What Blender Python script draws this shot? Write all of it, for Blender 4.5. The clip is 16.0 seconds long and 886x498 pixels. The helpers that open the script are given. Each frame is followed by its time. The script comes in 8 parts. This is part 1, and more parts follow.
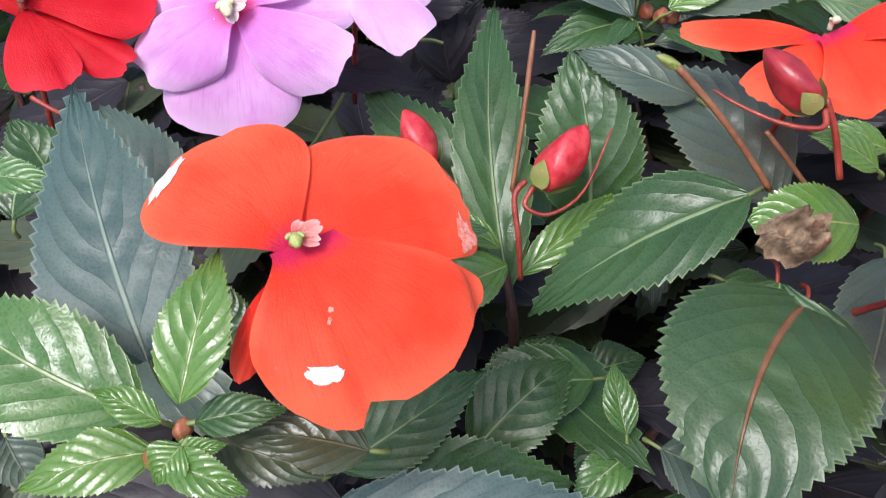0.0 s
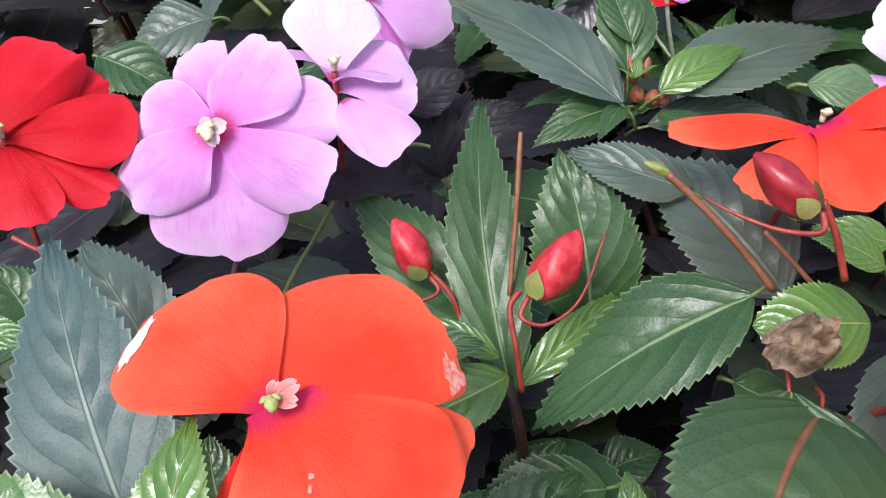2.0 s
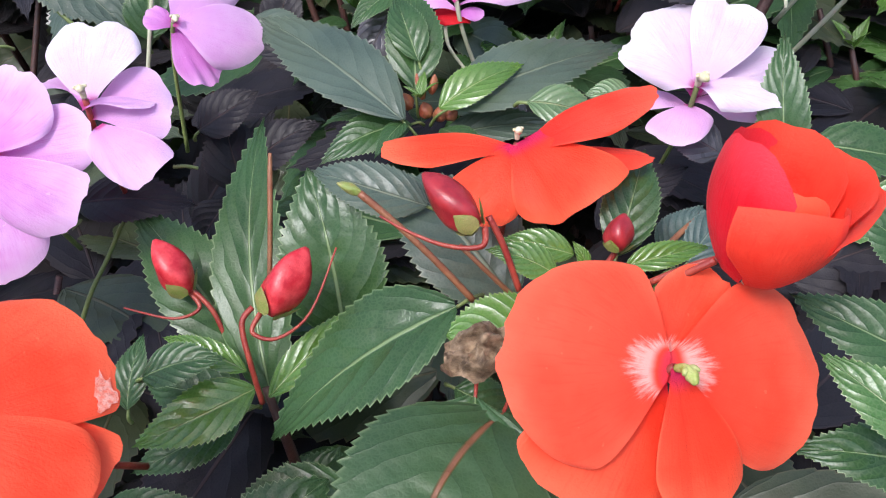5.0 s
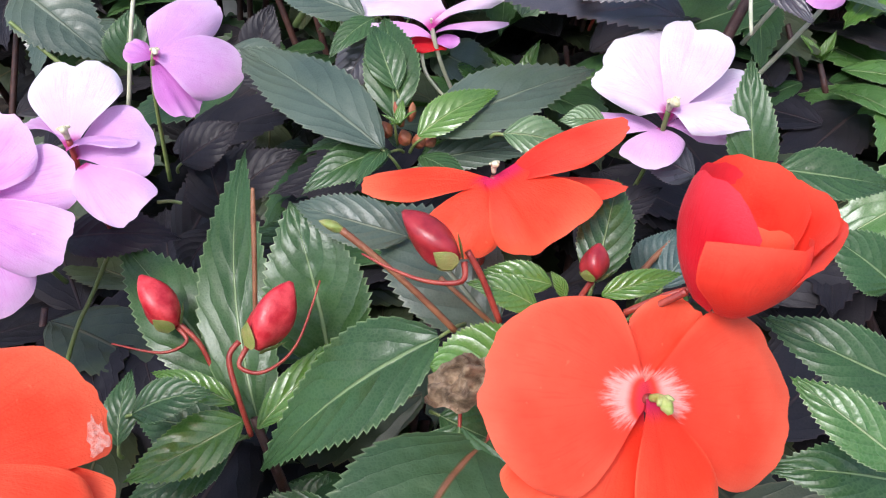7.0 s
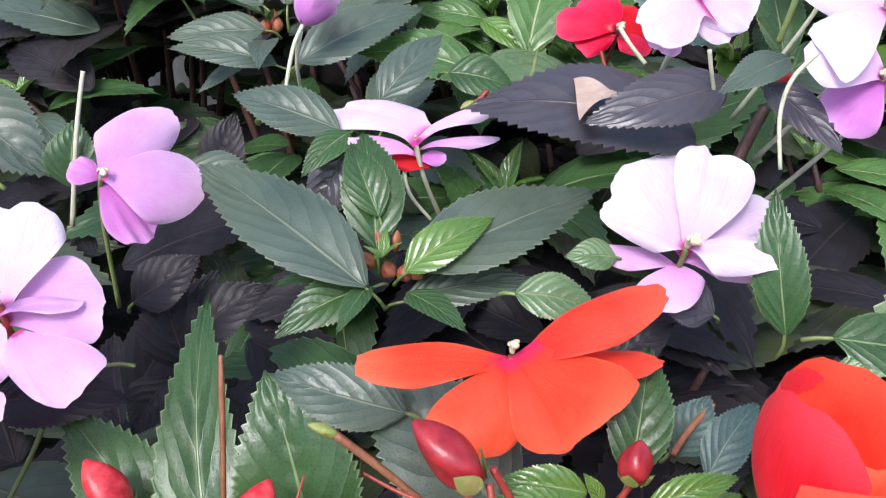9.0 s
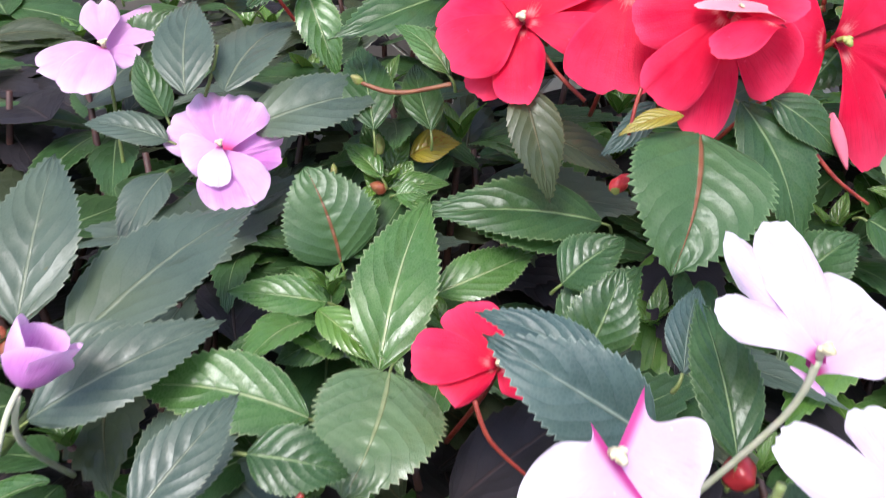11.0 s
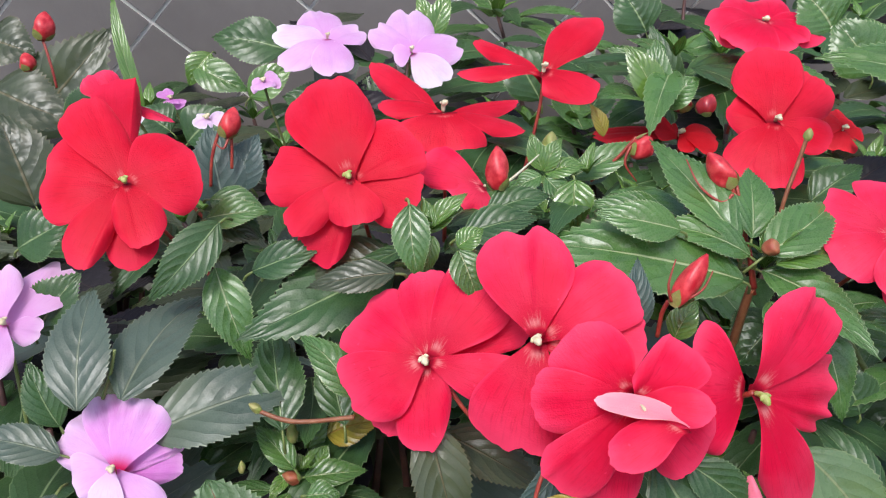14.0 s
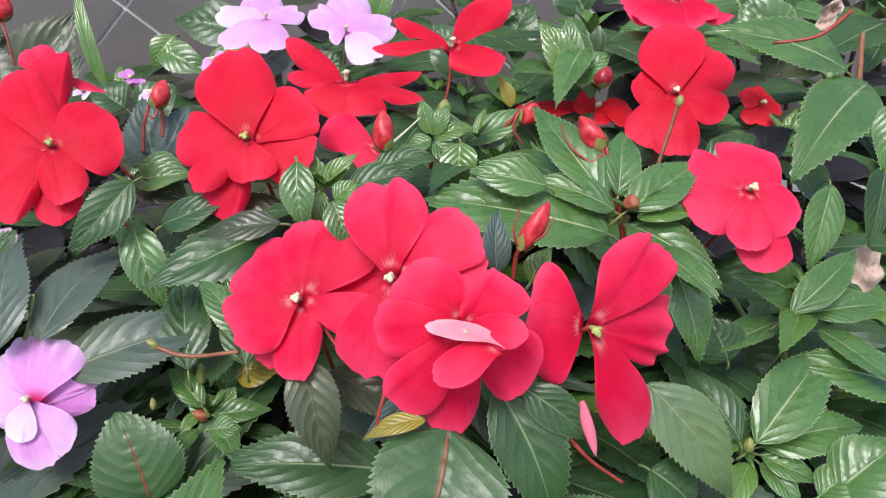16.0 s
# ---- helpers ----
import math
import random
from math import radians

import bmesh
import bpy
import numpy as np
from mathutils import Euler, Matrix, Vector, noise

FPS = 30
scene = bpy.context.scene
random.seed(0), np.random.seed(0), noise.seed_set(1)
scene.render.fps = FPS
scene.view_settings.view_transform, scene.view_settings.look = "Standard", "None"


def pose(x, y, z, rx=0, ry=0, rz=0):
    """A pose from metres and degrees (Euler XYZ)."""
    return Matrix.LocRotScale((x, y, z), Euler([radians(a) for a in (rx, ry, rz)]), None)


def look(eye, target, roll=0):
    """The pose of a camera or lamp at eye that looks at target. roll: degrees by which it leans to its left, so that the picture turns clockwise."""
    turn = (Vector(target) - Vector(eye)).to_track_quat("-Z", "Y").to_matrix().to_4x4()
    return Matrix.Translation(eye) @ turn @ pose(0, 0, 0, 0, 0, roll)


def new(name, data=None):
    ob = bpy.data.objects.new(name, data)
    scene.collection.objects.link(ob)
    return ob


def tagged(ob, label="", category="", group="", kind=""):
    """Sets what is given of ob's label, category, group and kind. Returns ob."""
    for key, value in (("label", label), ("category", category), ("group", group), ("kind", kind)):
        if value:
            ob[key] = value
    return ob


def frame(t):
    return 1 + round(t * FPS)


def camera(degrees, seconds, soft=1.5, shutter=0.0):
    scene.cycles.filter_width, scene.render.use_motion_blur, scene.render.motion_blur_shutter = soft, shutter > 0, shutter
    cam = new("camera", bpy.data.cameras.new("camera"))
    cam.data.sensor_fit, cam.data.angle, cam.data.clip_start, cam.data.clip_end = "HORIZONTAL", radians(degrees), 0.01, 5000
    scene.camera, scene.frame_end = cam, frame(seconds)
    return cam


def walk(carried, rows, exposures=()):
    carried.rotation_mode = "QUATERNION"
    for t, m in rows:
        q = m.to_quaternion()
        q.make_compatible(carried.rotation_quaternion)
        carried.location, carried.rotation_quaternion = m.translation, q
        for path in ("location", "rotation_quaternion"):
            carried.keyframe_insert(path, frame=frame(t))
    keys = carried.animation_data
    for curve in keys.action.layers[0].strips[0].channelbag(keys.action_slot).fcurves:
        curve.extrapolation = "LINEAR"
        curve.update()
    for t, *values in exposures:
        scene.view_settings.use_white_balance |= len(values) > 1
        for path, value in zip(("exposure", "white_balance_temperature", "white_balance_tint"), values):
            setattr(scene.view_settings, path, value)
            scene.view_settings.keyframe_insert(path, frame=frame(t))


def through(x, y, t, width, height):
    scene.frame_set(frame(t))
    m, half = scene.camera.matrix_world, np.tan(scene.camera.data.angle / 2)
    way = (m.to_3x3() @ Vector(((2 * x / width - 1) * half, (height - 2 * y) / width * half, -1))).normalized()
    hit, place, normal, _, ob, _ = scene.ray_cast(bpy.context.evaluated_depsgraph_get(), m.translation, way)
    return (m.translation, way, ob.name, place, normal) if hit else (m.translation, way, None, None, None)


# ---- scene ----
cam = camera(54.8, 16.0, 1.15, 0.2)
PATH = [
    (0, (0.046, 0.043, 0.546), (-0.003, 1.586, -0.725), -1.2),
    (0.5, (0.047, 0.05, 0.555), (-0.016, 1.597, -0.711), -2.5),
    (1, (0.058, 0.055, 0.556), (-0.043, 1.617, -0.689), -5.4),
    (1.5, (0.055, 0.06, 0.555), (-0.032, 1.652, -0.652), -5.6),
    (2, (0.054, 0.061, 0.556), (-0.036, 1.675, -0.622), -5.5),
    (2.5, (0.065, 0.066, 0.558), (-0.013, 1.685, -0.614), -5.2),
    (3, (0.09, 0.066, 0.557), (0.025, 1.69, -0.61), -5.0),
    (3.5, (0.102, 0.056, 0.557), (0.044, 1.675, -0.616), -5.1),
    (4, (0.111, 0.051, 0.556), (0.058, 1.671, -0.617), -5.6),
    (4.2, (0.118, 0.054, 0.557), (0.066, 1.673, -0.616), -5.9),
    (6.3, (0.132, 0.05, 0.562), (0.121, 1.673, -0.606), -6.0),
    (6.5, (0.133, 0.05, 0.564), (0.123, 1.676, -0.601), -6.4),
    (7, (0.129, 0.052, 0.569), (0.131, 1.677, -0.596), -6.6),
    (7.5, (0.11, 0.061, 0.57), (0.117, 1.691, -0.59), -6.6),
    (8, (0.113, 0.08, 0.57), (0.16, 1.724, -0.569), -6.0),
    (8.2, (0.115, 0.083, 0.572), (0.189, 1.734, -0.554), -5.5),
    (10.3, (0.138, 0.186, 0.585), (0.397, 1.892, -0.427), -3.3),
    (10.5, (0.146, 0.204, 0.589), (0.45, 1.913, -0.405), -2.5),
    (11, (0.175, 0.26, 0.609), (0.535, 1.979, -0.348), -2.3),
    (11.5, (0.184, 0.312, 0.615), (0.57, 2.037, -0.32), -2.1),
    (12, (0.202, 0.335, 0.628), (0.616, 2.067, -0.283), -1.8),
    (12.5, (0.218, 0.351, 0.637), (0.644, 2.081, -0.271), -1.7),
    (13, (0.235, 0.341, 0.662), (0.66, 2.072, -0.244), -1.7),
    (13.5, (0.233, 0.332, 0.678), (0.665, 2.063, -0.226), -1.6),
    (14, (0.226, 0.322, 0.704), (0.621, 2.06, -0.201), -2.2),
    (14.5, (0.239, 0.311, 0.705), (0.628, 2.054, -0.196), -2.2),
    (15, (0.248, 0.294, 0.701), (0.638, 2.037, -0.199), -2.1),
    (15.5, (0.263, 0.287, 0.703), (0.641, 2.031, -0.2), -2.2),
    (16, (0.274, 0.272, 0.701), (0.628, 2.014, -0.216), -2.7),
]
walk(cam, [(t, look(eye, target, roll)) for t, eye, target, roll in PATH], exposures=[(0, 0.86, 6200, 12), (4, 0.90, 6150, 12), (8, 0.92, 6150, 12), (10.5, 1.10, 6200, 12), (11.5, 1.12, 6250, 12), (12.5, 0.84, 6300, 12), (13.5, 0.67, 6300, 12), (16, 0.73, 6250, 12)])

# ---- world, sun, exposure ----
world = bpy.data.worlds.new("overcast_sky")
scene.world = world
world.use_nodes = True
wn = world.node_tree.nodes
sky = wn.new("ShaderNodeTexSky")
sky.sky_type, sky.sun_disc = "NISHITA", False
sky.sun_elevation, sky.sun_rotation = radians(62), radians(200)
sky.air_density, sky.dust_density = 1.0, 3.0
wn["Background"].inputs["Strength"].default_value = 0.15
world.node_tree.links.new(sky.outputs[0], wn["Background"].inputs["Color"])
sun = new("sun", bpy.data.lights.new("sun", "SUN"))
sun.data.energy, sun.data.angle, sun.data.color = 1.6, radians(18), (1.0, 0.975, 0.94)
scene.view_settings.exposure = 0.45
sun.matrix_world = look((-0.35, -0.6, 2.0), (0.25, 0.4, 0.4))


# ---- materials ----
class Nodes:
    """A short hand for a node tree."""

    def __init__(self, name, roughness=0.5, specular=0.5):
        self.mat = bpy.data.materials.new(name)
        self.mat.use_nodes = True
        self.tree = self.mat.node_tree
        self.out = self.tree.nodes["Material Output"]
        self.bsdf = self.tree.nodes["Principled BSDF"]
        self.bsdf.inputs["Roughness"].default_value = roughness
        self.bsdf.inputs["Specular IOR Level"].default_value = specular

    def put(self, socket, value):
        if isinstance(value, bpy.types.NodeSocket):
            self.tree.links.new(value, socket)
        else:
            socket.default_value = value

    def math(self, op, a, b=0.0, c=0.0, clamp=False):
        n = self.tree.nodes.new("ShaderNodeMath")
        n.operation, n.use_clamp = op, clamp
        for s, v in zip(n.inputs, (a, b, c)):
            self.put(s, v)
        return n.outputs[0]

    def ramp(self, value, lo, hi):
        n = self.tree.nodes.new("ShaderNodeMapRange")
        n.interpolation_type = "SMOOTHSTEP"
        self.put(n.inputs[0], value)
        n.inputs[1].default_value, n.inputs[2].default_value = lo, hi
        return n.outputs[0]

    def mix(self, fac, a, b, blend="MIX"):
        n = self.tree.nodes.new("ShaderNodeMix")
        n.data_type, n.blend_type = "RGBA", blend
        self.put(n.inputs[0], fac)
        for s, v in ((n.inputs[6], a), (n.inputs[7], b)):
            self.put(s, v if isinstance(v, bpy.types.NodeSocket) else (*v, 1.0))
        return n.outputs[2]

    def noise(self, vector, scale, detail=3.0, rough=0.55):
        n = self.tree.nodes.new("ShaderNodeTexNoise")
        self.put(n.inputs["Vector"], vector)
        n.inputs["Scale"].default_value, n.inputs["Detail"].default_value = scale, detail
        n.inputs["Roughness"].default_value = rough
        return n.outputs["Fac"]

    def cells(self, vector, scale):
        """Distance to the net of fine veins."""
        n = self.tree.nodes.new("ShaderNodeTexVoronoi")
        n.feature = "DISTANCE_TO_EDGE"
        self.put(n.inputs["Vector"], vector)
        n.inputs["Scale"].default_value = scale
        return n.outputs["Distance"]

    def coords(self):
        n = self.tree.nodes.new("ShaderNodeTexCoord")
        uv = self.tree.nodes.new("ShaderNodeSeparateXYZ")
        self.tree.links.new(n.outputs["UV"], uv.inputs[0])
        return n.outputs["Object"], n.outputs["UV"], uv.outputs[0], uv.outputs[1]

    def chance(self):
        return self.tree.nodes.new("ShaderNodeObjectInfo").outputs["Random"]

    def stretch(self, vector, sx, sy, sz=1.0):
        n = self.tree.nodes.new("ShaderNodeMapping")
        self.put(n.inputs[0], vector)
        n.inputs["Scale"].default_value = (sx, sy, sz)
        return n.outputs[0]

    def bump(self, height, distance, strength=1.0):
        n = self.tree.nodes.new("ShaderNodeBump")
        n.inputs["Strength"].default_value, n.inputs["Distance"].default_value = strength, distance
        self.put(n.inputs["Height"], height)
        self.put(self.bsdf.inputs["Normal"], n.outputs[0])
        return n.outputs[0]

    def thin(self, colour, amount, normal=None):
        """Lets some of the light through a leaf or a petal."""
        t = self.tree.nodes.new("ShaderNodeBsdfTranslucent")
        m = self.tree.nodes.new("ShaderNodeMixShader")
        self.put(t.inputs[0], colour)
        if normal is not None:
            self.put(t.inputs[1], normal)
        m.inputs[0].default_value = amount
        self.tree.links.new(self.bsdf.outputs[0], m.inputs[1])
        self.tree.links.new(t.outputs[0], m.inputs[2])
        self.tree.links.new(m.outputs[0], self.out.inputs[0])


VEINS, VEIN_SLANT = 7.0, 2.6


def leaf_material(name, green, deep, rib, gloss=0.33, blotch=(0.16, 0.13, 0.05), blotch_at=0.74, through=0.24, spec=0.5, net=None):
    """A leaf: UV runs base to tip and from edge to edge; side veins slant forwards, sunk between puffed fields."""
    green, deep = (green[0] * 0.80, green[1] * 0.82, green[2] * 0.86), (deep[0] * 0.75, deep[1] * 0.76, deep[2] * 0.82)
    gloss -= 0.03
    n = Nodes(name, gloss, spec)
    place, uv, u, v = n.coords()
    across = n.math("ABSOLUTE", n.math("SUBTRACT", n.math("MULTIPLY", v, 2.0), 1.0))
    wobble = n.math("MULTIPLY", n.noise(place, 60.0, 2.0), 0.9)
    run = n.math("SUBTRACT", n.math("MULTIPLY", u, VEINS), n.math("MULTIPLY", n.math("POWER", across, 1.25), VEIN_SLANT))
    wave = n.math("ABSOLUTE", n.math("SINE", n.math("MULTIPLY", n.math("ADD", run, wobble), math.pi)))
    side = n.math("SUBTRACT", 1.0, n.ramp(wave, 0.0, 0.10))
    mid = n.math("SUBTRACT", 1.0, n.ramp(n.math("DIVIDE", across, n.math("SUBTRACT", 1.15, u)), 0.02, 0.062))
    fine = n.noise(place, 1300.0, 4.0, 0.65)
    cells = n.cells(place, 780.0)
    cloud = n.noise(place, 45.0, 3.0)
    wear = n.noise(place, 130.0, 5.0, 0.65)
    base = n.mix(n.ramp(cloud, 0.3, 0.7), deep, green)
    base = n.mix(n.math("MULTIPLY", n.chance(), 0.45), base, tuple(c * 0.62 for c in green))
    base = n.mix(n.math("MULTIPLY", n.ramp(n.noise(place, 16.0, 2.0), 0.45, 0.75), 0.45), base, (green[0] * 1.5, green[1] * 1.25, green[2] * 0.8))
    base = n.mix(n.math("MULTIPLY", fine, 0.25), base, tuple(c * 1.5 for c in green))
    base = n.mix(n.math("MULTIPLY", n.ramp(cells, 0.25, 0.0), 0.24), base, tuple(0.6 * a + 0.4 * b for a, b in zip(green, net or rib)))
    base = n.mix(n.math("MULTIPLY", side, 0.3), base, tuple(c * 0.6 for c in deep))
    base = n.mix(n.math("MULTIPLY", n.ramp(wear, blotch_at, blotch_at + 0.06), 0.7), base, blotch)
    base = n.mix(n.math("MULTIPLY", mid, 0.85), base, rib)
    edge = n.ramp(across, 0.955, 1.0)
    base = n.mix(n.math("MULTIPLY", edge, 0.65), base, net or rib)
    n.put(n.bsdf.inputs["Base Color"], base)
    n.put(n.bsdf.inputs["Roughness"], n.math("ADD", gloss - 0.17, n.math("MULTIPLY", cloud, 0.22)))
    height = n.math("ADD", n.math("MULTIPLY", n.math("POWER", wave, 0.55), 0.42), n.math("MULTIPLY", fine, 0.10))
    height = n.math("ADD", height, n.math("MULTIPLY", n.ramp(cells, 0.0, 0.35), 0.05))
    height = n.math("SUBTRACT", height, n.math("MULTIPLY", mid, 0.8))
    height = n.math("ADD", height, n.math("MULTIPLY", n.noise(place, 150.0, 2.0), 0.45))
    nrm = n.bump(height, 0.0005, 0.8)
    n.thin(n.mix(0.5, base, (0.16, 0.30, 0.03)), through, nrm)
    return n.mat


def petal_material(name, base, throat, heart, pale, veins=0.2, marks=0.0, through=0.3, core_to=0.1, star_to=0.27):
    """A petal: coloured from the throat outwards, with fine veins that run lengthwise."""
    n = Nodes(name, 0.5, 0.17)
    place, uv, u, v = n.coords()
    lines = n.noise(n.stretch(uv, 2.0, 26.0), 2.2, 3.0)
    cloud = n.noise(place, 70.0, 3.0)
    fine = n.noise(place, 1500.0, 2.0)
    col = n.mix(n.ramp(cloud, 0.35, 0.7), base, tuple(0.72 * a + 0.28 * b for a, b in zip(base, pale)))
    col = n.mix(n.math("MULTIPLY", n.ramp(n.noise(place, 26.0, 4.0, 0.6), 0.42, 0.75), 0.55), col, pale)
    col = n.mix(n.math("MULTIPLY", n.chance(), 0.25), col, heart)
    col = n.mix(n.math("MULTIPLY", n.ramp(lines, 0.5, 0.68), veins), col, heart)
    inner = n.math("SUBTRACT", 1.0, n.ramp(n.math("ADD", u, n.math("MULTIPLY", n.math("SUBTRACT", lines, 0.5), 0.16)), 0.05, 0.66))
    col = n.mix(n.math("MULTIPLY", inner, 0.6), col, heart)
    col = n.mix(n.math("MULTIPLY", n.ramp(n.math("ADD", u, n.math("MULTIPLY", cloud, 0.3)), 0.8, 1.2), 0.6), col, pale)
    beside = n.math("ABSOLUTE", n.math("SUBTRACT", n.math("MULTIPLY", v, 2.0), 1.0))
    rim = n.math("MAXIMUM", n.ramp(u, 0.86, 1.0), n.math("MULTIPLY", n.ramp(beside, 0.8, 1.0), n.ramp(u, 0.2, 0.6)))
    col = n.mix(n.math("MULTIPLY", rim, 0.5), col, pale)
    core = n.math("SUBTRACT", 1.0, n.ramp(u, 0.03, core_to))
    col = n.mix(core, col, throat)
    if marks:
        rays = n.noise(n.stretch(uv, 3.0, 9.0), 2.0, 4.0, 0.7)
        out = n.math("ADD", n.math("ADD", u, n.math("MULTIPLY", rays, 0.35)), n.math("MULTIPLY", beside, 0.14))
        star = n.math("MULTIPLY", n.ramp(u, 0.08, 0.15), n.math("SUBTRACT", 1.0, n.ramp(out, star_to + 0.08, star_to + 0.22)))
        col = n.mix(n.math("MULTIPLY", star, marks), col, (0.93, 0.62, 0.55))
    specks = n.noise(place, 420.0, 1.0)
    col = n.mix(n.math("MULTIPLY", n.ramp(specks, 0.76, 0.8), 0.5), col, pale)
    n.put(n.bsdf.inputs["Base Color"], col)
    n.bsdf.inputs["Sheen Weight"].default_value = 0.06
    n.bsdf.inputs["Sheen Roughness"].default_value = 0.4
    h = n.math("ADD", n.math("MULTIPLY", lines, 0.22), n.math("ADD", n.math("MULTIPLY", fine, 0.25), n.math("ADD", cloud, n.math("MULTIPLY", n.noise(place, 150.0, 2.0), 0.25))))
    nrm = n.bump(h, 0.0010, 0.6)
    n.thin(col, through, nrm)
    return n.mat


def plain_material(name, a, b, scale=120.0, gloss=0.5, bumps=0.0004, through=0.0, specular=0.5):
    n = Nodes(name, gloss, specular)
    place, uv, u, v = n.coords()
    big, small = n.noise(place, scale, 3.0), n.noise(place, scale * 7.0, 4.0)
    col = n.mix(n.ramp(big, 0.3, 0.7), a, b)
    col = n.mix(n.math("MULTIPLY", small, 0.3), col, tuple(c * 0.55 for c in a))
    n.put(n.bsdf.inputs["Base Color"], col)
    nrm = n.bump(n.math("ADD", small, big), bumps, 0.7)
    if through:
        n.thin(col, through, nrm)
    return n.mat


LEAF = {
    "mid": leaf_material("leaf_green", (0.046, 0.118, 0.034), (0.024, 0.064, 0.020), (0.24, 0.33, 0.15), 0.40, spec=0.48),
    "grey": leaf_material("leaf_grey_green", (0.108, 0.150, 0.110), (0.064, 0.098, 0.072), (0.21, 0.24, 0.16), 0.42),
    "blue": leaf_material("leaf_blue_green", (0.075, 0.132, 0.116), (0.045, 0.088, 0.082), (0.24, 0.31, 0.25), 0.5, spec=0.45),
    "bright": leaf_material("leaf_young_green", (0.130, 0.270, 0.045), (0.070, 0.170, 0.030), (0.30, 0.38, 0.13), 0.3, spec=0.7),
    "fresh": leaf_material("leaf_fresh_green", (0.092, 0.222, 0.048), (0.050, 0.132, 0.030), (0.40, 0.47, 0.24), 0.36, spec=0.62),
    "light": leaf_material("leaf_light_green", (0.145, 0.245, 0.100), (0.095, 0.175, 0.072), (0.26, 0.30, 0.14), 0.37, spec=0.6),
    "redrib": leaf_material("leaf_red_ribbed", (0.072, 0.156, 0.058), (0.045, 0.104, 0.040), (0.26, 0.075, 0.04), 0.42, net=(0.20, 0.30, 0.13), spec=0.42),
    "redmid": leaf_material("leaf_green_red_ribbed", (0.050, 0.112, 0.040), (0.028, 0.066, 0.024), (0.24, 0.085, 0.045), 0.42, net=(0.16, 0.22, 0.10), spec=0.5),
    # purple leaf darkened further: shade deep in the foliage is in its colour
    "dusk": leaf_material("leaf_purple_shaded", (0.028, 0.025, 0.029), (0.014, 0.013, 0.016), (0.050, 0.034, 0.034), 0.5, through=0.04, spec=0.18),
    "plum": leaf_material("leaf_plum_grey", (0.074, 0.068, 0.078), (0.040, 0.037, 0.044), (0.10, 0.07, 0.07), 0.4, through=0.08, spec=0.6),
    "olive": leaf_material("leaf_olive", (0.075, 0.100, 0.050), (0.050, 0.062, 0.036), (0.14, 0.12, 0.06), 0.4),
    "dry": None,
    "drypale": None,
    "yellow": leaf_material("leaf_yellow", (0.42, 0.33, 0.04), (0.22, 0.24, 0.03), (0.35, 0.16, 0.03), 0.4, (0.3, 0.07, 0.02), 0.6),
}
PETAL = {
    "orange": petal_material("petal_orange", (0.88, 0.060, 0.022), (0.60, 0.02, 0.09), (0.76, 0.026, 0.012), (0.95, 0.15, 0.07), 0.3, core_to=0.2),
    "star": petal_material("petal_orange_star", (0.89, 0.070, 0.030), (0.78, 0.05, 0.08), (0.84, 0.05, 0.026), (0.95, 0.16, 0.085), 0.3, 0.7, star_to=0.28),
    "flame": petal_material("petal_red_orange", (0.82, 0.030, 0.014), (0.45, 0.01, 0.02), (0.70, 0.015, 0.012), (0.95, 0.11, 0.06), 0.2),
    "scarlet": petal_material("petal_scarlet", (0.62, 0.005, 0.014), (0.3, 0.002, 0.01), (0.44, 0.003, 0.008), (0.82, 0.03, 0.05), 0.15),
    "crimson": petal_material("petal_crimson", (0.60, 0.003, 0.028), (0.24, 0.001, 0.015), (0.40, 0.002, 0.02), (0.80, 0.02, 0.07), 0.2),
    "deepred": petal_material("petal_deep_red", (0.70, 0.0035, 0.028), (0.24, 0.001, 0.012), (0.46, 0.002, 0.016), (0.84, 0.03, 0.075), 0.3, marks=0.3, core_to=0.11, star_to=0.16),
    "ember": petal_material("petal_ember_red", (0.72, 0.007, 0.020), (0.38, 0.003, 0.012), (0.56, 0.004, 0.013), (0.85, 0.05, 0.07), 0.3),
    "red": petal_material("petal_red", (0.81, 0.005, 0.056), (0.24, 0.001, 0.015), (0.46, 0.002, 0.024), (0.93, 0.06, 0.15), 0.35, marks=0.38, core_to=0.11, star_to=0.2),
    "blush": petal_material("petal_red_underside", (0.88, 0.32, 0.38), (0.8, 0.2, 0.28), (0.85, 0.22, 0.30), (0.95, 0.5, 0.55), 0.3),
    "pink": petal_material("petal_pink", (0.70, 0.29, 0.66), (0.62, 0.01, 0.10), (0.62, 0.16, 0.56), (0.88, 0.60, 0.86), 0.4, core_to=0.27),
    "cap": petal_material("throat_lobe_cream", (0.72, 0.60, 0.56), (0.50, 0.42, 0.12), (0.66, 0.50, 0.50), (0.84, 0.76, 0.74), 0.2),
    "coral": petal_material("throat_lobe_coral", (0.76, 0.20, 0.16), (0.40, 0.01, 0.05), (0.48, 0.03, 0.05), (0.92, 0.60, 0.52), 0.3, core_to=0.5),
    "lilac": petal_material("petal_lilac", (0.70, 0.37, 0.67), (0.55, 0.08, 0.30), (0.66, 0.28, 0.62), (0.82, 0.58, 0.80), 0.35),
    "white": petal_material("petal_white_pink", (0.76, 0.58, 0.75), (0.50, 0.05, 0.24), (0.70, 0.38, 0.66), (0.86, 0.79, 0.86), 0.4, core_to=0.15),
    "violet": petal_material("petal_violet", (0.62, 0.20, 0.58), (0.5, 0.06, 0.36), (0.52, 0.12, 0.48), (0.78, 0.40, 0.74), 0.35),
}
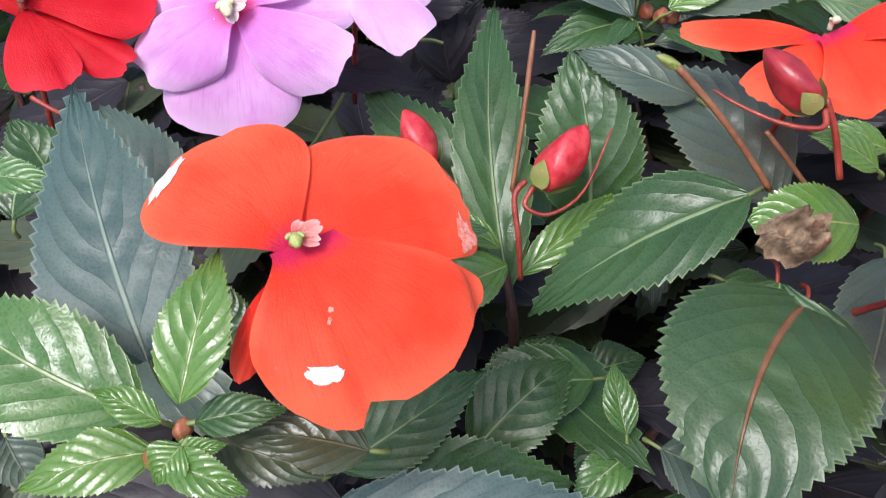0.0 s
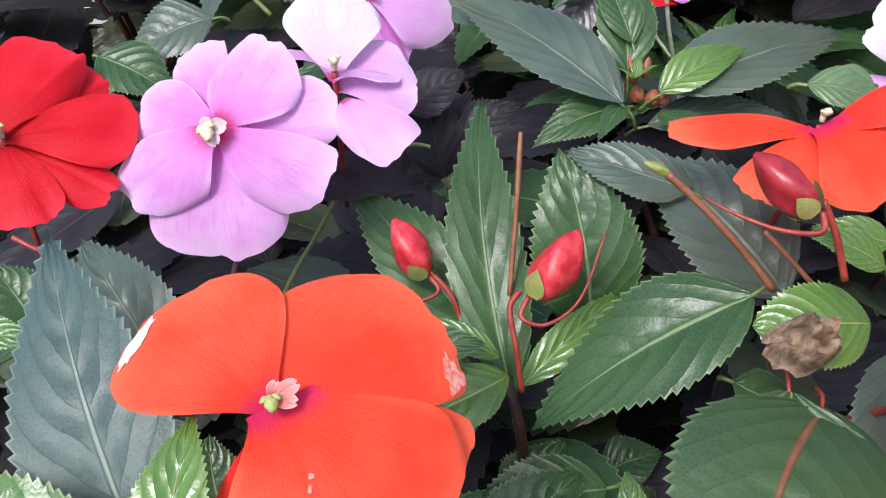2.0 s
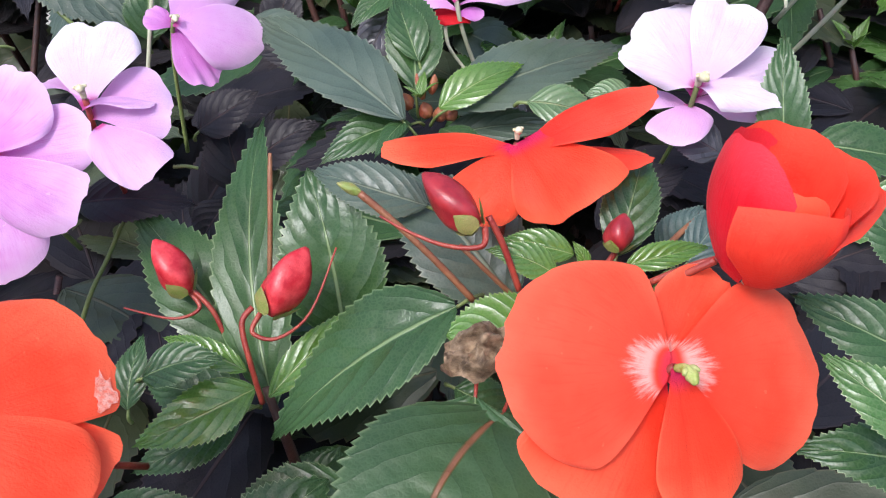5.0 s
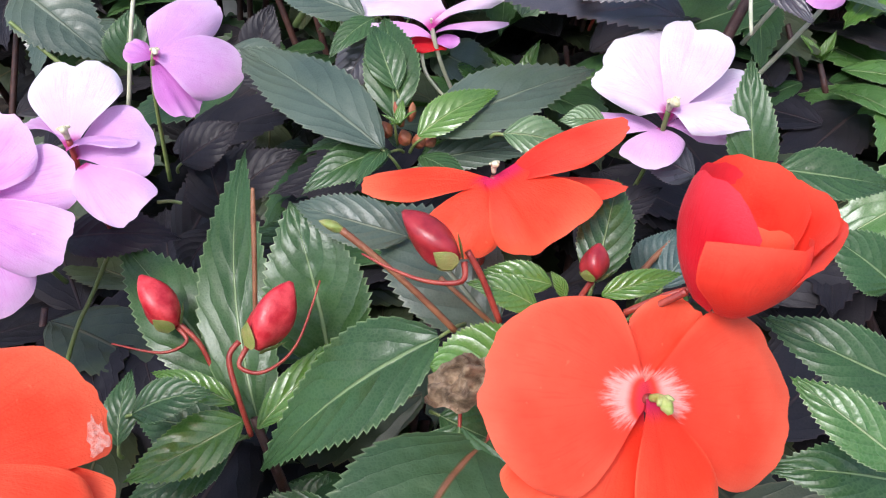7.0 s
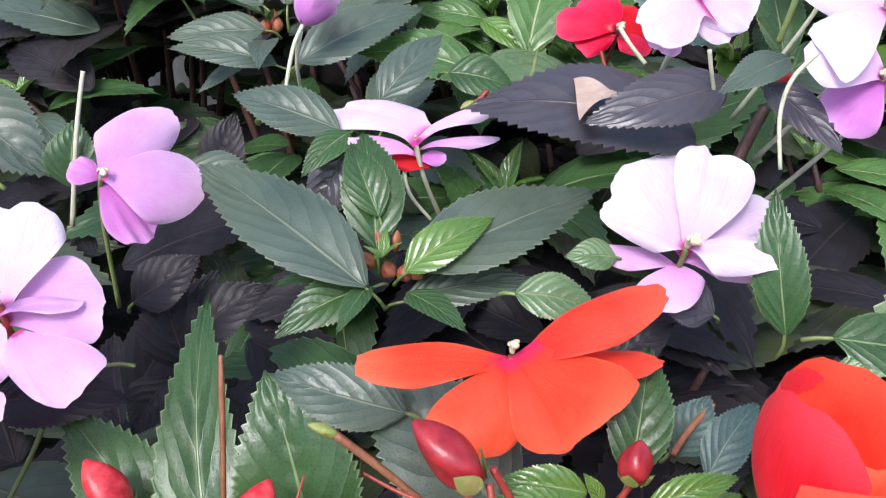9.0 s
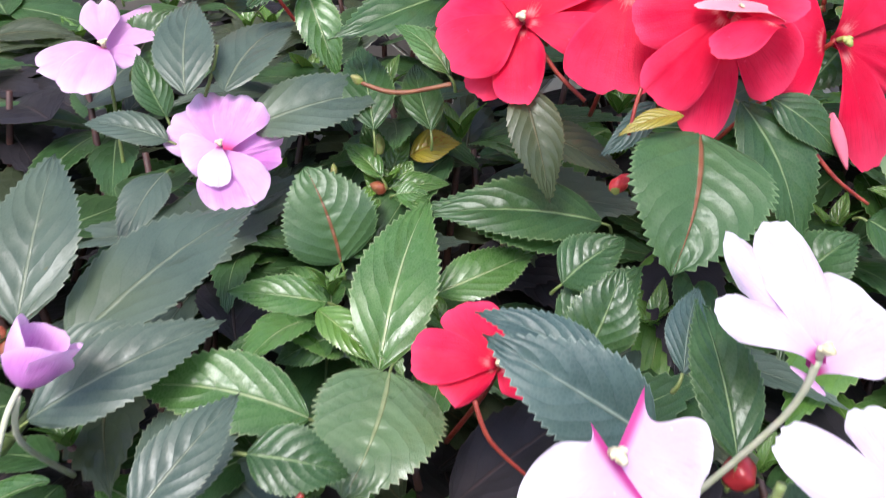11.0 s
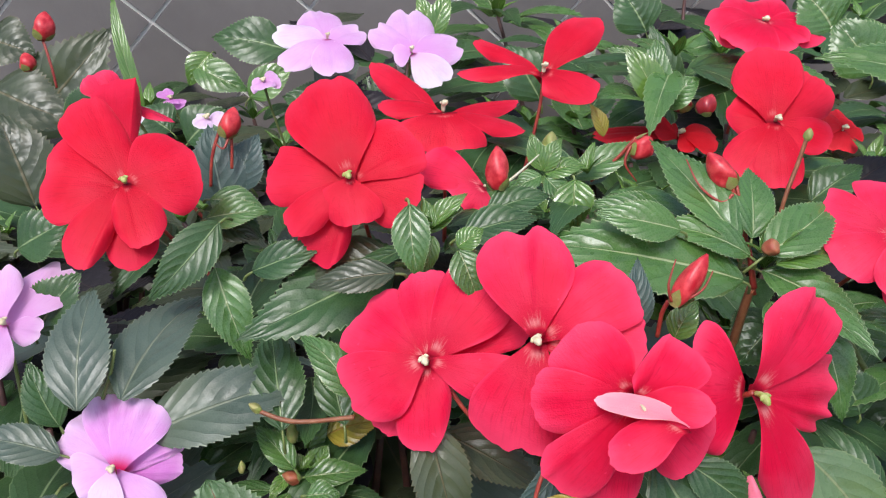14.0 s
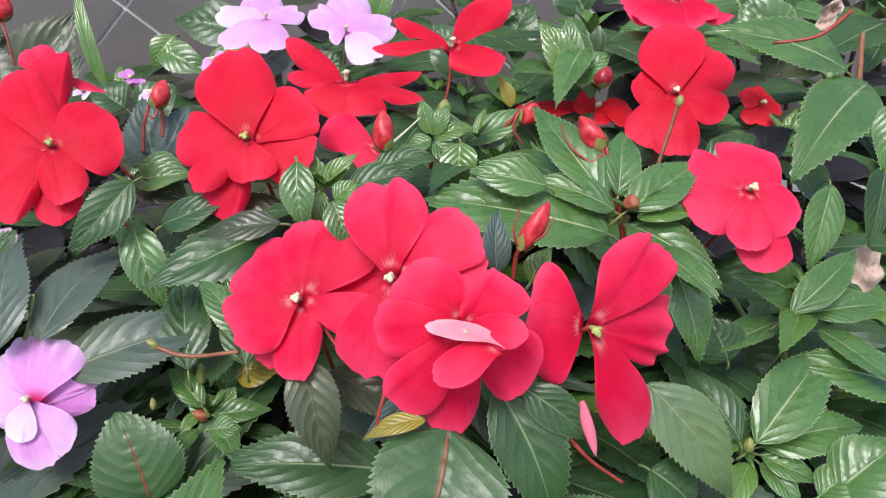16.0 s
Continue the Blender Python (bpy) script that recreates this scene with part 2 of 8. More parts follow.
STEM = {
    "green": plain_material("stem_green", (0.16, 0.22, 0.06), (0.22, 0.26, 0.09), 200, 0.4),
    "red": plain_material("stem_red", (0.25, 0.025, 0.02), (0.36, 0.06, 0.035), 200, 0.35),
    "brown": plain_material("stem_red_brown", (0.22, 0.075, 0.035), (0.30, 0.13, 0.06), 200, 0.4),
    "pale": plain_material("stem_pale", (0.50, 0.52, 0.34), (0.60, 0.58, 0.45), 200, 0.45),
    "dark": plain_material("stem_dark", (0.05, 0.022, 0.02), (0.09, 0.035, 0.025), 150, 0.5),
}
BUD_RED = plain_material("bud_red", (0.46, 0.010, 0.022), (0.70, 0.07, 0.075), 300, 0.35, 0.00015)
BUD_DARK = plain_material("bud_dark_red", (0.26, 0.012, 0.02), (0.40, 0.03, 0.035), 260, 0.3, 0.0001)
BUD_BROWN = plain_material("bud_red_brown", (0.30, 0.055, 0.03), (0.36, 0.16, 0.07), 200, 0.45)
SEPAL = plain_material("sepal_green", (0.22, 0.28, 0.06), (0.32, 0.28, 0.10), 300, 0.4)
COLUMN = plain_material("flower_column", (0.62, 0.55, 0.30), (0.80, 0.72, 0.55), 500, 0.5)
COLUMN_GREEN = plain_material("flower_column_green", (0.30, 0.38, 0.06), (0.5, 0.5, 0.2), 500, 0.45)
DRY = plain_material("dry_leaf", (0.10, 0.060, 0.032), (0.38, 0.27, 0.17), 240, 0.65, 0.0012)
DRY_PALE = plain_material("dry_leaf_pale", (0.46, 0.33, 0.26), (0.58, 0.44, 0.36), 90, 0.7, 0.0008)
SCAR = plain_material("petal_scar", (0.80, 0.66, 0.60), (0.86, 0.80, 0.76), 400, 0.6, 0.0006)
SCAR_PALE = plain_material("petal_scar_pale", (0.88, 0.17, 0.10), (0.90, 0.45, 0.36), 900, 0.55, 0.0006)
LEAF["dry"], LEAF["drypale"] = DRY, DRY_PALE
SOIL = plain_material("soil", (0.016, 0.012, 0.010), (0.030, 0.023, 0.018), 60, 0.95, 0.004, 0.0, 0.1)
WALL = plain_material("wall_grey_panel", (0.135, 0.122, 0.115), (0.175, 0.158, 0.148), 9, 0.6, 0.001)
GROUT = plain_material("wall_joint", (0.62, 0.60, 0.55), (0.70, 0.68, 0.63), 40, 0.7, 0.001)


# ---- building helpers ----
def finish(name, bm, material, parent=None, label="", smooth=True):
    me = bpy.data.meshes.new(name)
    bm.to_mesh(me)
    bm.free()
    if smooth:
        for p in me.polygons:
            p.use_smooth = True
    me.materials.append(material)
    ob = new(name, me)
    if parent is not None:
        ob.parent = parent
        ob.matrix_parent_inverse = parent.matrix_world.inverted()
    if label:
        tagged(ob, label)
    return ob


def sheet(rows, uv_of):
    """A bmesh from rows of points of equal length, with a UV for each point."""
    bm = bmesh.new()
    layer = bm.loops.layers.uv.new("UVMap")
    made = [[bm.verts.new(p) for p in row] for row in rows]
    for i in range(len(rows) - 1):
        for j in range(len(rows[0]) - 1):
            quad = ((i, j), (i, j + 1), (i + 1, j + 1), (i + 1, j))
            f = bm.faces.new([made[a][b] for a, b in quad])
            for loop, (a, b) in zip(f.loops, quad):
                loop[layer].uv = uv_of(a, b)
    return bm


def basis(base, tip, normal):
    """Length, and the axes along, across and up, of a blade from base to tip."""
    b, t = Vector(base), Vector(tip)
    x = t - b
    length = x.length
    x.normalize()
    z = Vector(normal)
    z = (z - x * z.dot(x)).normalized()
    return b, length, x, z.cross(x), z


def leaf_outline(u, belly, taper):
    """Breadth from the base to the drawn-out tip, 1 at its widest."""
    top = belly / (belly + taper)
    return (u ** belly) * ((1 - u) ** taper) / ((top ** belly) * ((1 - top) ** taper))


def leaf(plant, base, tip, width, normal, kind="mid", arch=0.08, fold=0.2, fine=True, seed=0, petiole="", name="leaf", label="", belly=0.72, taper=1.25, bend=None):
    """A toothed leaf from base to tip; arch lifts its middle, fold lifts its edges."""
    rng = random.Random(seed + int(1e5 * abs(base[0] + 3 * base[1])))
    b, length, x, y, z = basis(base, tip, normal)
    teeth = 22 if fine else 14
    nu, nv = 2 * teeth, 7 if fine else 4
    ph, am = rng.uniform(0, 6), rng.uniform(0.012, 0.03)
    bow = rng.uniform(-0.05, 0.05) if bend is None else bend
    rows, cols = [], []
    for k in range(2 * nv + 1):
        s = k / nv - 1
        cols.append(math.copysign(abs(s) ** 0.85, s))
    for i in range(nu + 1):
        u = i / nu
        half = 0.5 * width * (leaf_outline(min(max(u, 0.006), 0.994), belly, taper) if i < nu else 0.012)
        row = []
        for v in cols:
            edge = abs(v) > 0.99
            out, ahead = v * half, u
            if edge and i % 2 and 1 < i < nu - 1:
                out += math.copysign((0.026 * width + 0.03 * half) * rng.uniform(0.6, 1.35), v)
                ahead += 0.75 / nu
            run = u * VEINS - VEIN_SLANT * abs(v) ** 1.25
            puff = (abs(math.sin(math.pi * run)) ** 0.6 - 0.5) * 0.036 * width * (1 - abs(v) ** 3) * min(1, 6 * abs(v))
            lift = arch * length * 4 * u * (1 - u) + fold * half * (1.7 * abs(v) - 1.0 * v * v) + puff
            lift += am * width * math.sin(ph + 9 * u + (2.2 if v > 0 else 0)) * abs(v) ** 2
            side = out + bow * length * 4 * u * (1 - u)
            row.append(b + x * (ahead * length) + y * side + z * lift)
        rows.append(row)
    bm = sheet(rows, lambda a, k: (a / nu, 0.5 + 0.5 * cols[k]))
    ob = finish(name, bm, LEAF[kind], plant, label)
    if petiole:
        d = (Vector((0, 0.8, -0.9)) - x * 0.8).normalized()
        size = min(0.014, 0.25 * length)
        rod("petiole", [b + x * 0.004, b + (d - x * 0.4).normalized() * size * 0.4, b + d * size], [0.0005, 0.0006, 0.0008], STEM[petiole], plant)
    return ob


def crumple(parent, centre, along, across, material, depth=0.3, seed=0, name="dry_piece", label=""):
    """A shrivelled, folded scrap of leaf or petal with a torn rim."""
    c, x, y = Vector(centre), Vector(along), Vector(across)
    z = x.cross(y).normalized() * (0.5 * (x.length + y.length))
    bm = bmesh.new()
    rings, n = [], 28
    heart = bm.verts.new(c + z * depth * 0.5)
    for i in range(1, 8):
        ring = []
        for k in range(n):
            a = 2 * math.pi * k / n
            q = (math.cos(a), math.sin(a), seed)
            rim = 1 + 0.28 * noise.noise((q[0] * 1.6, q[1] * 1.6, seed)) + 0.14 * noise.noise((q[0] * 5, q[1] * 5, seed + 3)) * (i / 7) ** 3
            u, v = q[0] * rim * i / 7, q[1] * rim * i / 7
            h = 0.5 * (1 - (i / 7) ** 2) + 0.9 * noise.noise((2.2 * u, 2.2 * v, seed + 7)) + 0.45 * noise.noise((6 * u, 6 * v, seed + 1))
            ring.append(bm.verts.new(c + x * u * 0.5 + y * v * 0.5 + z * depth * h))
        rings.append(ring)
    for k in range(n):
        bm.faces.new((heart, rings[0][k], rings[0][(k + 1) % n]))
    for p, q in zip(rings, rings[1:]):
        for k in range(n):
            bm.faces.new((p[k], q[k], q[(k + 1) % n], p[(k + 1) % n]))
    layer = bm.loops.layers.uv.new("UVMap")
    place = {heart: (0.35, 0.5)}
    for i, ring in enumerate(rings):
        place.update({v: (0.4 + 0.085 * i, k / n) for k, v in enumerate(ring)})
    for f in bm.faces:
        for loop in f.loops:
            loop[layer].uv = place[loop.vert]
    return finish(name, bm, material, parent, label)


def scrap(parent, a, b, c, bulge, material, name="dry_piece", label=""):
    """A dry three-cornered scrap of leaf, slightly bowed."""
    a, b, c = Vector(a), Vector(b), Vector(c)
    up = (b - a).cross(c - a).normalized() * bulge
    rows = []
    for i in range(9):
        u = i / 8
        p, q = a.lerp(c, u * 0.97), b.lerp(c, u * 0.97)
        rows.append([p.lerp(q, k / 8) + up * (4 * u * (1 - u) + math.sin(5 * u + k * 0.8) * 0.35) for k in range(9)])
    return finish(name, sheet(rows, lambda i, k: (i / 8, k / 8)), material, parent, label)


def rod(name, points, radii, material, parent=None, label="", sides=7, steps=5):
    """A smooth round stalk through points, with a radius at each."""
    pts = [Vector(p) for p in points]
    if len(pts) == 2:
        pts.insert(1, (pts[0] + pts[1]) / 2)
        radii = [radii[0], (radii[0] + radii[-1]) / 2, radii[-1]]
    path = []
    for i in range(len(pts) - 1):
        p0, p1, p2, p3 = pts[max(i - 1, 0)], pts[i], pts[i + 1], pts[min(i + 2, len(pts) - 1)]
        for k in range(steps):
            s = k / steps
            q = 0.5 * ((2 * p1) + (p2 - p0) * s + (2 * p0 - 5 * p1 + 4 * p2 - p3) * s * s + (3 * p1 - p0 - 3 * p2 + p3) * s ** 3)
            path.append((q, radii[i] * (1 - s) + radii[i + 1] * s))
    path.append((pts[-1], radii[-1]))
    bm = bmesh.new()
    rings, side = [], None
    for i, (q, r) in enumerate(path):
        d = (path[min(i + 1, len(path) - 1)][0] - path[max(i - 1, 0)][0]).normalized()
        if side is None:
            side = d.orthogonal().normalized()
        side = (side - d * side.dot(d)).normalized()
        up = d.cross(side)
        rings.append([bm.verts.new(q + (side * math.cos(a) + up * math.sin(a)) * r) for a in [2 * math.pi * k / sides for k in range(sides)]])
    for a, b in zip(rings, rings[1:]):
        for k in range(sides):
            bm.faces.new((a[k], a[(k + 1) % sides], b[(k + 1) % sides], b[k]))
    bm.faces.new(list(reversed(rings[0])))
    bm.faces.new(rings[-1])
    return finish(name, bm, material, parent, label)


def petal(flower, base, tip, width, normal, kind, notch=0.08, cup=-0.04, curl=-0.04, seed=0, ruffle=0.0, name="petal", label="", claw=0.12, corner=(0.6, 0.6), calm=1.0, funnel=0.07):
    """A petal from the flower's heart to its tip: half-widths to both sides, shoulders at corner (shares of its length), a notched rim."""
    rng = random.Random(seed + int(1e5 * abs(tip[0] + 3 * tip[1])))
    b, length, x, y, z = basis(base, tip, normal)
    halves = width if isinstance(width, tuple) else (0.5 * width, 0.5 * width)
    broad = sum(halves)
    nu, nv = 20, 15
    a1, a2, p1, p2 = rng.uniform(0.025, 0.05) * calm, rng.uniform(0.004, 0.011) * calm, rng.uniform(0, 6), rng.uniform(0, 6)
    fray = rng.uniform(0.004, 0.010)
    cup += rng.uniform(-0.03, 0.03)
    rows = []
    for i in range(nu + 1):
        s = (i / nu) ** 0.9
        spread = claw * (1 - s) ** 3 + (1 - claw * (1 - s) ** 3) * math.sin(0.5 * math.pi * s) ** 1.1
        row = []
        for k in range(2 * nv + 1):
            v = math.sin(0.5 * math.pi * (k / nv - 1))
            shoulder, half = corner[v > 0], halves[v > 0]
            reach = length * (shoulder + (1 - shoulder) * math.sqrt(max(0.0, 1 - abs(v) ** 2)) - notch * math.exp(-(v / 0.17) ** 2))
            reach *= 1 + 0.010 * math.sin(7 * v + p1) + fray * math.sin(17 * v + p2) + 0.4 * fray * math.sin(41 * v + p1)
            lift = cup * broad * v * v * s + curl * length * s * s + a1 * broad * s * s * math.sin(4.2 * v + p2 + 2 * s)
            lift += (a2 + ruffle) * broad * s ** 3 * math.sin(10 * v + p1)
            lift += funnel * length * math.sin(math.pi * s ** 0.8)
            lift -= 0.022 * broad * math.exp(-(v / 0.12) ** 2) * s * (1.2 - s)
            lift -= 0.03 * broad * max(0.0, s - 0.8) ** 2 * 25 * (0.4 + 0.6 * math.sin(3 * v + p1))
            row.append(b + x * (s * reach) + y * (v * half * spread) + z * lift)
        rows.append(row)
    bm = sheet(rows, lambda a, k: ((a / nu) ** 0.9, 0.5 * k / nv))
    ob = finish(name, bm, PETAL[kind], flower, label)
    SURFACE[ob.name] = (rows, z)
    return ob


SURFACE = {}


def blemish(ob, u, v, du, dv, material, seed=0, name="blemish", label=""):
    """A dry, pale patch with a torn outline that lies on a petal; u runs along it, v across."""
    rows, up = SURFACE[ob.name]
    nu, nv = len(rows) - 1, len(rows[0]) - 1

    def on(a, c):
        a, c = min(max(a, 0), 0.999) * nu, min(max(c, 0), 0.999) * nv
        i, k = int(a), int(c)
        p = rows[i][k].lerp(rows[i + 1][k], a - i)
        return p.lerp(rows[i][k + 1].lerp(rows[i + 1][k + 1], a - i), c - k) + up * 0.00035

    bm = bmesh.new()
    layer = bm.loops.layers.uv.new("UVMap")
    n, rings = 30, []
    for r in (0.0, 0.35, 0.7, 1.0):
        ring = []
        for k in range(n):
            a = 2 * math.pi * k / n
            q = (math.cos(a), math.sin(a))
            rim = 1 + 0.5 * noise.noise((q[0] * 1.3, q[1] * 1.3, seed)) + 0.3 * noise.noise((q[0] * 4, q[1] * 4, seed + 2))
            ring.append(bm.verts.new(on(u + du * r * rim * q[0], v + dv * r * rim * q[1])))
        rings.append(ring)
    for p, q in zip(rings, rings[1:]):
        for k in range(n):
            bm.faces.new((p[k], p[(k + 1) % n], q[(k + 1) % n], q[k]))
    bmesh.ops.remove_doubles(bm, verts=bm.verts[:], dist=1e-6)
    for f in bm.faces:
        for loop in f.loops:
            loop[layer].uv = (0.5, 0.5)
    bmesh.ops.recalc_face_normals(bm, faces=bm.faces[:])
    return finish(name, bm, material, ob, label)


def cup_petal(flower, base, axis, face, radius, height, turn, span, kind, dip=0.25, flare=0.0, name="petal"):
    """An upright petal of a half-open flower, wrapped round its axis; turn 0 faces the way of face."""
    b, z = Vector(base), Vector(axis).normalized()
    f = Vector(face)
    f = (f - z * f.dot(z)).normalized()
    side = z.cross(f)
    rows, n, m = [], 14, 12
    for i in range(n + 1):
        s = i / n
        row = []
        for k in range(m + 1):
            v = math.sin(0.5 * math.pi * (2 * k / m - 1))
            top = height * (1 - dip * abs(v) ** 2.4 - 0.03 * math.exp(-(v / 0.2) ** 2))
            h = s * top
            q = h / height
            wide = radius * (0.16 + 1.42 * q ** 0.62 - 0.66 * q ** 2.2) + flare * s ** 3
            a = math.radians(turn + span * 0.5 * v * (0.35 + 0.65 * min(1, 2.2 * s) ** 0.6))
            wide *= 1 + 0.02 * math.sin(5 * v + 7 * s + turn)
            row.append(b + z * h + (f * math.cos(a) + side * math.sin(a)) * wide)
        rows.append(row)
    return finish(name, sheet(rows, lambda p, q: (0.25 + 0.75 * p / n, q / m)), PETAL[kind], flower)


THROAT = {"lobed": ((5, 0.075, 0.055), (70, 0.075, 0.06), (-85, 0.04, 0.04), (160, 0.035, 0.05)), "crest": ((110, 0.115, 0.065), (70, 0.095, 0.06), (150, 0.07, 0.05))}


def flower(plant, heart, normal, size, column="cream", pedicel=None, stalk="red", label=""):
    """The heart of a flower: a bent column with its lobes, and the stalk. Its petals become its parts."""
    h, z = Vector(heart), Vector(normal).normalized()
    r = size * (0.009 if column == "none" else 0.0225)
    side = (Vector((0.3, -1, -0.6)) - z * Vector((0.3, -1, -0.6)).dot(z)).normalized()
    lean = (z + side * 0.55).normalized()
    mat = {"green": COLUMN_GREEN, "crest": COLUMN_GREEN}.get(column, COLUMN)
    ob = rod("flower", [h - z * r * 1.5, h + z * r * 0.9, h + lean * r * 2.4, h + lean * r * 3.0 + side * r], [r * 0.7, r * 0.85, r * 1.15, r * 0.45], mat, plant, label, 9, 4)
    if column != "none":
        for k in (-1, 1):
            out = z.cross(side) * k
            rod("stamen", [h + z * r, h + z * r * 1.8 + out * r * 0.8, h + z * r * 2.2 + out * r * 1.5 + side * r * 0.6], [r * 0.5, r * 0.6, r * 0.3], mat, ob, "", 6, 3)
    for turn, long, wide in THROAT.get(column, ()):
        out = side * math.cos(math.radians(turn)) + z.cross(side) * math.sin(math.radians(turn))
        petal(ob, h + z * 0.0006, h + z * r * 1.5 + out * size * long, size * wide, z, "cap" if column == "lobed" else "coral", notch=0.12, cup=0.25, curl=-0.1, name="throat_lobe", claw=0.4)
    root = Vector(plant["root"])
    if pedicel is None:
        back = (root - h) * 0.25
        back.z = 0
        pedicel = [h - z * 0.003, h - z * 0.012 + back * 0.2 - Vector((0, 0, 0.012)), h - z * 0.012 + back - Vector((0, -0.012, 0.06))]
    rod("pedicel", pedicel, [0.0011, 0.0009, 0.0011, 0.0012, 0.0012][: len(pedicel)], STEM[stalk], ob)
    return ob


def swell(u):
    """Girth of a bud from its base to its pinched tip."""
    return (min(max(u, 0.03), 0.985) ** 0.5) * ((1 - min(max(u, 0.03), 0.985)) ** 0.72) / 0.428


def bud(plant, base, tip, width, material, stalk=(), stalk_kind="red", spur=(), sepals=3, label="", name="bud"):
    """A closed, pointed bud of overlapping petals with its sepals, stalk and spur."""
    b, length, x, y, z = basis(base, tip, (0.2, -0.6, 0.7))
    bm = bmesh.new()
    rings, n = [], 18
    for i in range(13):
        u = i / 12
        r = 0.43 * width * swell(u)
        ring = []
        for k in range(n):
            a = 2 * math.pi * k / n
            w = r * (1 + 0.12 * math.cos(3 * a + 4 * u + 0.8 * math.sin(3 * u))) * (1 - 0.05 * (1 if math.sin(1.5 * a + 3.4 * u) > 0.93 else 0))
            ring.append(bm.verts.new(b + x * (u * length) + (y * math.cos(a) + z * math.sin(a)) * w))
        rings.append(ring)
    for p, q in zip(rings, rings[1:]):
        for k in range(n):
            bm.faces.new((p[k], p[(k + 1) % n], q[(k + 1) % n], q[k]))
    bm.faces.new(rings[-1])
    bm.faces.new(list(reversed(rings[0])))
    ob = finish(name, bm, material, plant, label)
    for k in range(sepals):
        a = 2 * math.pi * k / max(sepals, 1) - 1.2
        out = y * math.cos(a) + z * math.sin(a)
        cross = x.cross(out)
        rows = []
        for i in range(7):
            u = i / 6
            half = 0.31 * width * (math.sin(math.pi * (0.12 + 0.88 * u)) ** 0.9) * (1 - 0.45 * u)
            rad = 0.43 * width * swell(0.32 * u) * 1.02 + 0.0004 + 0.08 * width * u ** 3
            rows.append([b + x * (length * (0.32 * u - 0.03)) + out * (rad - 0.35 * abs(v) ** 2 * half * 0.6) + cross * (v * half) for v in (-1, -0.5, 0, 0.5, 1)])
        finish("sepal", sheet(rows, lambda p, q: (p / 6, q / 4)), SEPAL, ob)
    if stalk:
        rod("stalk", stalk, [0.0009] * len(stalk), STEM[stalk_kind], ob)
    if spur:
        rod("spur", spur, [0.0009 - 0.0006 * k / (len(spur) - 1) for k in range(len(spur))], STEM[stalk_kind], ob)
    return ob


def plant_of(root, label):
    ob = new("impatiens_plant")
    ob.location = root
    bpy.context.view_layer.update()
    ob["root"] = root
    return tagged(ob, label, "flowering plant", "bedding plants")


GROUND = 0.14

# ---- ground and wall ----
def ground_sheet():
    bm = bmesh.new()
    n = 70
    grid = []
    for i in range(n + 1):
        row = []
        for j in range(n + 1):
            sx, sy = i / n * 2 - 1, j / n * 2 - 1
            x = 0.25 + 0.9 * sx + 30 * sx ** 9
            y = 0.45 + 0.9 * sy + 30 * sy ** 9
            z = GROUND + 0.018 * noise.noise((x * 9, y * 9, 0)) + 0.006 * noise.noise((x * 40, y * 40, 2))
            row.append(bm.verts.new((x, y, z)))
        grid.append(row)
    for i in range(n):
        for j in range(n):
            bm.faces.new((grid[i][j], grid[i + 1][j], grid[i + 1][j + 1], grid[i][j + 1]))
    return tagged(finish("ground", bm, SOIL), "very dark garden soil under the plants", "ground", kind="structure")


ground_sheet()


def slab(name, lo, hi, material, parent=None, bevel=0.0):
    bm = bmesh.new()
    bmesh.ops.create_cube(bm, size=1)
    for v in bm.verts:
        v.co = [lo[k] + (v.co[k] + 0.5) * (hi[k] - lo[k]) for k in range(3)]
    if bevel:
        bmesh.ops.bevel(bm, geom=bm.edges[:], offset=bevel, segments=2, affect="EDGES")
    return finish(name, bm, material, parent, smooth=False)


# a low wall of grey diamond panels with pale joints
WALL_Y = 1.22
wall = tagged(slab("wall_north", (-1.6, WALL_Y, GROUND - 0.1), (2.2, WALL_Y + 0.12, 0.98), GROUT), "grey wall of diamond-set panels with pale joints", "wall", kind="structure")


def diamond_panel(x, z, half):
    bm = bmesh.new()
    front, back = WALL_Y - 0.003, WALL_Y + 0.002
    ring = [(x - half, z), (x, z - half), (x + half, z), (x, z + half)]
    inner = [(x + (a - x) * 0.992, z + (b - z) * 0.992) for a, b in ring]
    f = [bm.verts.new((a, front, b)) for a, b in inner]
    g = [bm.verts.new((a, back, b)) for a, b in ring]
    bm.faces.new(f)
    for k in range(4):
        bm.faces.new((g[k], g[(k + 1) % 4], f[(k + 1) % 4], f[k]))
    return finish("panel", bm, WALL, wall, smooth=False)


PANEL = 0.075
for i in range(-9, 18):
    for j in range(0, 9):
        px = 0.145 + PANEL * 1.03 * i
        pz = 0.30 + PANEL * 1.03 * j
        if (i + j) % 2 == 0:
            diamond_panel(px, pz, PANEL)

# ---- the plants of the bed ----
orange_plant = plant_of((0.1, 0.29, GROUND), "orange impatiens plant with red buds and toothed green leaves")
leafy_plant = plant_of((-0.13, 0.27, GROUND), "impatiens plant with blue-green and fresh green toothed leaves")
pink_plant = plant_of((-0.02, 0.37, GROUND), "pink impatiens plant with dark stems in the bed")
white_plant = plant_of((0.2, 0.43, GROUND), "pale pink and white impatiens plant with grey-green whorled leaves")
lilac_plant = plant_of((0.09, 0.61, GROUND), "lilac impatiens plant with grey-green toothed leaves")
small_plant = plant_of((0.2, 0.58, GROUND), "low impatiens plant with fresh green leaves and small red flower")
red_plant = plant_of((0.31, 0.66, GROUND), "red impatiens plant in full bloom with red stems")
red_plant_behind = plant_of((0.47, 0.72, GROUND), "red impatiens plant with large glossy green leaves")
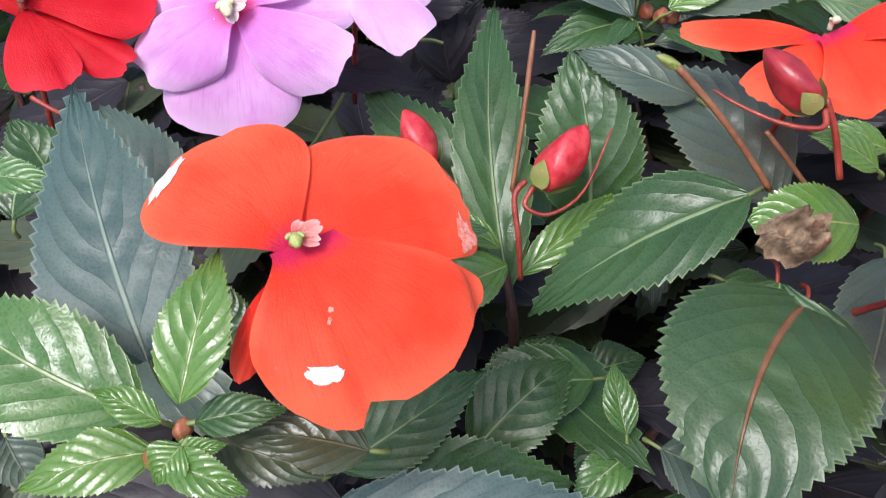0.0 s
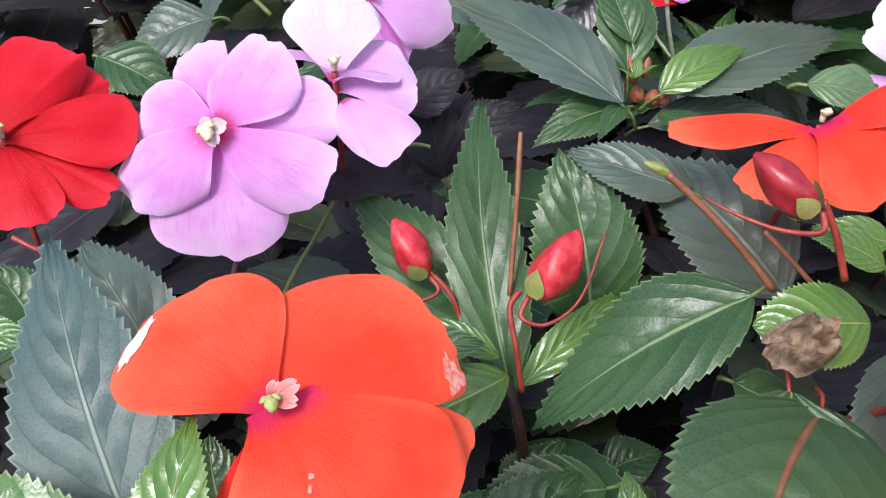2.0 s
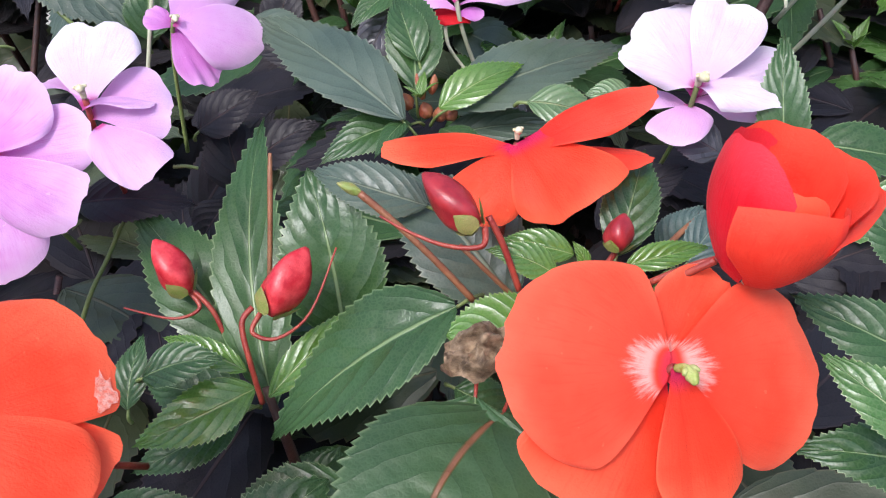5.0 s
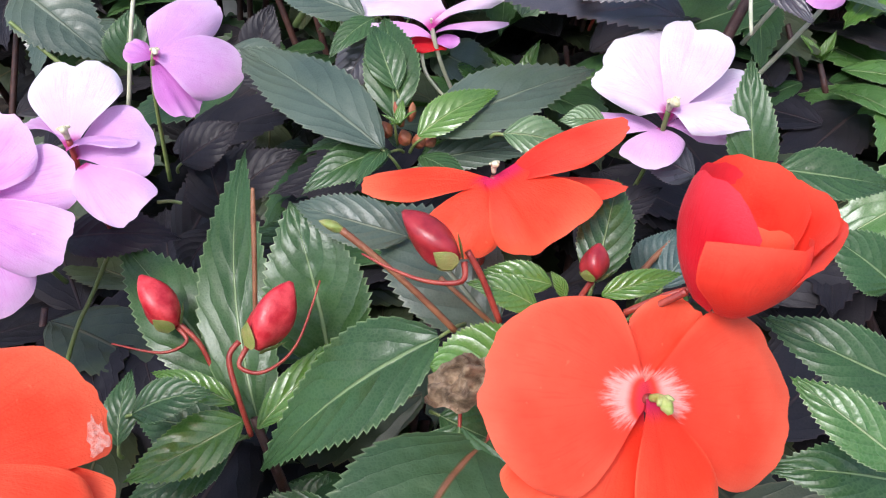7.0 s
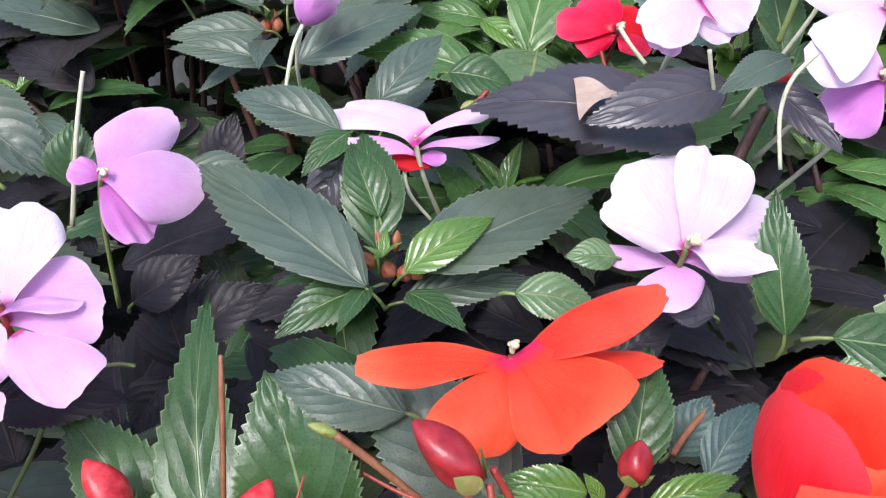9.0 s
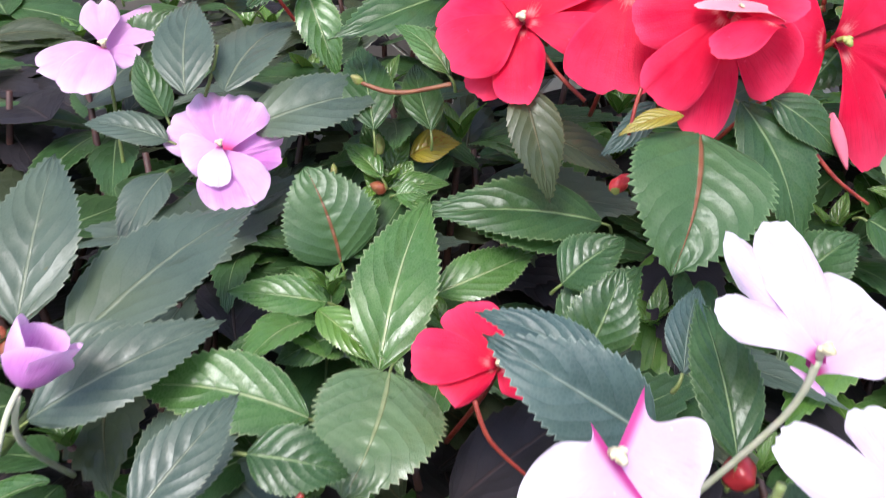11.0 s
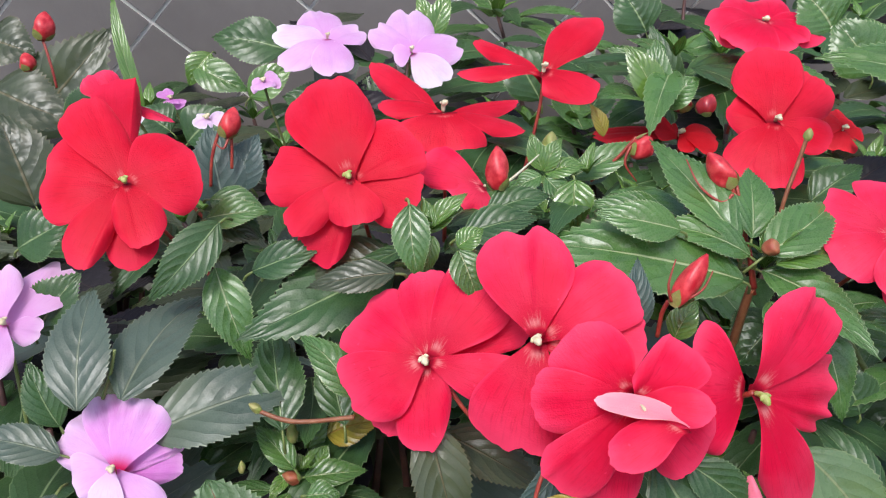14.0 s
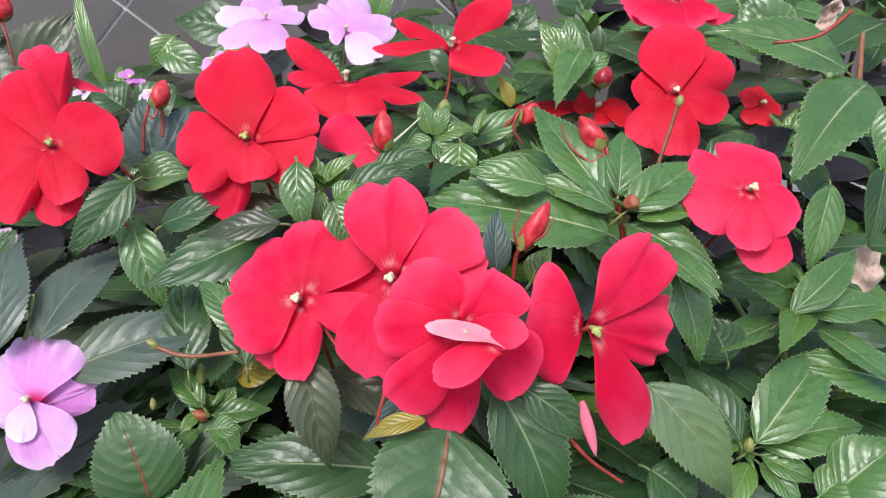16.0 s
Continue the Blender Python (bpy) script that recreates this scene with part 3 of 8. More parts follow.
green_plant = plant_of((0.5, 0.61, GROUND), "green impatiens plant with glossy whorled leaves")
pale_plant = plant_of((0.29, 0.93, GROUND), "pale lilac impatiens plant beside the grey wall")
back_plant = plant_of((0.06, 1.02, GROUND), "broad-leaved impatiens plant with red buds near the wall")
west_plant = plant_of((-0.22, 0.5, GROUND), "impatiens plant with dark green leaves")
west_plant_behind = plant_of((-0.22, 0.8, GROUND), "impatiens plant with dark green leaves")
east_plant = plant_of((0.7, 0.62, GROUND), "impatiens plant with glossy green leaves")
low_plant = plant_of((0.42, 0.43, GROUND), "impatiens plant with dark green leaves")
east_plant_behind = plant_of((0.78, 0.95, GROUND), "impatiens plant with dark green leaves")
dark_plant = plant_of((-0.07, 0.8, GROUND), "impatiens plant with dark green leaves")
dark_plant_behind = plant_of((-0.12, 1.02, GROUND), "impatiens plant with dark green leaves near the wall")
back_plant_east = plant_of((0.55, 0.92, GROUND), "leafy impatiens plant at the back of the bed")

# orange impatiens plant with red buds and toothed green leaves
leaf(orange_plant, (0.0088, 0.1641, 0.3562), (0.0827, 0.1681, 0.3585), 0.0285, (0.0000, -0.5026, 0.8645), "blue", arch=0.03, taper=1.0, petiole='green')
leaf(orange_plant, (0.1350, 0.2065, 0.3941), (0.1056, 0.1540, 0.3767), 0.0474, (0.0084, -0.3182, 0.9480), "redmid", belly=0.5, taper=0.7, fold=0.05, arch=0.13, bend=-0.09, petiole='red')
leaf(orange_plant, (0.1252, 0.2377, 0.4051), (0.0656, 0.2312, 0.3644), 0.0319, (-0.5009, -0.3506, 0.7913), "mid", belly=0.6, taper=1.2, petiole='green')
leaf(orange_plant, (0.0484, 0.2049, 0.3311), (0.0798, 0.2301, 0.3457), 0.0257, (0.0000, -0.5026, 0.8645), "mid", taper=1.0, petiole='green')
leaf(orange_plant, (0.0092, 0.1955, 0.3365), (0.0518, 0.2212, 0.3514), 0.0229, (0.0000, -0.5026, 0.8645), "mid", taper=1.2, petiole='green')
leaf(orange_plant, (0.0993, 0.2145, 0.3203), (0.0806, 0.2023, 0.3132), 0.0141, (0.0000, -0.5026, 0.8645), "fresh", taper=1.0, petiole='green')
leaf(orange_plant, (0.0970, 0.2135, 0.3301), (0.0941, 0.2337, 0.3419), 0.0104, (0.0000, -0.5026, 0.8645), "fresh", petiole='green')
leaf(orange_plant, (0.1699, 0.2365, 0.3824), (0.1459, 0.1875, 0.3538), 0.0271, (0.0000, -0.5026, 0.8645), "grey", taper=1.2, petiole='green')
leaf(orange_plant, (0.0610, 0.2557, 0.3537), (0.0578, 0.3489, 0.4142), 0.0253, (-0.0152, -0.5449, 0.8384), "mid", taper=1.25, fold=0.25, petiole='green')
leaf(orange_plant, (0.0872, 0.2661, 0.3744), (0.0802, 0.2963, 0.4206), 0.0334, (-0.0098, -0.8379, 0.5458), "mid", belly=0.6, taper=1.05, petiole='green')
leaf(orange_plant, (0.1185, 0.2802, 0.4120), (0.0816, 0.2948, 0.4205), 0.0178, (0.0000, -0.5026, 0.8645), "grey", taper=1.2, petiole='green')
leaf(orange_plant, (0.1427, 0.2566, 0.3885), (0.1088, 0.2983, 0.4127), 0.0354, (0.0000, -0.5026, 0.8645), "grey", taper=1.1, petiole='green')
leaf(orange_plant, (0.0517, 0.2718, 0.3629), (0.0082, 0.3249, 0.3938), 0.0288, (0.0000, -0.5026, 0.8645), "mid", petiole='green')
leaf(orange_plant, (0.0596, 0.2469, 0.3714), (0.0214, 0.2337, 0.3637), 0.0181, (0.0000, -0.5026, 0.8645), "bright", fold=0.3)
leaf(orange_plant, (0.0574, 0.2500, 0.3761), (0.0297, 0.2619, 0.3831), 0.0086, (0.0000, -0.5026, 0.8645), "bright", fold=0.4)
leaf(orange_plant, (0.0638, 0.2447, 0.3691), (0.0974, 0.2701, 0.3838), 0.0110, (0.0000, -0.5026, 0.8645), "bright", fold=0.4)
leaf(orange_plant, (0.0511, 0.2508, 0.3571), (0.0157, 0.2363, 0.3487), 0.0172, (0.0000, -0.5026, 0.8645), "mid", petiole='green')
leaf(orange_plant, (0.0875, 0.2291, 0.3385), (0.0458, 0.2255, 0.3365), 0.0239, (0.0000, -0.5026, 0.8645), "mid", taper=1.0, petiole='green')
leaf(orange_plant, (0.0214, 0.2399, 0.3738), (0.0248, 0.2610, 0.3860), 0.0108, (0.0000, -0.5026, 0.8645), "mid", petiole='green')
leaf(orange_plant, (0.0061, 0.2268, 0.3421), (0.0486, 0.2235, 0.3402), 0.0164, (0.0000, -0.5026, 0.8645), "mid", petiole='green')
leaf(orange_plant, (0.1722, 0.2478, 0.4101), (0.1860, 0.2769, 0.4271), 0.0160, (0.0000, -0.5026, 0.8645), "mid", taper=1.2, petiole='green')
leaf(orange_plant, (0.1933, 0.2488, 0.4043), (0.2128, 0.2641, 0.4132), 0.0116, (0.0000, -0.5026, 0.8645), "blue", petiole='green')
leaf(orange_plant, (0.1708, 0.2313, 0.4189), (0.1940, 0.2344, 0.4206), 0.0076, (0.0000, -0.5026, 0.8645), "bright", fold=0.4)
leaf(orange_plant, (0.1578, 0.2358, 0.4210), (0.1375, 0.2409, 0.4240), 0.0093, (0.0000, -0.5026, 0.8645), "bright", fold=0.4)
leaf(orange_plant, (0.1511, 0.2247, 0.4047), (0.1218, 0.2257, 0.4053), 0.0222, (0.0000, -0.5026, 0.8645), "bright", fold=-0.1, arch=0.12, belly=0.6, taper=0.8, bend=0.03)
leaf(orange_plant, (0.2334, 0.1793, 0.3981), (0.2113, 0.2014, 0.4109), 0.0149, (0.0000, -0.5026, 0.8645), "fresh", taper=1.2, petiole='green')
leaf(orange_plant, (0.2523, 0.2098, 0.3909), (0.2164, 0.2320, 0.4038), 0.0194, (0.0000, -0.5026, 0.8645), "mid", taper=1.2, petiole='green')
leaf(orange_plant, (0.2422, 0.1863, 0.3815), (0.2051, 0.1937, 0.3858), 0.0167, (0.0000, -0.5026, 0.8645), "mid", petiole='green')
fl = flower(orange_plant, (0.0123, 0.1742, 0.4403), (0.2505, -0.4209, 0.8718), 0.055, "crest", stalk="red", label="orange impatiens flower with bleached scars")
petal(fl, (0.0053, 0.1744, 0.4283), (0.0017, 0.1559, 0.4204), 0.0069, (0.2505, -0.4209, 0.8718), "flame", curl=-0.2, notch=0.0)
petal(fl, (0.0103, 0.1776, 0.4331), (0.0453, 0.1655, 0.4173), (0.0116, 0.0186), (0.2505, -0.4209, 0.8718), "orange", corner=(0.75, 0.90), notch=0.0, calm=0.3, cup=-0.02)
scarred_right = petal(fl, (0.0107, 0.1769, 0.4347), (0.0433, 0.2019, 0.4374), (0.0181, 0.0213), (0.2505, -0.4209, 0.8718), "orange", corner=(0.86, 0.46), notch=0.0, calm=0.3, cup=-0.03)
scarred_left = petal(fl, (0.0112, 0.1761, 0.4363), (-0.0115, 0.1920, 0.4505), (0.0205, 0.0178), (0.2505, -0.4209, 0.8718), "orange", corner=(0.61, 0.71), notch=0.0, calm=0.3, cup=-0.02)
scarred_low = petal(fl, (0.0116, 0.1754, 0.4379), (0.0309, 0.1470, 0.4186), (0.0169, 0.0308), (0.2505, -0.4209, 0.8718), "orange", corner=(0.46, 0.52), notch=0.11, calm=0.3, claw=0.3, cup=-0.02)
blemish(scarred_left, 0.95, 0.66, 0.05, 0.11, SCAR, 3, "bleached_scar", "papery white scar along the rim")
blemish(scarred_right, 0.92, 0.20, 0.07, 0.12, SCAR_PALE, 8, "bleached_scar", "pale grainy scar")
blemish(scarred_low, 0.70, 0.36, 0.055, 0.075, SCAR, 5, "bleached_scar", "torn white scar")
blemish(scarred_low, 0.46, 0.47, 0.018, 0.016, SCAR_PALE, 6, "bleached_scar")
blemish(scarred_low, 0.42, 0.50, 0.015, 0.014, SCAR_PALE, 7, "bleached_scar")
fl = flower(orange_plant, (0.1722, 0.1825, 0.4285), (0.3626, -0.7256, 0.5848), 0.060, "green", stalk="red", label="orange impatiens flower with white star marks")
petal(fl, (0.1685, 0.1897, 0.4227), (0.1873, 0.2076, 0.4333), (0.0096, 0.0103), (0.3626, -0.7256, 0.5848), "star", corner=(0.90, 0.52), notch=0.0, calm=0.5, funnel=0.02)
petal(fl, (0.1692, 0.1884, 0.4237), (0.1494, 0.1641, 0.4058), (0.0215, 0.0172), (0.3626, -0.7256, 0.5848), "orange", corner=(0.81, 0.77), notch=0.03, calm=0.5, funnel=0.02)
petal(fl, (0.1698, 0.1871, 0.4248), (0.2108, 0.1952, 0.4094), (0.0230, 0.0211), (0.3626, -0.7256, 0.5848), "star", corner=(0.71, 0.58), notch=0.0, calm=0.5, funnel=0.02, cup=-0.04)
petal(fl, (0.1705, 0.1858, 0.4258), (0.1349, 0.1822, 0.4434), (0.0206, 0.0244), (0.3626, -0.7256, 0.5848), "star", corner=(0.29, 0.36), notch=0.04, calm=0.4, funnel=0.02, cup=-0.03)
petal(fl, (0.1711, 0.1845, 0.4269), (0.1741, 0.1646, 0.4004), (0.0082, 0.0144), (0.3626, -0.7256, 0.5848), "orange", corner=(0.69, 0.77), notch=0.02, calm=0.5, funnel=0.02, cup=-0.04)
fl = flower(orange_plant, (0.1465, 0.2644, 0.4431), (0.0502, -0.1004, 0.9937), 0.045, "cream", stalk="red", label="orange impatiens flower with five broad petals")
petal(fl, (0.1460, 0.2654, 0.4331), (0.1858, 0.2660, 0.4312), 0.0100, (0.0503, -0.2517, 0.9665), "flame", notch=0.0, curl=-0.02, calm=0.6)
petal(fl, (0.1461, 0.2652, 0.4349), (0.1872, 0.2708, 0.4485), 0.0144, (-0.2506, -0.3509, 0.9023), "flame", notch=0.0, curl=0.04, calm=0.6)
petal(fl, (0.1462, 0.2650, 0.4367), (0.1073, 0.2720, 0.4367), 0.0136, (-0.0499, -0.2797, 0.9588), "orange", notch=0.0, claw=0.4, curl=0.05, calm=0.6)
petal(fl, (0.1462, 0.2648, 0.4385), (0.1286, 0.2505, 0.4269), (0.0100, 0.0118), (-0.0999, -0.5496, 0.8294), "orange", corner=(0.90, 0.59), notch=0.0, claw=0.3, calm=0.6, cup=-0.05)
petal(fl, (0.1463, 0.2646, 0.4403), (0.1585, 0.2455, 0.4269), (0.0109, 0.0226), (0.0502, -0.5517, 0.8325), "orange", corner=(0.64, 0.88), notch=0.03, claw=0.35, calm=0.6, cup=-0.05)
leaf(orange_plant, (0.0254, 0.1934, 0.3307), (0.0796, 0.1948, 0.3308), 0.0260, (0.0154, -0.6746, 0.7380), "mid", petiole="green")
leaf(orange_plant, (0.1525, 0.2275, 0.4204), (0.1341, 0.2322, 0.4279), 0.0096, (-0.2179, -0.4171, 0.8824), "bright", petiole="green")
leaf(orange_plant, (0.1525, 0.2923, 0.4388), (0.1765, 0.2876, 0.4311), 0.0131, (-0.2323, -0.4850, 0.8431), "light", petiole="green")
leaf(orange_plant, (0.1225, 0.2333, 0.3775), (0.1414, 0.2269, 0.3681), 0.0148, (-0.0519, -0.3787, 0.9241), "mid", petiole="green")
leaf(orange_plant, (0.0935, 0.2669, 0.2991), (0.1159, 0.2712, 0.3038), 0.0192, (-0.0962, -0.3629, 0.9269), "mid", petiole="green")
leaf(orange_plant, (0.0939, 0.2670, 0.2830), (0.1137, 0.2617, 0.2759), 0.0176, (-0.0903, -0.3389, 0.9365), "mid", petiole="green")
leaf(orange_plant, (-0.0073, 0.1805, 0.3989), (-0.0098, 0.1920, 0.4131), 0.0144, (0.1374, -0.3827, 0.9136), "mid", petiole="green")
leaf(orange_plant, (0.1015, 0.1944, 0.3482), (0.1250, 0.1848, 0.3357), 0.0188, (-0.1401, -0.3025, 0.9428), "grey", petiole="green")
leaf(orange_plant, (0.0278, 0.2439, 0.3827), (0.0541, 0.2458, 0.3858), 0.0137, (0.1658, -0.3836, 0.9085), "mid", petiole="green")
leaf(orange_plant, (0.2312, 0.2657, 0.4306), (0.2653, 0.2602, 0.4232), 0.0166, (-0.2483, -0.4366, 0.8647), "mid", petiole="green")
leaf(orange_plant, (0.2669, 0.2507, 0.3924), (0.2458, 0.2623, 0.4086), 0.0190, (-0.2478, -0.3964, 0.8840), "mid", petiole="green")
leaf(orange_plant, (0.1620, 0.2374, 0.4144), (0.1584, 0.2420, 0.4210), 0.0038, (-0.0775, -0.4341, 0.8975), "bright", petiole="green")
leaf(orange_plant, (0.1919, 0.2701, 0.3916), (0.2062, 0.2785, 0.4038), 0.0146, (-0.1404, -0.4349, 0.8894), "blue", petiole="green")
leaf(orange_plant, (0.1919, 0.3353, 0.3684), (0.2208, 0.3422, 0.3786), 0.0181, (-0.1275, -0.4613, 0.8780), "dusk", petiole="green")
leaf(orange_plant, (0.0490, 0.2607, 0.3511), (0.0165, 0.2662, 0.3596), 0.0265, (0.1066, -0.3094, 0.9450), "mid", petiole="green")
leaf(orange_plant, (0.0630, 0.2446, 0.3078), (0.0788, 0.2591, 0.3275), 0.0296, (0.0486, -0.2742, 0.9604), "mid", petiole="green")
leaf(orange_plant, (0.1720, 0.2335, 0.4020), (0.1652, 0.2391, 0.4099), 0.0096, (-0.0933, -0.4121, 0.9063), "bright", petiole="green")
leaf(orange_plant, (0.1802, 0.2372, 0.4039), (0.1985, 0.2394, 0.4074), 0.0088, (-0.1360, -0.4086, 0.9025), "bright", petiole="green")
crumple(orange_plant, (0.1299, 0.2150, 0.4085), (0.0195, 0.0032, 0.0021), (-0.0012, 0.0111, 0.0073), DRY, 0.6, 12, "withered_tip", "shrivelled brown end of a leaf")
leaf(orange_plant, (0.1281, 0.2106, 0.3965), (0.1177, 0.1794, 0.3423), 0.0512, (-0.2943, -0.5779, 0.7612), "mid", fold=0.15, arch=0.1, petiole="red")
leaf(orange_plant, (0.1051, 0.2396, 0.2997), (0.0893, 0.2495, 0.3123), 0.0219, (-0.0889, -0.3419, 0.9355), "olive", petiole="green")
leaf(orange_plant, (0.1011, 0.2371, 0.2967), (0.0872, 0.2269, 0.2845), 0.0219, (-0.0654, -0.2504, 0.9659), "mid", petiole="green")
fl = flower(orange_plant, (0.1926, 0.2067, 0.4305), (0.3013, 0.2147, 0.9291), 0.06, "none", stalk="red", label="half-open orange-red impatiens flower")
cup_petal(fl, (0.1926, 0.2067, 0.4305), (0.3013, 0.2147, 0.9291), (-0.0085, -0.8186, 0.5742), 0.0140, 0.0365, 170, 150, "flame", 0.22, 0.000)
cup_petal(fl, (0.1926, 0.2067, 0.4305), (0.3013, 0.2147, 0.9291), (-0.0085, -0.8186, 0.5742), 0.0150, 0.0335, 118, 110, "flame", 0.20, 0.004)
cup_petal(fl, (0.1926, 0.2067, 0.4305), (0.3013, 0.2147, 0.9291), (-0.0085, -0.8186, 0.5742), 0.0156, 0.0300, 85, 90, "flame", 0.30, 0.006)
cup_petal(fl, (0.1926, 0.2067, 0.4305), (0.3013, 0.2147, 0.9291), (-0.0085, -0.8186, 0.5742), 0.0140, 0.0340, -140, 120, "ember", 0.20, 0.000)
cup_petal(fl, (0.1926, 0.2067, 0.4305), (0.3013, 0.2147, 0.9291), (-0.0085, -0.8186, 0.5742), 0.0118, 0.0262, 10, 110, "orange", 0.20, 0.000)
cup_petal(fl, (0.1926, 0.2067, 0.4305), (0.3013, 0.2147, 0.9291), (-0.0085, -0.8186, 0.5742), 0.0150, 0.0345, -62, 120, "ember", 0.30, 0.000)
cup_petal(fl, (0.1926, 0.2067, 0.4305), (0.3013, 0.2147, 0.9291), (-0.0085, -0.8186, 0.5742), 0.0160, 0.0238, 40, 165, "flame", 0.14, 0.001)
bud(orange_plant, (0.0351, 0.2799, 0.3860), (0.0262, 0.2893, 0.4026), 0.0133, BUD_RED, stalk=[(0.0366, 0.2808, 0.3871), (0.0430, 0.2762, 0.3806), (0.0468, 0.2716, 0.3706), (0.0561, 0.2641, 0.3497)], spur=[(0.0357, 0.2802, 0.3864), (0.0393, 0.2753, 0.3828), (0.0309, 0.2721, 0.3820), (0.0157, 0.2732, 0.3875)], stalk_kind="red", sepals=3, label="red bud with a green calyx")
bud(orange_plant, (0.0689, 0.2495, 0.3990), (0.0822, 0.2613, 0.4133), 0.0146, BUD_RED, stalk=[(0.0643, 0.2516, 0.4003), (0.0609, 0.2480, 0.3971), (0.0621, 0.2419, 0.3869), (0.0632, 0.2389, 0.3725)], spur=[(0.0666, 0.2505, 0.3988), (0.0640, 0.2457, 0.3955), (0.0712, 0.2443, 0.3934), (0.0815, 0.2500, 0.3977), (0.0903, 0.2642, 0.4103)], stalk_kind="red", sepals=3, label="red bud with a curled spur")
bud(orange_plant, (0.1322, 0.2278, 0.4381), (0.1200, 0.2380, 0.4491), 0.0112, BUD_DARK, stalk=[(0.1355, 0.2310, 0.4390), (0.1387, 0.2281, 0.4314), (0.1419, 0.2245, 0.4195)], spur=[(0.1343, 0.2277, 0.4379), (0.1330, 0.2234, 0.4354), (0.1242, 0.2247, 0.4357), (0.1150, 0.2296, 0.4376), (0.1081, 0.2338, 0.4402)], stalk_kind="red", sepals=3, label="dark red bud with a green calyx")
bud(orange_plant, (0.1693, 0.2382, 0.4191), (0.1726, 0.2429, 0.4279), 0.0089, BUD_DARK, stalk=[(0.1698, 0.2396, 0.4175), (0.1661, 0.2386, 0.4123), (0.1639, 0.2382, 0.4082)], stalk_kind="red", sepals=3, label="small dark red bud")
rod("seed_stalk", [(0.1022, 0.2472, 0.4393), (0.1112, 0.2436, 0.4307), (0.1210, 0.2396, 0.4197), (0.1300, 0.2362, 0.4079)], [0.00112, 0.00096, 0.00096, 0.00104], STEM["brown"], orange_plant, "red-brown stalk")
bud(orange_plant, (0.1027, 0.2472, 0.4393), (0.0964, 0.2490, 0.4420), 0.0033, SEPAL, stalk_kind="red", sepals=0, label="green seed pod tip", name="seed_pod")
rod("stalk", [(0.0686, 0.2997, 0.4254), (0.0675, 0.2948, 0.4170), (0.0656, 0.2870, 0.4027), (0.0621, 0.2752, 0.3795)], [0.00064, 0.00096, 0.00088, 0.00088], STEM["brown"], orange_plant, "upright red-brown bare stalk")
rod("stalk", [(0.1275, 0.2426, 0.4226), (0.1347, 0.2395, 0.4147), (0.1438, 0.2369, 0.4040)], [0.00072, 0.00072, 0.0008], STEM["brown"], orange_plant)
rod("stem", [(0.0592, 0.2579, 0.3606), (0.0630, 0.2525, 0.3393), (0.0646, 0.2561, 0.2928)], [0.00144, 0.00192, 0.0024], STEM["dark"], orange_plant)
rod("stem", [(0.1879, 0.2101, 0.4354), (0.1814, 0.2111, 0.4331), (0.1723, 0.2125, 0.4281)], [0.00096, 0.00092, 0.00092], STEM["red"], orange_plant)
rod("stem", [(0.1847, 0.2052, 0.4388), (0.1811, 0.2060, 0.4363), (0.1751, 0.2076, 0.4316)], [0.00096, 0.00092, 0.00092], STEM["red"], orange_plant)
rod("stem", [(0.2063, 0.2769, 0.4015), (0.1972, 0.2706, 0.3994), (0.1901, 0.2643, 0.3973)], [0.00104, 0.00104, 0.00112], STEM["brown"], orange_plant)

# impatiens plant with blue-green and fresh green toothed leaves
leaf(leafy_plant, (-0.0243, 0.1727, 0.4068), (-0.0525, 0.2343, 0.4427), 0.0337, (0.0000, -0.5026, 0.8645), "blue", belly=0.5, taper=1.25, arch=0.03, fold=0.1, petiole='green')
leaf(leafy_plant, (-0.0197, 0.1556, 0.4091), (-0.0653, 0.1760, 0.4209), 0.0259, (0.0000, -0.5026, 0.8645), "fresh", taper=1.0, petiole='green')
leaf(leafy_plant, (-0.0088, 0.1502, 0.4191), (-0.0043, 0.1780, 0.4353), 0.0143, (0.0000, -0.5026, 0.8645), "bright", fold=0.35)
leaf(leafy_plant, (-0.0164, 0.1492, 0.4054), (-0.0438, 0.1422, 0.4014), 0.0126, (0.0000, -0.5026, 0.8645), "bright")
leaf(leafy_plant, (-0.0136, 0.1501, 0.4136), (-0.0287, 0.1556, 0.4169), 0.0066, (0.0000, -0.5026, 0.8645), "bright", fold=0.4)
leaf(leafy_plant, (-0.0132, 0.1458, 0.4078), (0.0048, 0.1399, 0.4044), 0.0084, (0.0000, -0.5026, 0.8645), "bright", fold=0.4)
leaf(leafy_plant, (-0.0115, 0.1466, 0.4089), (-0.0004, 0.1480, 0.4098), 0.0049, (0.0000, -0.5026, 0.8645), "bright", fold=0.4)
leaf(leafy_plant, (-0.0079, 0.1522, 0.4111), (0.0109, 0.1545, 0.4124), 0.0084, (0.0000, -0.5026, 0.8645), "mid", petiole='green')
leaf(leafy_plant, (-0.0069, 0.1557, 0.4027), (0.0203, 0.1488, 0.3987), 0.0124, (0.0000, -0.5026, 0.8645), "olive", petiole='green')
leaf(leafy_plant, (-0.0736, 0.2147, 0.4283), (-0.0520, 0.2120, 0.4267), 0.0096, (0.0000, -0.5026, 0.8645), "fresh", taper=1.2, petiole='green')
leaf(leafy_plant, (-0.0299, 0.2235, 0.3966), (-0.0620, 0.2636, 0.4199), 0.0248, (0.0000, -0.5026, 0.8645), "grey", taper=1.2, petiole='green')
fl = flower(leafy_plant, (-0.0913, 0.2934, 0.4413), (0.1656, -0.4490, 0.8780), 0.075, "cream", stalk="red", label="scarlet impatiens flower")
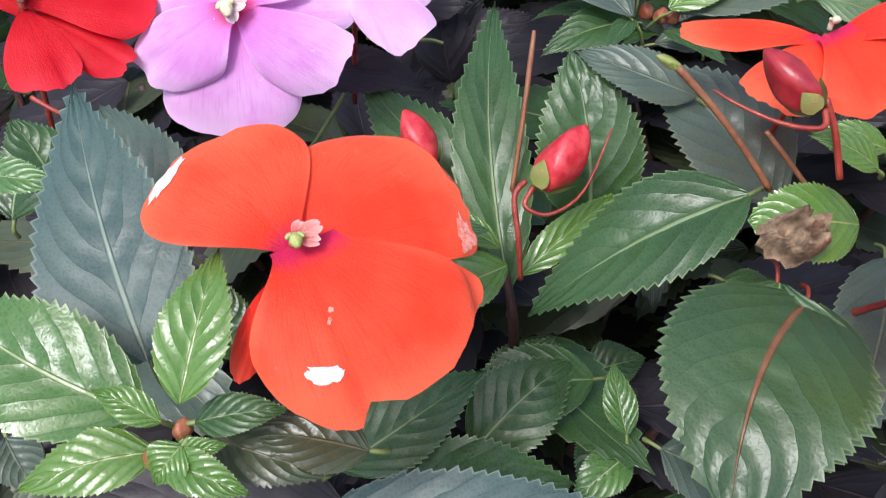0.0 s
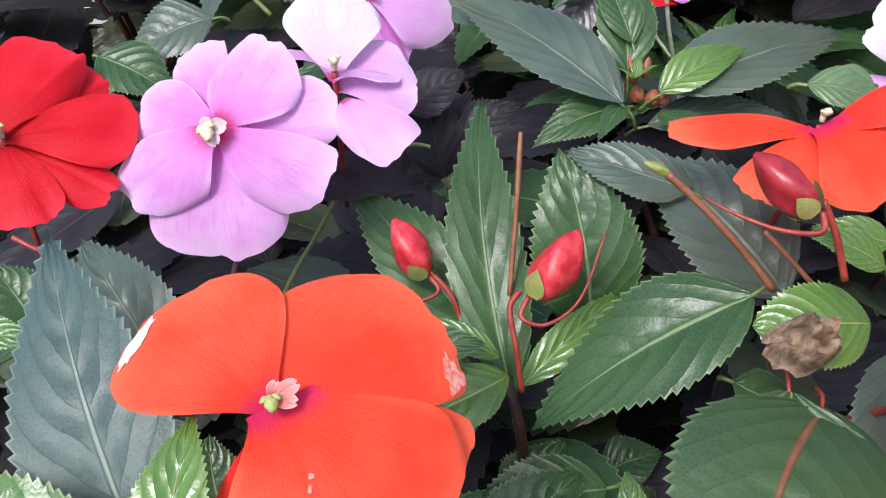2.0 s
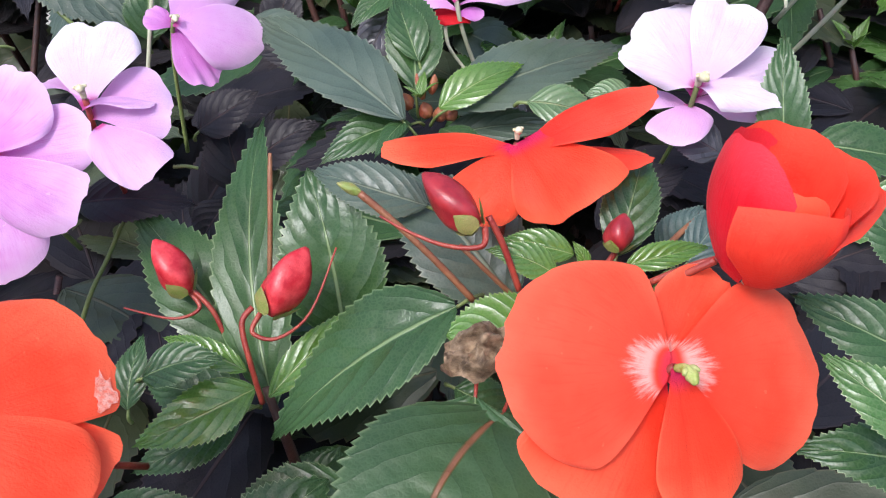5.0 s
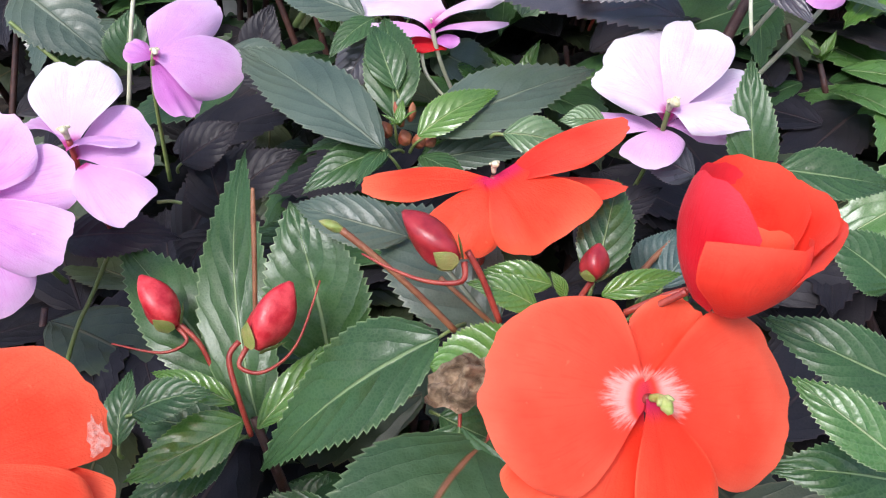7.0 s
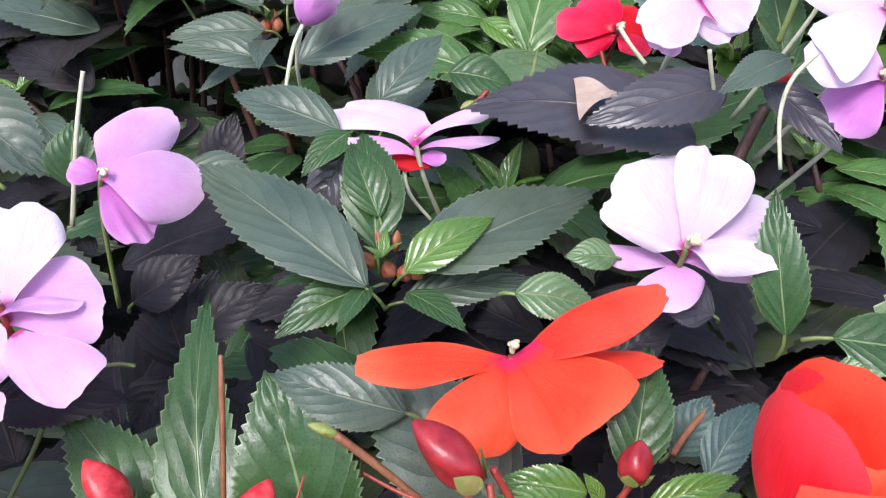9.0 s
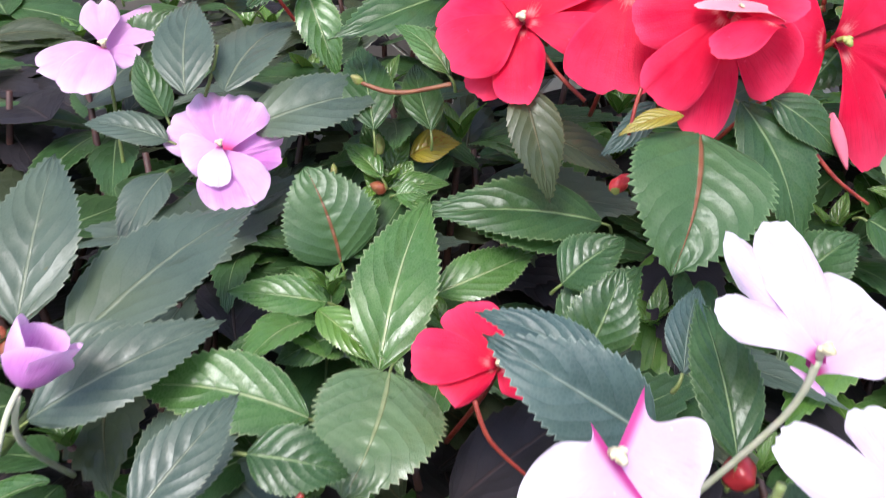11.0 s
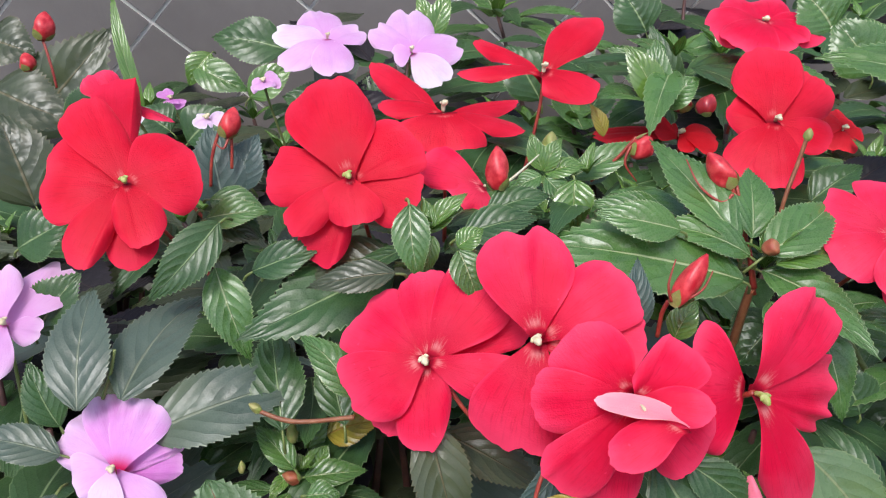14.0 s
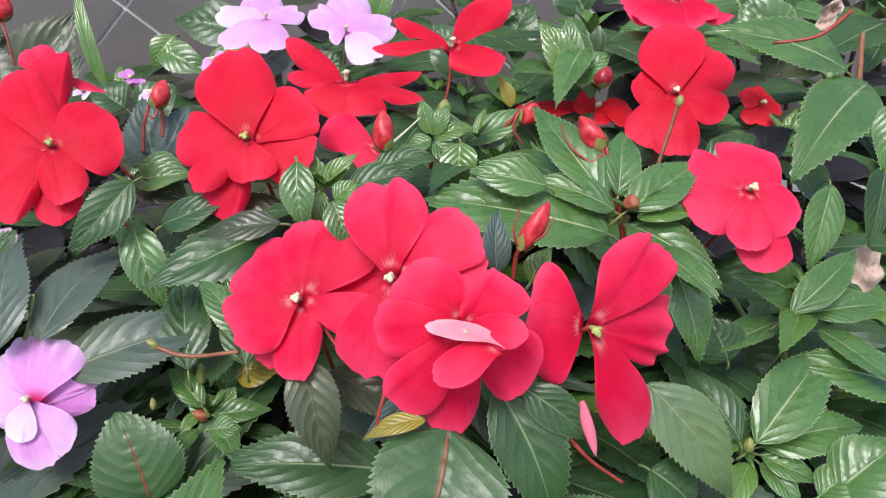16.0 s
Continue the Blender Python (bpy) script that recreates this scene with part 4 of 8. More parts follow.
petal(fl, (-0.0933, 0.2986, 0.4309), (-0.1223, 0.3238, 0.4493), (0.0180, 0.0135), (0.1656, -0.4490, 0.8780), "scarlet", corner=(0.90, 0.61))
petal(fl, (-0.0930, 0.2978, 0.4325), (-0.0686, 0.3268, 0.4427), (0.0055, 0.0169), (0.1656, -0.4490, 0.8780), "scarlet", corner=(0.82, 0.90), notch=0.0)
petal(fl, (-0.0927, 0.2970, 0.4341), (-0.0590, 0.2857, 0.4219), (0.0085, 0.0077), (0.1656, -0.4490, 0.8780), "scarlet", corner=(0.74, 0.83), notch=0.03, cup=-0.1)
petal(fl, (-0.0924, 0.2962, 0.4357), (-0.0767, 0.2737, 0.4212), (0.0137, 0.0087), (0.1656, -0.4490, 0.8780), "scarlet", corner=(0.76, 0.79), notch=0.0)
petal(fl, (-0.0921, 0.2954, 0.4373), (-0.0534, 0.3065, 0.4357), (0.0147, 0.0135), (0.1656, -0.4490, 0.8780), "scarlet", corner=(0.73, 0.87), notch=0.0, cup=-0.06)
petal(fl, (-0.0918, 0.2946, 0.4388), (-0.0742, 0.3275, 0.4523), (0.0073, 0.0242), (0.1656, -0.4490, 0.8780), "scarlet", corner=(0.55, 0.90), notch=0.03, cup=-0.06)
leaf(leafy_plant, (-0.0809, 0.2315, 0.4015), (-0.0757, 0.2545, 0.4156), 0.0217, (-0.0415, -0.5169, 0.8551), "mid", petiole="green")
leaf(leafy_plant, (-0.0663, 0.2353, 0.4083), (-0.0801, 0.2472, 0.4251), 0.0197, (0.2749, -0.4014, 0.8737), "mid", petiole="green")
leaf(leafy_plant, (-0.0606, 0.1665, 0.3877), (-0.0529, 0.1585, 0.3776), 0.0116, (0.2388, -0.2903, 0.9266), "grey", petiole="green")
leaf(leafy_plant, (0.0264, 0.1528, 0.4013), (0.0010, 0.1547, 0.4044), 0.0138, (0.0869, -0.3260, 0.9414), "olive", petiole="green")
leaf(leafy_plant, (-0.0092, 0.1468, 0.4107), (-0.0146, 0.1418, 0.4047), 0.0093, (0.1637, -0.3055, 0.9380), "bright", petiole="green")
rod("stem", [(-0.0800, 0.2610, 0.4238), (-0.0738, 0.2590, 0.4208), (-0.0686, 0.2592, 0.4173)], [0.0008, 0.0008, 0.0008], STEM["red"], leafy_plant)
bud(leafy_plant, (-0.0167, 0.1454, 0.4059), (-0.0139, 0.1485, 0.4097), 0.0047, BUD_BROWN, stalk_kind="red", sepals=2, label="small pinkish brown bud")
bud(leafy_plant, (-0.0118, 0.1513, 0.4068), (-0.0105, 0.1542, 0.4103), 0.0045, BUD_BROWN, stalk_kind="red", sepals=2, label="small pinkish brown bud")

# pink impatiens plant with dark stems in the bed
leaf(pink_plant, (-0.0135, 0.3268, 0.3967), (0.0326, 0.3221, 0.3940), 0.0204, (0.0000, -0.5026, 0.8645), "dusk", taper=1.2, petiole='green')
fl = flower(pink_plant, (-0.0267, 0.2946, 0.4372), (-0.1291, -0.8436, 0.5212), 0.085, "lobed", stalk="green", label="pink impatiens flower with a magenta throat")
petal(fl, (-0.0249, 0.3061, 0.4301), (-0.0373, 0.3212, 0.4515), (0.0122, 0.0097), (-0.1291, -0.8436, 0.5212), "pink", corner=(0.89, 0.78), notch=0.0, calm=0.5)
petal(fl, (-0.0251, 0.3046, 0.4310), (0.0121, 0.3018, 0.4358), (0.0096, 0.0131), (-0.1291, -0.8436, 0.5212), "pink", corner=(0.81, 0.74), notch=0.0, calm=0.5)
petal(fl, (-0.0254, 0.3031, 0.4320), (-0.0537, 0.3117, 0.4390), (0.0107, 0.0122), (-0.1291, -0.8436, 0.5212), "pink", corner=(0.62, 0.90), notch=0.0, calm=0.5)
petal(fl, (-0.0256, 0.3016, 0.4329), (-0.0311, 0.2800, 0.3966), (0.0248, 0.0222), (-0.1291, -0.8436, 0.5212), "pink", corner=(0.73, 0.60), notch=0.05, calm=0.5, cup=-0.03)
petal(fl, (-0.0258, 0.3000, 0.4339), (-0.0071, 0.3122, 0.4583), (0.0173, 0.0109), (-0.1291, -0.8436, 0.5212), "pink", corner=(0.57, 0.38), notch=0.05, calm=0.5, cup=-0.05)
petal(fl, (-0.0261, 0.2985, 0.4348), (0.0065, 0.2831, 0.4180), (0.0143, 0.0133), (-0.1291, -0.8436, 0.5212), "pink", corner=(0.59, 0.88), notch=0.0, calm=0.5, cup=-0.06)
petal(fl, (-0.0263, 0.2970, 0.4357), (-0.0593, 0.2898, 0.4160), (0.0120, 0.0153), (-0.1291, -0.8436, 0.5212), "pink", corner=(0.68, 0.41), notch=0.04, calm=0.5, claw=0.2, cup=-0.06)
fl = flower(pink_plant, (0.0123, 0.3068, 0.4494), (0.0874, -0.2510, 0.9640), 0.060, "cream", stalk="red", label="pale pink impatiens flower past its best")
petal(fl, (0.0114, 0.3093, 0.4398), (0.0367, 0.3143, 0.4398), (0.0113, 0.0178), (0.1000, -0.5001, 0.8602), "lilac", corner=(0.79, 0.63), notch=0.0)
petal(fl, (0.0131, 0.3071, 0.4371), (0.0269, 0.2900, 0.4234), (0.0077, 0.0151), (0.0499, -0.5993, 0.7990), "lilac", corner=(0.27, 0.80), notch=0.0, ruffle=0.02)
petal(fl, (0.0117, 0.3084, 0.4433), (0.0081, 0.3436, 0.4611), (0.0164, 0.0163), (0.0000, -0.4512, 0.8924), "white", corner=(0.56, 0.79), notch=0.06, calm=0.6)
petal(fl, (0.0119, 0.3079, 0.4450), (-0.0108, 0.3363, 0.4444), 0.0104, (0.1010, 0.1010, 0.9897), "lilac", notch=0.0, claw=0.4, cup=0.1)
petal(fl, (0.0108, 0.3061, 0.4443), (0.0320, 0.3123, 0.4415), 0.0109, (0.1010, 0.1010, 0.9897), "lilac", notch=0.0, claw=0.5, cup=0.1)
fl = flower(pink_plant, (0.0140, 0.4132, 0.4331), (0.4206, -0.5507, 0.7210), 0.060, "cream", stalk="green", label="pink impatiens flower with violet underside")
petal(fl, (0.0106, 0.4177, 0.4272), (0.0268, 0.4030, 0.4064), 0.0198, (0.4206, -0.5507, 0.7210), "violet", notch=0.0, ruffle=0.05)
petal(fl, (0.0113, 0.4167, 0.4285), (0.0012, 0.4184, 0.4357), 0.0136, (0.4206, -0.5507, 0.7210), "violet", notch=0.0, ruffle=0.05)
petal(fl, (0.0121, 0.4157, 0.4298), (0.0378, 0.4502, 0.4411), (0.0107, 0.0146), (0.4206, -0.5507, 0.7210), "lilac", corner=(0.65, 0.37), notch=0.0, calm=0.6)
petal(fl, (0.0128, 0.4147, 0.4311), (0.0492, 0.4237, 0.4167), (0.0172, 0.0151), (0.4206, -0.5507, 0.7210), "lilac", corner=(0.48, 0.69), notch=0.04, calm=0.6)
leaf(pink_plant, (-0.0587, 0.4706, 0.4503), (-0.0185, 0.4470, 0.4171), 0.0376, (0.2146, -0.5456, 0.8101), "grey", petiole="green")
leaf(pink_plant, (-0.0090, 0.4404, 0.4148), (-0.0039, 0.4567, 0.4392), 0.0211, (0.2344, -0.7372, 0.6337), "mid", petiole="green")
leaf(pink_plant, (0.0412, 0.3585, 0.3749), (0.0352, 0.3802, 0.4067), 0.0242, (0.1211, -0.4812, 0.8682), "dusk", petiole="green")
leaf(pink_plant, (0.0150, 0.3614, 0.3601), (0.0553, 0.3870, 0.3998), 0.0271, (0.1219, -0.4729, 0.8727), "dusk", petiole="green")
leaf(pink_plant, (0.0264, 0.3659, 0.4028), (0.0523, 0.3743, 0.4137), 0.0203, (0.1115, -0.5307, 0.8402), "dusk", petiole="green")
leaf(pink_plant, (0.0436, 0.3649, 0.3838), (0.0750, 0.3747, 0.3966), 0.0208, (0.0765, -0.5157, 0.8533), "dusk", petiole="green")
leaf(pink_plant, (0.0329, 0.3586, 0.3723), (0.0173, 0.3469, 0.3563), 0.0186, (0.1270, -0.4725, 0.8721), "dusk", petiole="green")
leaf(pink_plant, (-0.0377, 0.3585, 0.4482), (-0.0685, 0.3493, 0.4378), 0.0219, (0.1941, -0.5431, 0.8169), "grey", petiole="green")
leaf(pink_plant, (-0.0741, 0.3391, 0.4447), (-0.0475, 0.3297, 0.4304), 0.0210, (0.2139, -0.5214, 0.8261), "mid", petiole="green")
leaf(pink_plant, (0.0666, 0.5186, 0.3601), (0.0173, 0.5247, 0.3714), 0.0250, (0.0133, -0.5579, 0.8298), "dusk", petiole="green")
rod("stem", [(0.0019, 0.3268, 0.3886), (-0.0087, 0.3228, 0.3730), (-0.0196, 0.3192, 0.3579), (-0.0360, 0.3148, 0.3283)], [0.00088, 0.00088, 0.00096, 0.00112], STEM["green"], pink_plant)
rod("stem", [(0.0046, 0.4570, 0.4589), (0.0005, 0.4513, 0.4464), (-0.0035, 0.4441, 0.4318), (-0.0128, 0.4359, 0.3989)], [0.00096, 0.00096, 0.00104, 0.00112], STEM["pale"], pink_plant)
rod("stem", [(-0.0572, 0.4472, 0.4425), (-0.0452, 0.4426, 0.4292), (-0.0353, 0.4396, 0.4181)], [0.00104, 0.00104, 0.00112], STEM["green"], pink_plant)
rod("spur", [(0.0303, 0.3156, 0.4148), (0.0348, 0.3155, 0.4147), (0.0389, 0.3148, 0.4138)], [0.00072, 0.00064, 0.00064], STEM["green"], pink_plant)

# pale pink and white impatiens plant with grey-green whorled leaves
leaf(white_plant, (0.1101, 0.3518, 0.4061), (0.0481, 0.4258, 0.4251), 0.0321, (0.0000, -0.2496, 0.9684), "grey", taper=1.2, petiole='green')
leaf(white_plant, (0.1279, 0.3622, 0.4042), (0.2022, 0.3858, 0.4132), 0.0345, (-0.0337, -0.2604, 0.9649), "grey", taper=1.2, petiole='green')
leaf(white_plant, (0.1247, 0.3561, 0.4075), (0.1598, 0.3707, 0.4160), 0.0158, (0.0000, -0.5026, 0.8645), "bright", fold=0.3)
leaf(white_plant, (0.1155, 0.3718, 0.4090), (0.1156, 0.4173, 0.4355), 0.0231, (0.0000, -0.5026, 0.8645), "mid", fold=0.3, petiole='green')
leaf(white_plant, (0.1126, 0.3596, 0.4003), (0.0755, 0.3461, 0.3925), 0.0177, (0.0000, -0.5026, 0.8645), "mid", petiole='green')
leaf(white_plant, (0.2536, 0.4248, 0.4697), (0.2226, 0.4484, 0.4835), 0.0152, (0.0000, -0.5026, 0.8645), "blue", petiole='green')
leaf(white_plant, (0.2807, 0.4375, 0.4590), (0.2955, 0.4602, 0.4722), 0.0133, (0.0000, -0.5026, 0.8645), "blue", petiole='green')
leaf(white_plant, (0.2862, 0.4144, 0.4462), (0.2935, 0.4576, 0.4713), 0.0197, (0.0000, -0.5026, 0.8645), "mid", fold=0.3, petiole='green')
leaf(white_plant, (0.1246, 0.4454, 0.4361), (0.1562, 0.4726, 0.4519), 0.0196, (0.0000, -0.5026, 0.8645), "grey", petiole='green')
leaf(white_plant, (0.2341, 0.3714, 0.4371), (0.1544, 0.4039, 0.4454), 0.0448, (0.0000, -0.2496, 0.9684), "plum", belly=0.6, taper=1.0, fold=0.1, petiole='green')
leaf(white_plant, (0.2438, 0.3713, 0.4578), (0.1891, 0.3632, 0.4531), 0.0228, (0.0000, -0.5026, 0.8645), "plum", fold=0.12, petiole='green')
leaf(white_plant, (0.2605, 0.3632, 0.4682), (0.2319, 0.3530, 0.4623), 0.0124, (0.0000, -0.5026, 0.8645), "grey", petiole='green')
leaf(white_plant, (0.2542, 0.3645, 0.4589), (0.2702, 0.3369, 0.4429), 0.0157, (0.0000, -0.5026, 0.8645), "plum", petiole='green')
leaf(white_plant, (0.1064, 0.4251, 0.4338), (0.0638, 0.4460, 0.4460), 0.0216, (0.0000, -0.5026, 0.8645), "grey", taper=1.2, petiole='green')
leaf(white_plant, (0.1104, 0.4243, 0.4325), (0.0894, 0.4080, 0.4230), 0.0125, (0.0000, -0.5026, 0.8645), "mid", petiole='green')
leaf(white_plant, (0.1180, 0.3774, 0.4187), (0.1106, 0.4072, 0.4361), 0.0155, (0.0000, -0.5026, 0.8645), "mid", fold=0.3, petiole='green')
leaf(white_plant, (0.2702, 0.3803, 0.4556), (0.2955, 0.3874, 0.4598), 0.0117, (0.0000, -0.5026, 0.8645), "mid", petiole='green')
bud(white_plant, (0.1639, 0.4390, 0.4329), (0.1576, 0.4379, 0.4307), 0.0041, SEPAL, sepals=0, label="green seed pod with a red stalk", name="seed_pod")
rod("seed_stalk", [(0.1627, 0.4407, 0.4311), (0.1667, 0.4414, 0.4327), (0.1703, 0.4430, 0.4356)], [0.0011, 0.0012, 0.0010], STEM["red"], white_plant)
bud(white_plant, (0.2875, 0.4130, 0.4356), (0.2893, 0.4182, 0.4446), 0.0107, BUD_DARK, sepals=2, label="dark red bud among grey-green leaves")
fl = flower(white_plant, (0.2180, 0.3308, 0.4216), (0.0646, -0.4067, 0.9113), 0.075, "cream", stalk="green", label="white-pink impatiens flower with a magenta throat")
petal(fl, (0.2170, 0.3370, 0.4075), (0.1922, 0.3460, 0.4133), 0.0106, (0.0646, -0.4067, 0.9113), "lilac", notch=0.0)
petal(fl, (0.2171, 0.3363, 0.4092), (0.2085, 0.3205, 0.4027), (0.0123, 0.0101), (0.0646, -0.4067, 0.9113), "lilac", corner=(0.83, 0.20), notch=0.02, calm=0.6)
petal(fl, (0.2173, 0.3356, 0.4108), (0.2420, 0.3263, 0.4067), (0.0030, 0.0112), (0.0000, -0.4024, 0.9155), "lilac", corner=(0.52, 0.90), notch=0.0, calm=0.6)
petal(fl, (0.2174, 0.3348, 0.4124), (0.2601, 0.3512, 0.4167), (0.0055, 0.0119), (0.0646, -0.4067, 0.9113), "white", corner=(0.62, 0.90), notch=0.03, calm=0.6)
petal(fl, (0.2175, 0.3341, 0.4141), (0.2059, 0.3610, 0.4372), (0.0195, 0.0101), (0.0302, -0.6438, 0.7646), "white", corner=(0.81, 0.75), notch=0.0, calm=0.6)
petal(fl, (0.2176, 0.3334, 0.4157), (0.2362, 0.3574, 0.4415), (0.0164, 0.0121), (0.0000, -0.7317, 0.6816), "white", corner=(0.82, 0.79), notch=0.08, calm=0.6)
petal(fl, (0.2177, 0.3326, 0.4174), (0.1920, 0.3460, 0.4278), (0.0107, 0.0048), (0.0502, -0.5517, 0.8325), "white", corner=(0.90, 0.29), notch=0.0, calm=0.6)
petal(fl, (0.2178, 0.3319, 0.4190), (0.2495, 0.3241, 0.4161), (0.0092, 0.0070), (0.0000, -0.3522, 0.9359), "white", corner=(0.27, 0.90), notch=0.03, ruffle=0.03)
fl = flower(white_plant, (0.1356, 0.4054, 0.4353), (0.0000, -0.1005, 0.9949), 0.060, "none", stalk="pale", label="white-pink impatiens flower seen from its side")
petal(fl, (0.1410, 0.4054, 0.4218), (0.1255, 0.4108, 0.4259), 0.0087, (0.0000, -0.6000, 0.8000), "scarlet", notch=0.0)
petal(fl, (0.1356, 0.4064, 0.4254), (0.1473, 0.4064, 0.4254), 0.0069, (0.0000, -0.6000, 0.8000), "violet", notch=0.0)
petal(fl, (0.1356, 0.4062, 0.4272), (0.1093, 0.4181, 0.4331), 0.0110, (0.0503, -0.3518, 0.9347), "lilac", notch=0.0, ruffle=0.03)
petal(fl, (0.1356, 0.4060, 0.4290), (0.1693, 0.4102, 0.4298), 0.0069, (0.0000, -0.2000, 0.9798), "lilac", notch=0.0)
petal(fl, (0.1401, 0.4079, 0.4333), (0.1076, 0.4477, 0.4375), (0.0133, 0.0143), (-0.1203, -0.2005, 0.9723), "white", corner=(0.35, 0.84), notch=0.05, claw=0.5, calm=0.6)
petal(fl, (0.1356, 0.4056, 0.4325), (0.1756, 0.4210, 0.4419), 0.0096, (-0.1497, -0.1997, 0.9684), "white", notch=0.02, claw=0.3, calm=0.6)
fl = flower(white_plant, (0.2930, 0.3999, 0.4898), (-0.1294, -0.2986, 0.9456), 0.060, "cream", stalk="pale", label="white impatiens flower with magenta throat")
petal(fl, (0.2943, 0.4029, 0.4803), (0.2928, 0.4020, 0.4795), 0.0107, (0.0000, -0.7071, 0.7071), "lilac", notch=0.0, curl=-0.1)
petal(fl, (0.2941, 0.4023, 0.4820), (0.3226, 0.4082, 0.4878), (0.0090, 0.0231), (-0.1294, -0.2986, 0.9456), "white", corner=(0.43, 0.90), notch=0.03)
petal(fl, (0.2938, 0.4018, 0.4837), (0.2953, 0.4478, 0.4985), 0.0109, (-0.1294, -0.2986, 0.9456), "white", notch=0.0, claw=0.2)
petal(fl, (0.2936, 0.4013, 0.4854), (0.3076, 0.4461, 0.5015), 0.0171, (-0.1294, -0.2986, 0.9456), "white", notch=0.0, claw=0.25)
petal(fl, (0.2934, 0.4007, 0.4871), (0.2803, 0.4245, 0.4929), 0.0142, (-0.1294, -0.2986, 0.9456), "white", notch=0.0, claw=0.3)
leaf(white_plant, (0.1228, 0.3624, 0.3902), (0.1765, 0.3611, 0.3904), 0.0166, (-0.0157, -0.4777, 0.8784), "grey", petiole="green")
leaf(white_plant, (0.2590, 0.4574, 0.4556), (0.2734, 0.4670, 0.4794), 0.0210, (-0.2678, -0.8262, 0.4956), "mid", petiole="green")
leaf(white_plant, (0.2612, 0.4156, 0.4578), (0.2218, 0.4382, 0.4831), 0.0257, (-0.1163, -0.8232, 0.5557), "blue", petiole="green")
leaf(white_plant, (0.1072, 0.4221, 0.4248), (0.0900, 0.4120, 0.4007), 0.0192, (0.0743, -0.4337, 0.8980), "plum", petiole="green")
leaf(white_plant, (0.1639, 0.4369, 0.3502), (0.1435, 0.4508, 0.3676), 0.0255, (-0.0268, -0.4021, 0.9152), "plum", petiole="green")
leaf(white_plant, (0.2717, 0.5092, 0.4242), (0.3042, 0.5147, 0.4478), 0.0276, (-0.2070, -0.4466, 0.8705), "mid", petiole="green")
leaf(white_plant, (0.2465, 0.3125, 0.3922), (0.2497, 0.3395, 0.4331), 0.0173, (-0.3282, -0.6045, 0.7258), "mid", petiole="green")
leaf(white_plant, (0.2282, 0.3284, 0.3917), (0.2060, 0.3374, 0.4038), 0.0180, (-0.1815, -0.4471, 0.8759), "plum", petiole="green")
leaf(white_plant, (0.1559, 0.4593, 0.4394), (0.1849, 0.4521, 0.4304), 0.0201, (-0.0853, -0.5696, 0.8175), "mid", petiole="green")
leaf(white_plant, (0.1962, 0.3401, 0.4130), (0.1786, 0.3420, 0.4146), 0.0119, (-0.1348, -0.4813, 0.8661), "light", petiole="green")
scrap(white_plant, (0.1966, 0.4003, 0.4542), (0.1876, 0.3579, 0.4569), (0.2083, 0.3831, 0.4538), 0.002, DRY_PALE, "dry_piece", "pale dry triangular leaf scrap")
fl = flower(white_plant, (0.2342, 0.3821, 0.4889), (0.0000, -0.7220, 0.6919), 0.055, "cream", stalk="pale", label="drooping white impatiens flower seen from behind")
petal(fl, (0.2278, 0.3863, 0.4750), (0.2223, 0.3816, 0.4681), 0.0143, (0.1009, -0.8575, 0.5044), "lilac", notch=0.05, ruffle=0.05, claw=1.0)
petal(fl, (0.2376, 0.3847, 0.4839), (0.2470, 0.3760, 0.4722), (0.0085, 0.0113), (0.0000, -0.8000, 0.6000), "white", corner=(0.48, 0.87), notch=0.06, ruffle=0.03, claw=1.0, calm=1.0)
petal(fl, (0.2358, 0.3847, 0.4859), (0.2523, 0.3758, 0.4766), (0.0087, 0.0158), (0.0000, -0.7220, 0.6919), "white", corner=(0.20, 0.73), notch=0.05, ruffle=0.03, claw=1.0, calm=1.0)
petal(fl, (0.2349, 0.3836, 0.4865), (0.2128, 0.3769, 0.4796), (0.0083, 0.0132), (0.0000, -0.7220, 0.6919), "white", corner=(0.35, 0.47), notch=0.06, ruffle=0.03, claw=1.0, calm=1.0)
fl = flower(white_plant, (0.2849, 0.3531, 0.4871), (-0.1544, -0.3538, 0.9225), 0.068, "cream", stalk="pale", label="white impatiens flower")
petal(fl, (0.2859, 0.3553, 0.4812), (0.2892, 0.3798, 0.4912), (0.0071, 0.0053), (-0.1544, -0.3538, 0.9225), "white", corner=(0.84, 0.82), notch=0.02, calm=0.6)
petal(fl, (0.2856, 0.3547, 0.4829), (0.2677, 0.3776, 0.4887), (0.0079, 0.0073), (-0.1544, -0.3538, 0.9225), "white", corner=(0.90, 0.38), notch=0.0, calm=0.6)
petal(fl, (0.2853, 0.3540, 0.4846), (0.2600, 0.3524, 0.4807), (0.0042, 0.0203), (-0.1000, -0.5001, 0.8602), "white", corner=(0.58, 0.88), notch=0.02, calm=0.6)
fl = flower(white_plant, (0.2830, 0.3443, 0.4663), (-0.2556, -0.4490, 0.8562), 0.068, "cream", stalk="pale", label="white and violet impatiens flower")
petal(fl, (0.2836, 0.3453, 0.4644), (0.2669, 0.3436, 0.4510), 0.0220, (-0.2556, -0.4490, 0.8562), "violet")
petal(fl, (0.2831, 0.3445, 0.4660), (0.2603, 0.3522, 0.4803), 0.0264, (-0.2556, -0.4490, 0.8562), "white")
rod("style", [(0.2562, 0.3392, 0.4788), (0.2479, 0.3367, 0.4721), (0.2442, 0.3337, 0.4616), (0.2437, 0.3275, 0.4466)], [0.0008, 0.00076, 0.00072, 0.00064], STEM["pale"], white_plant)
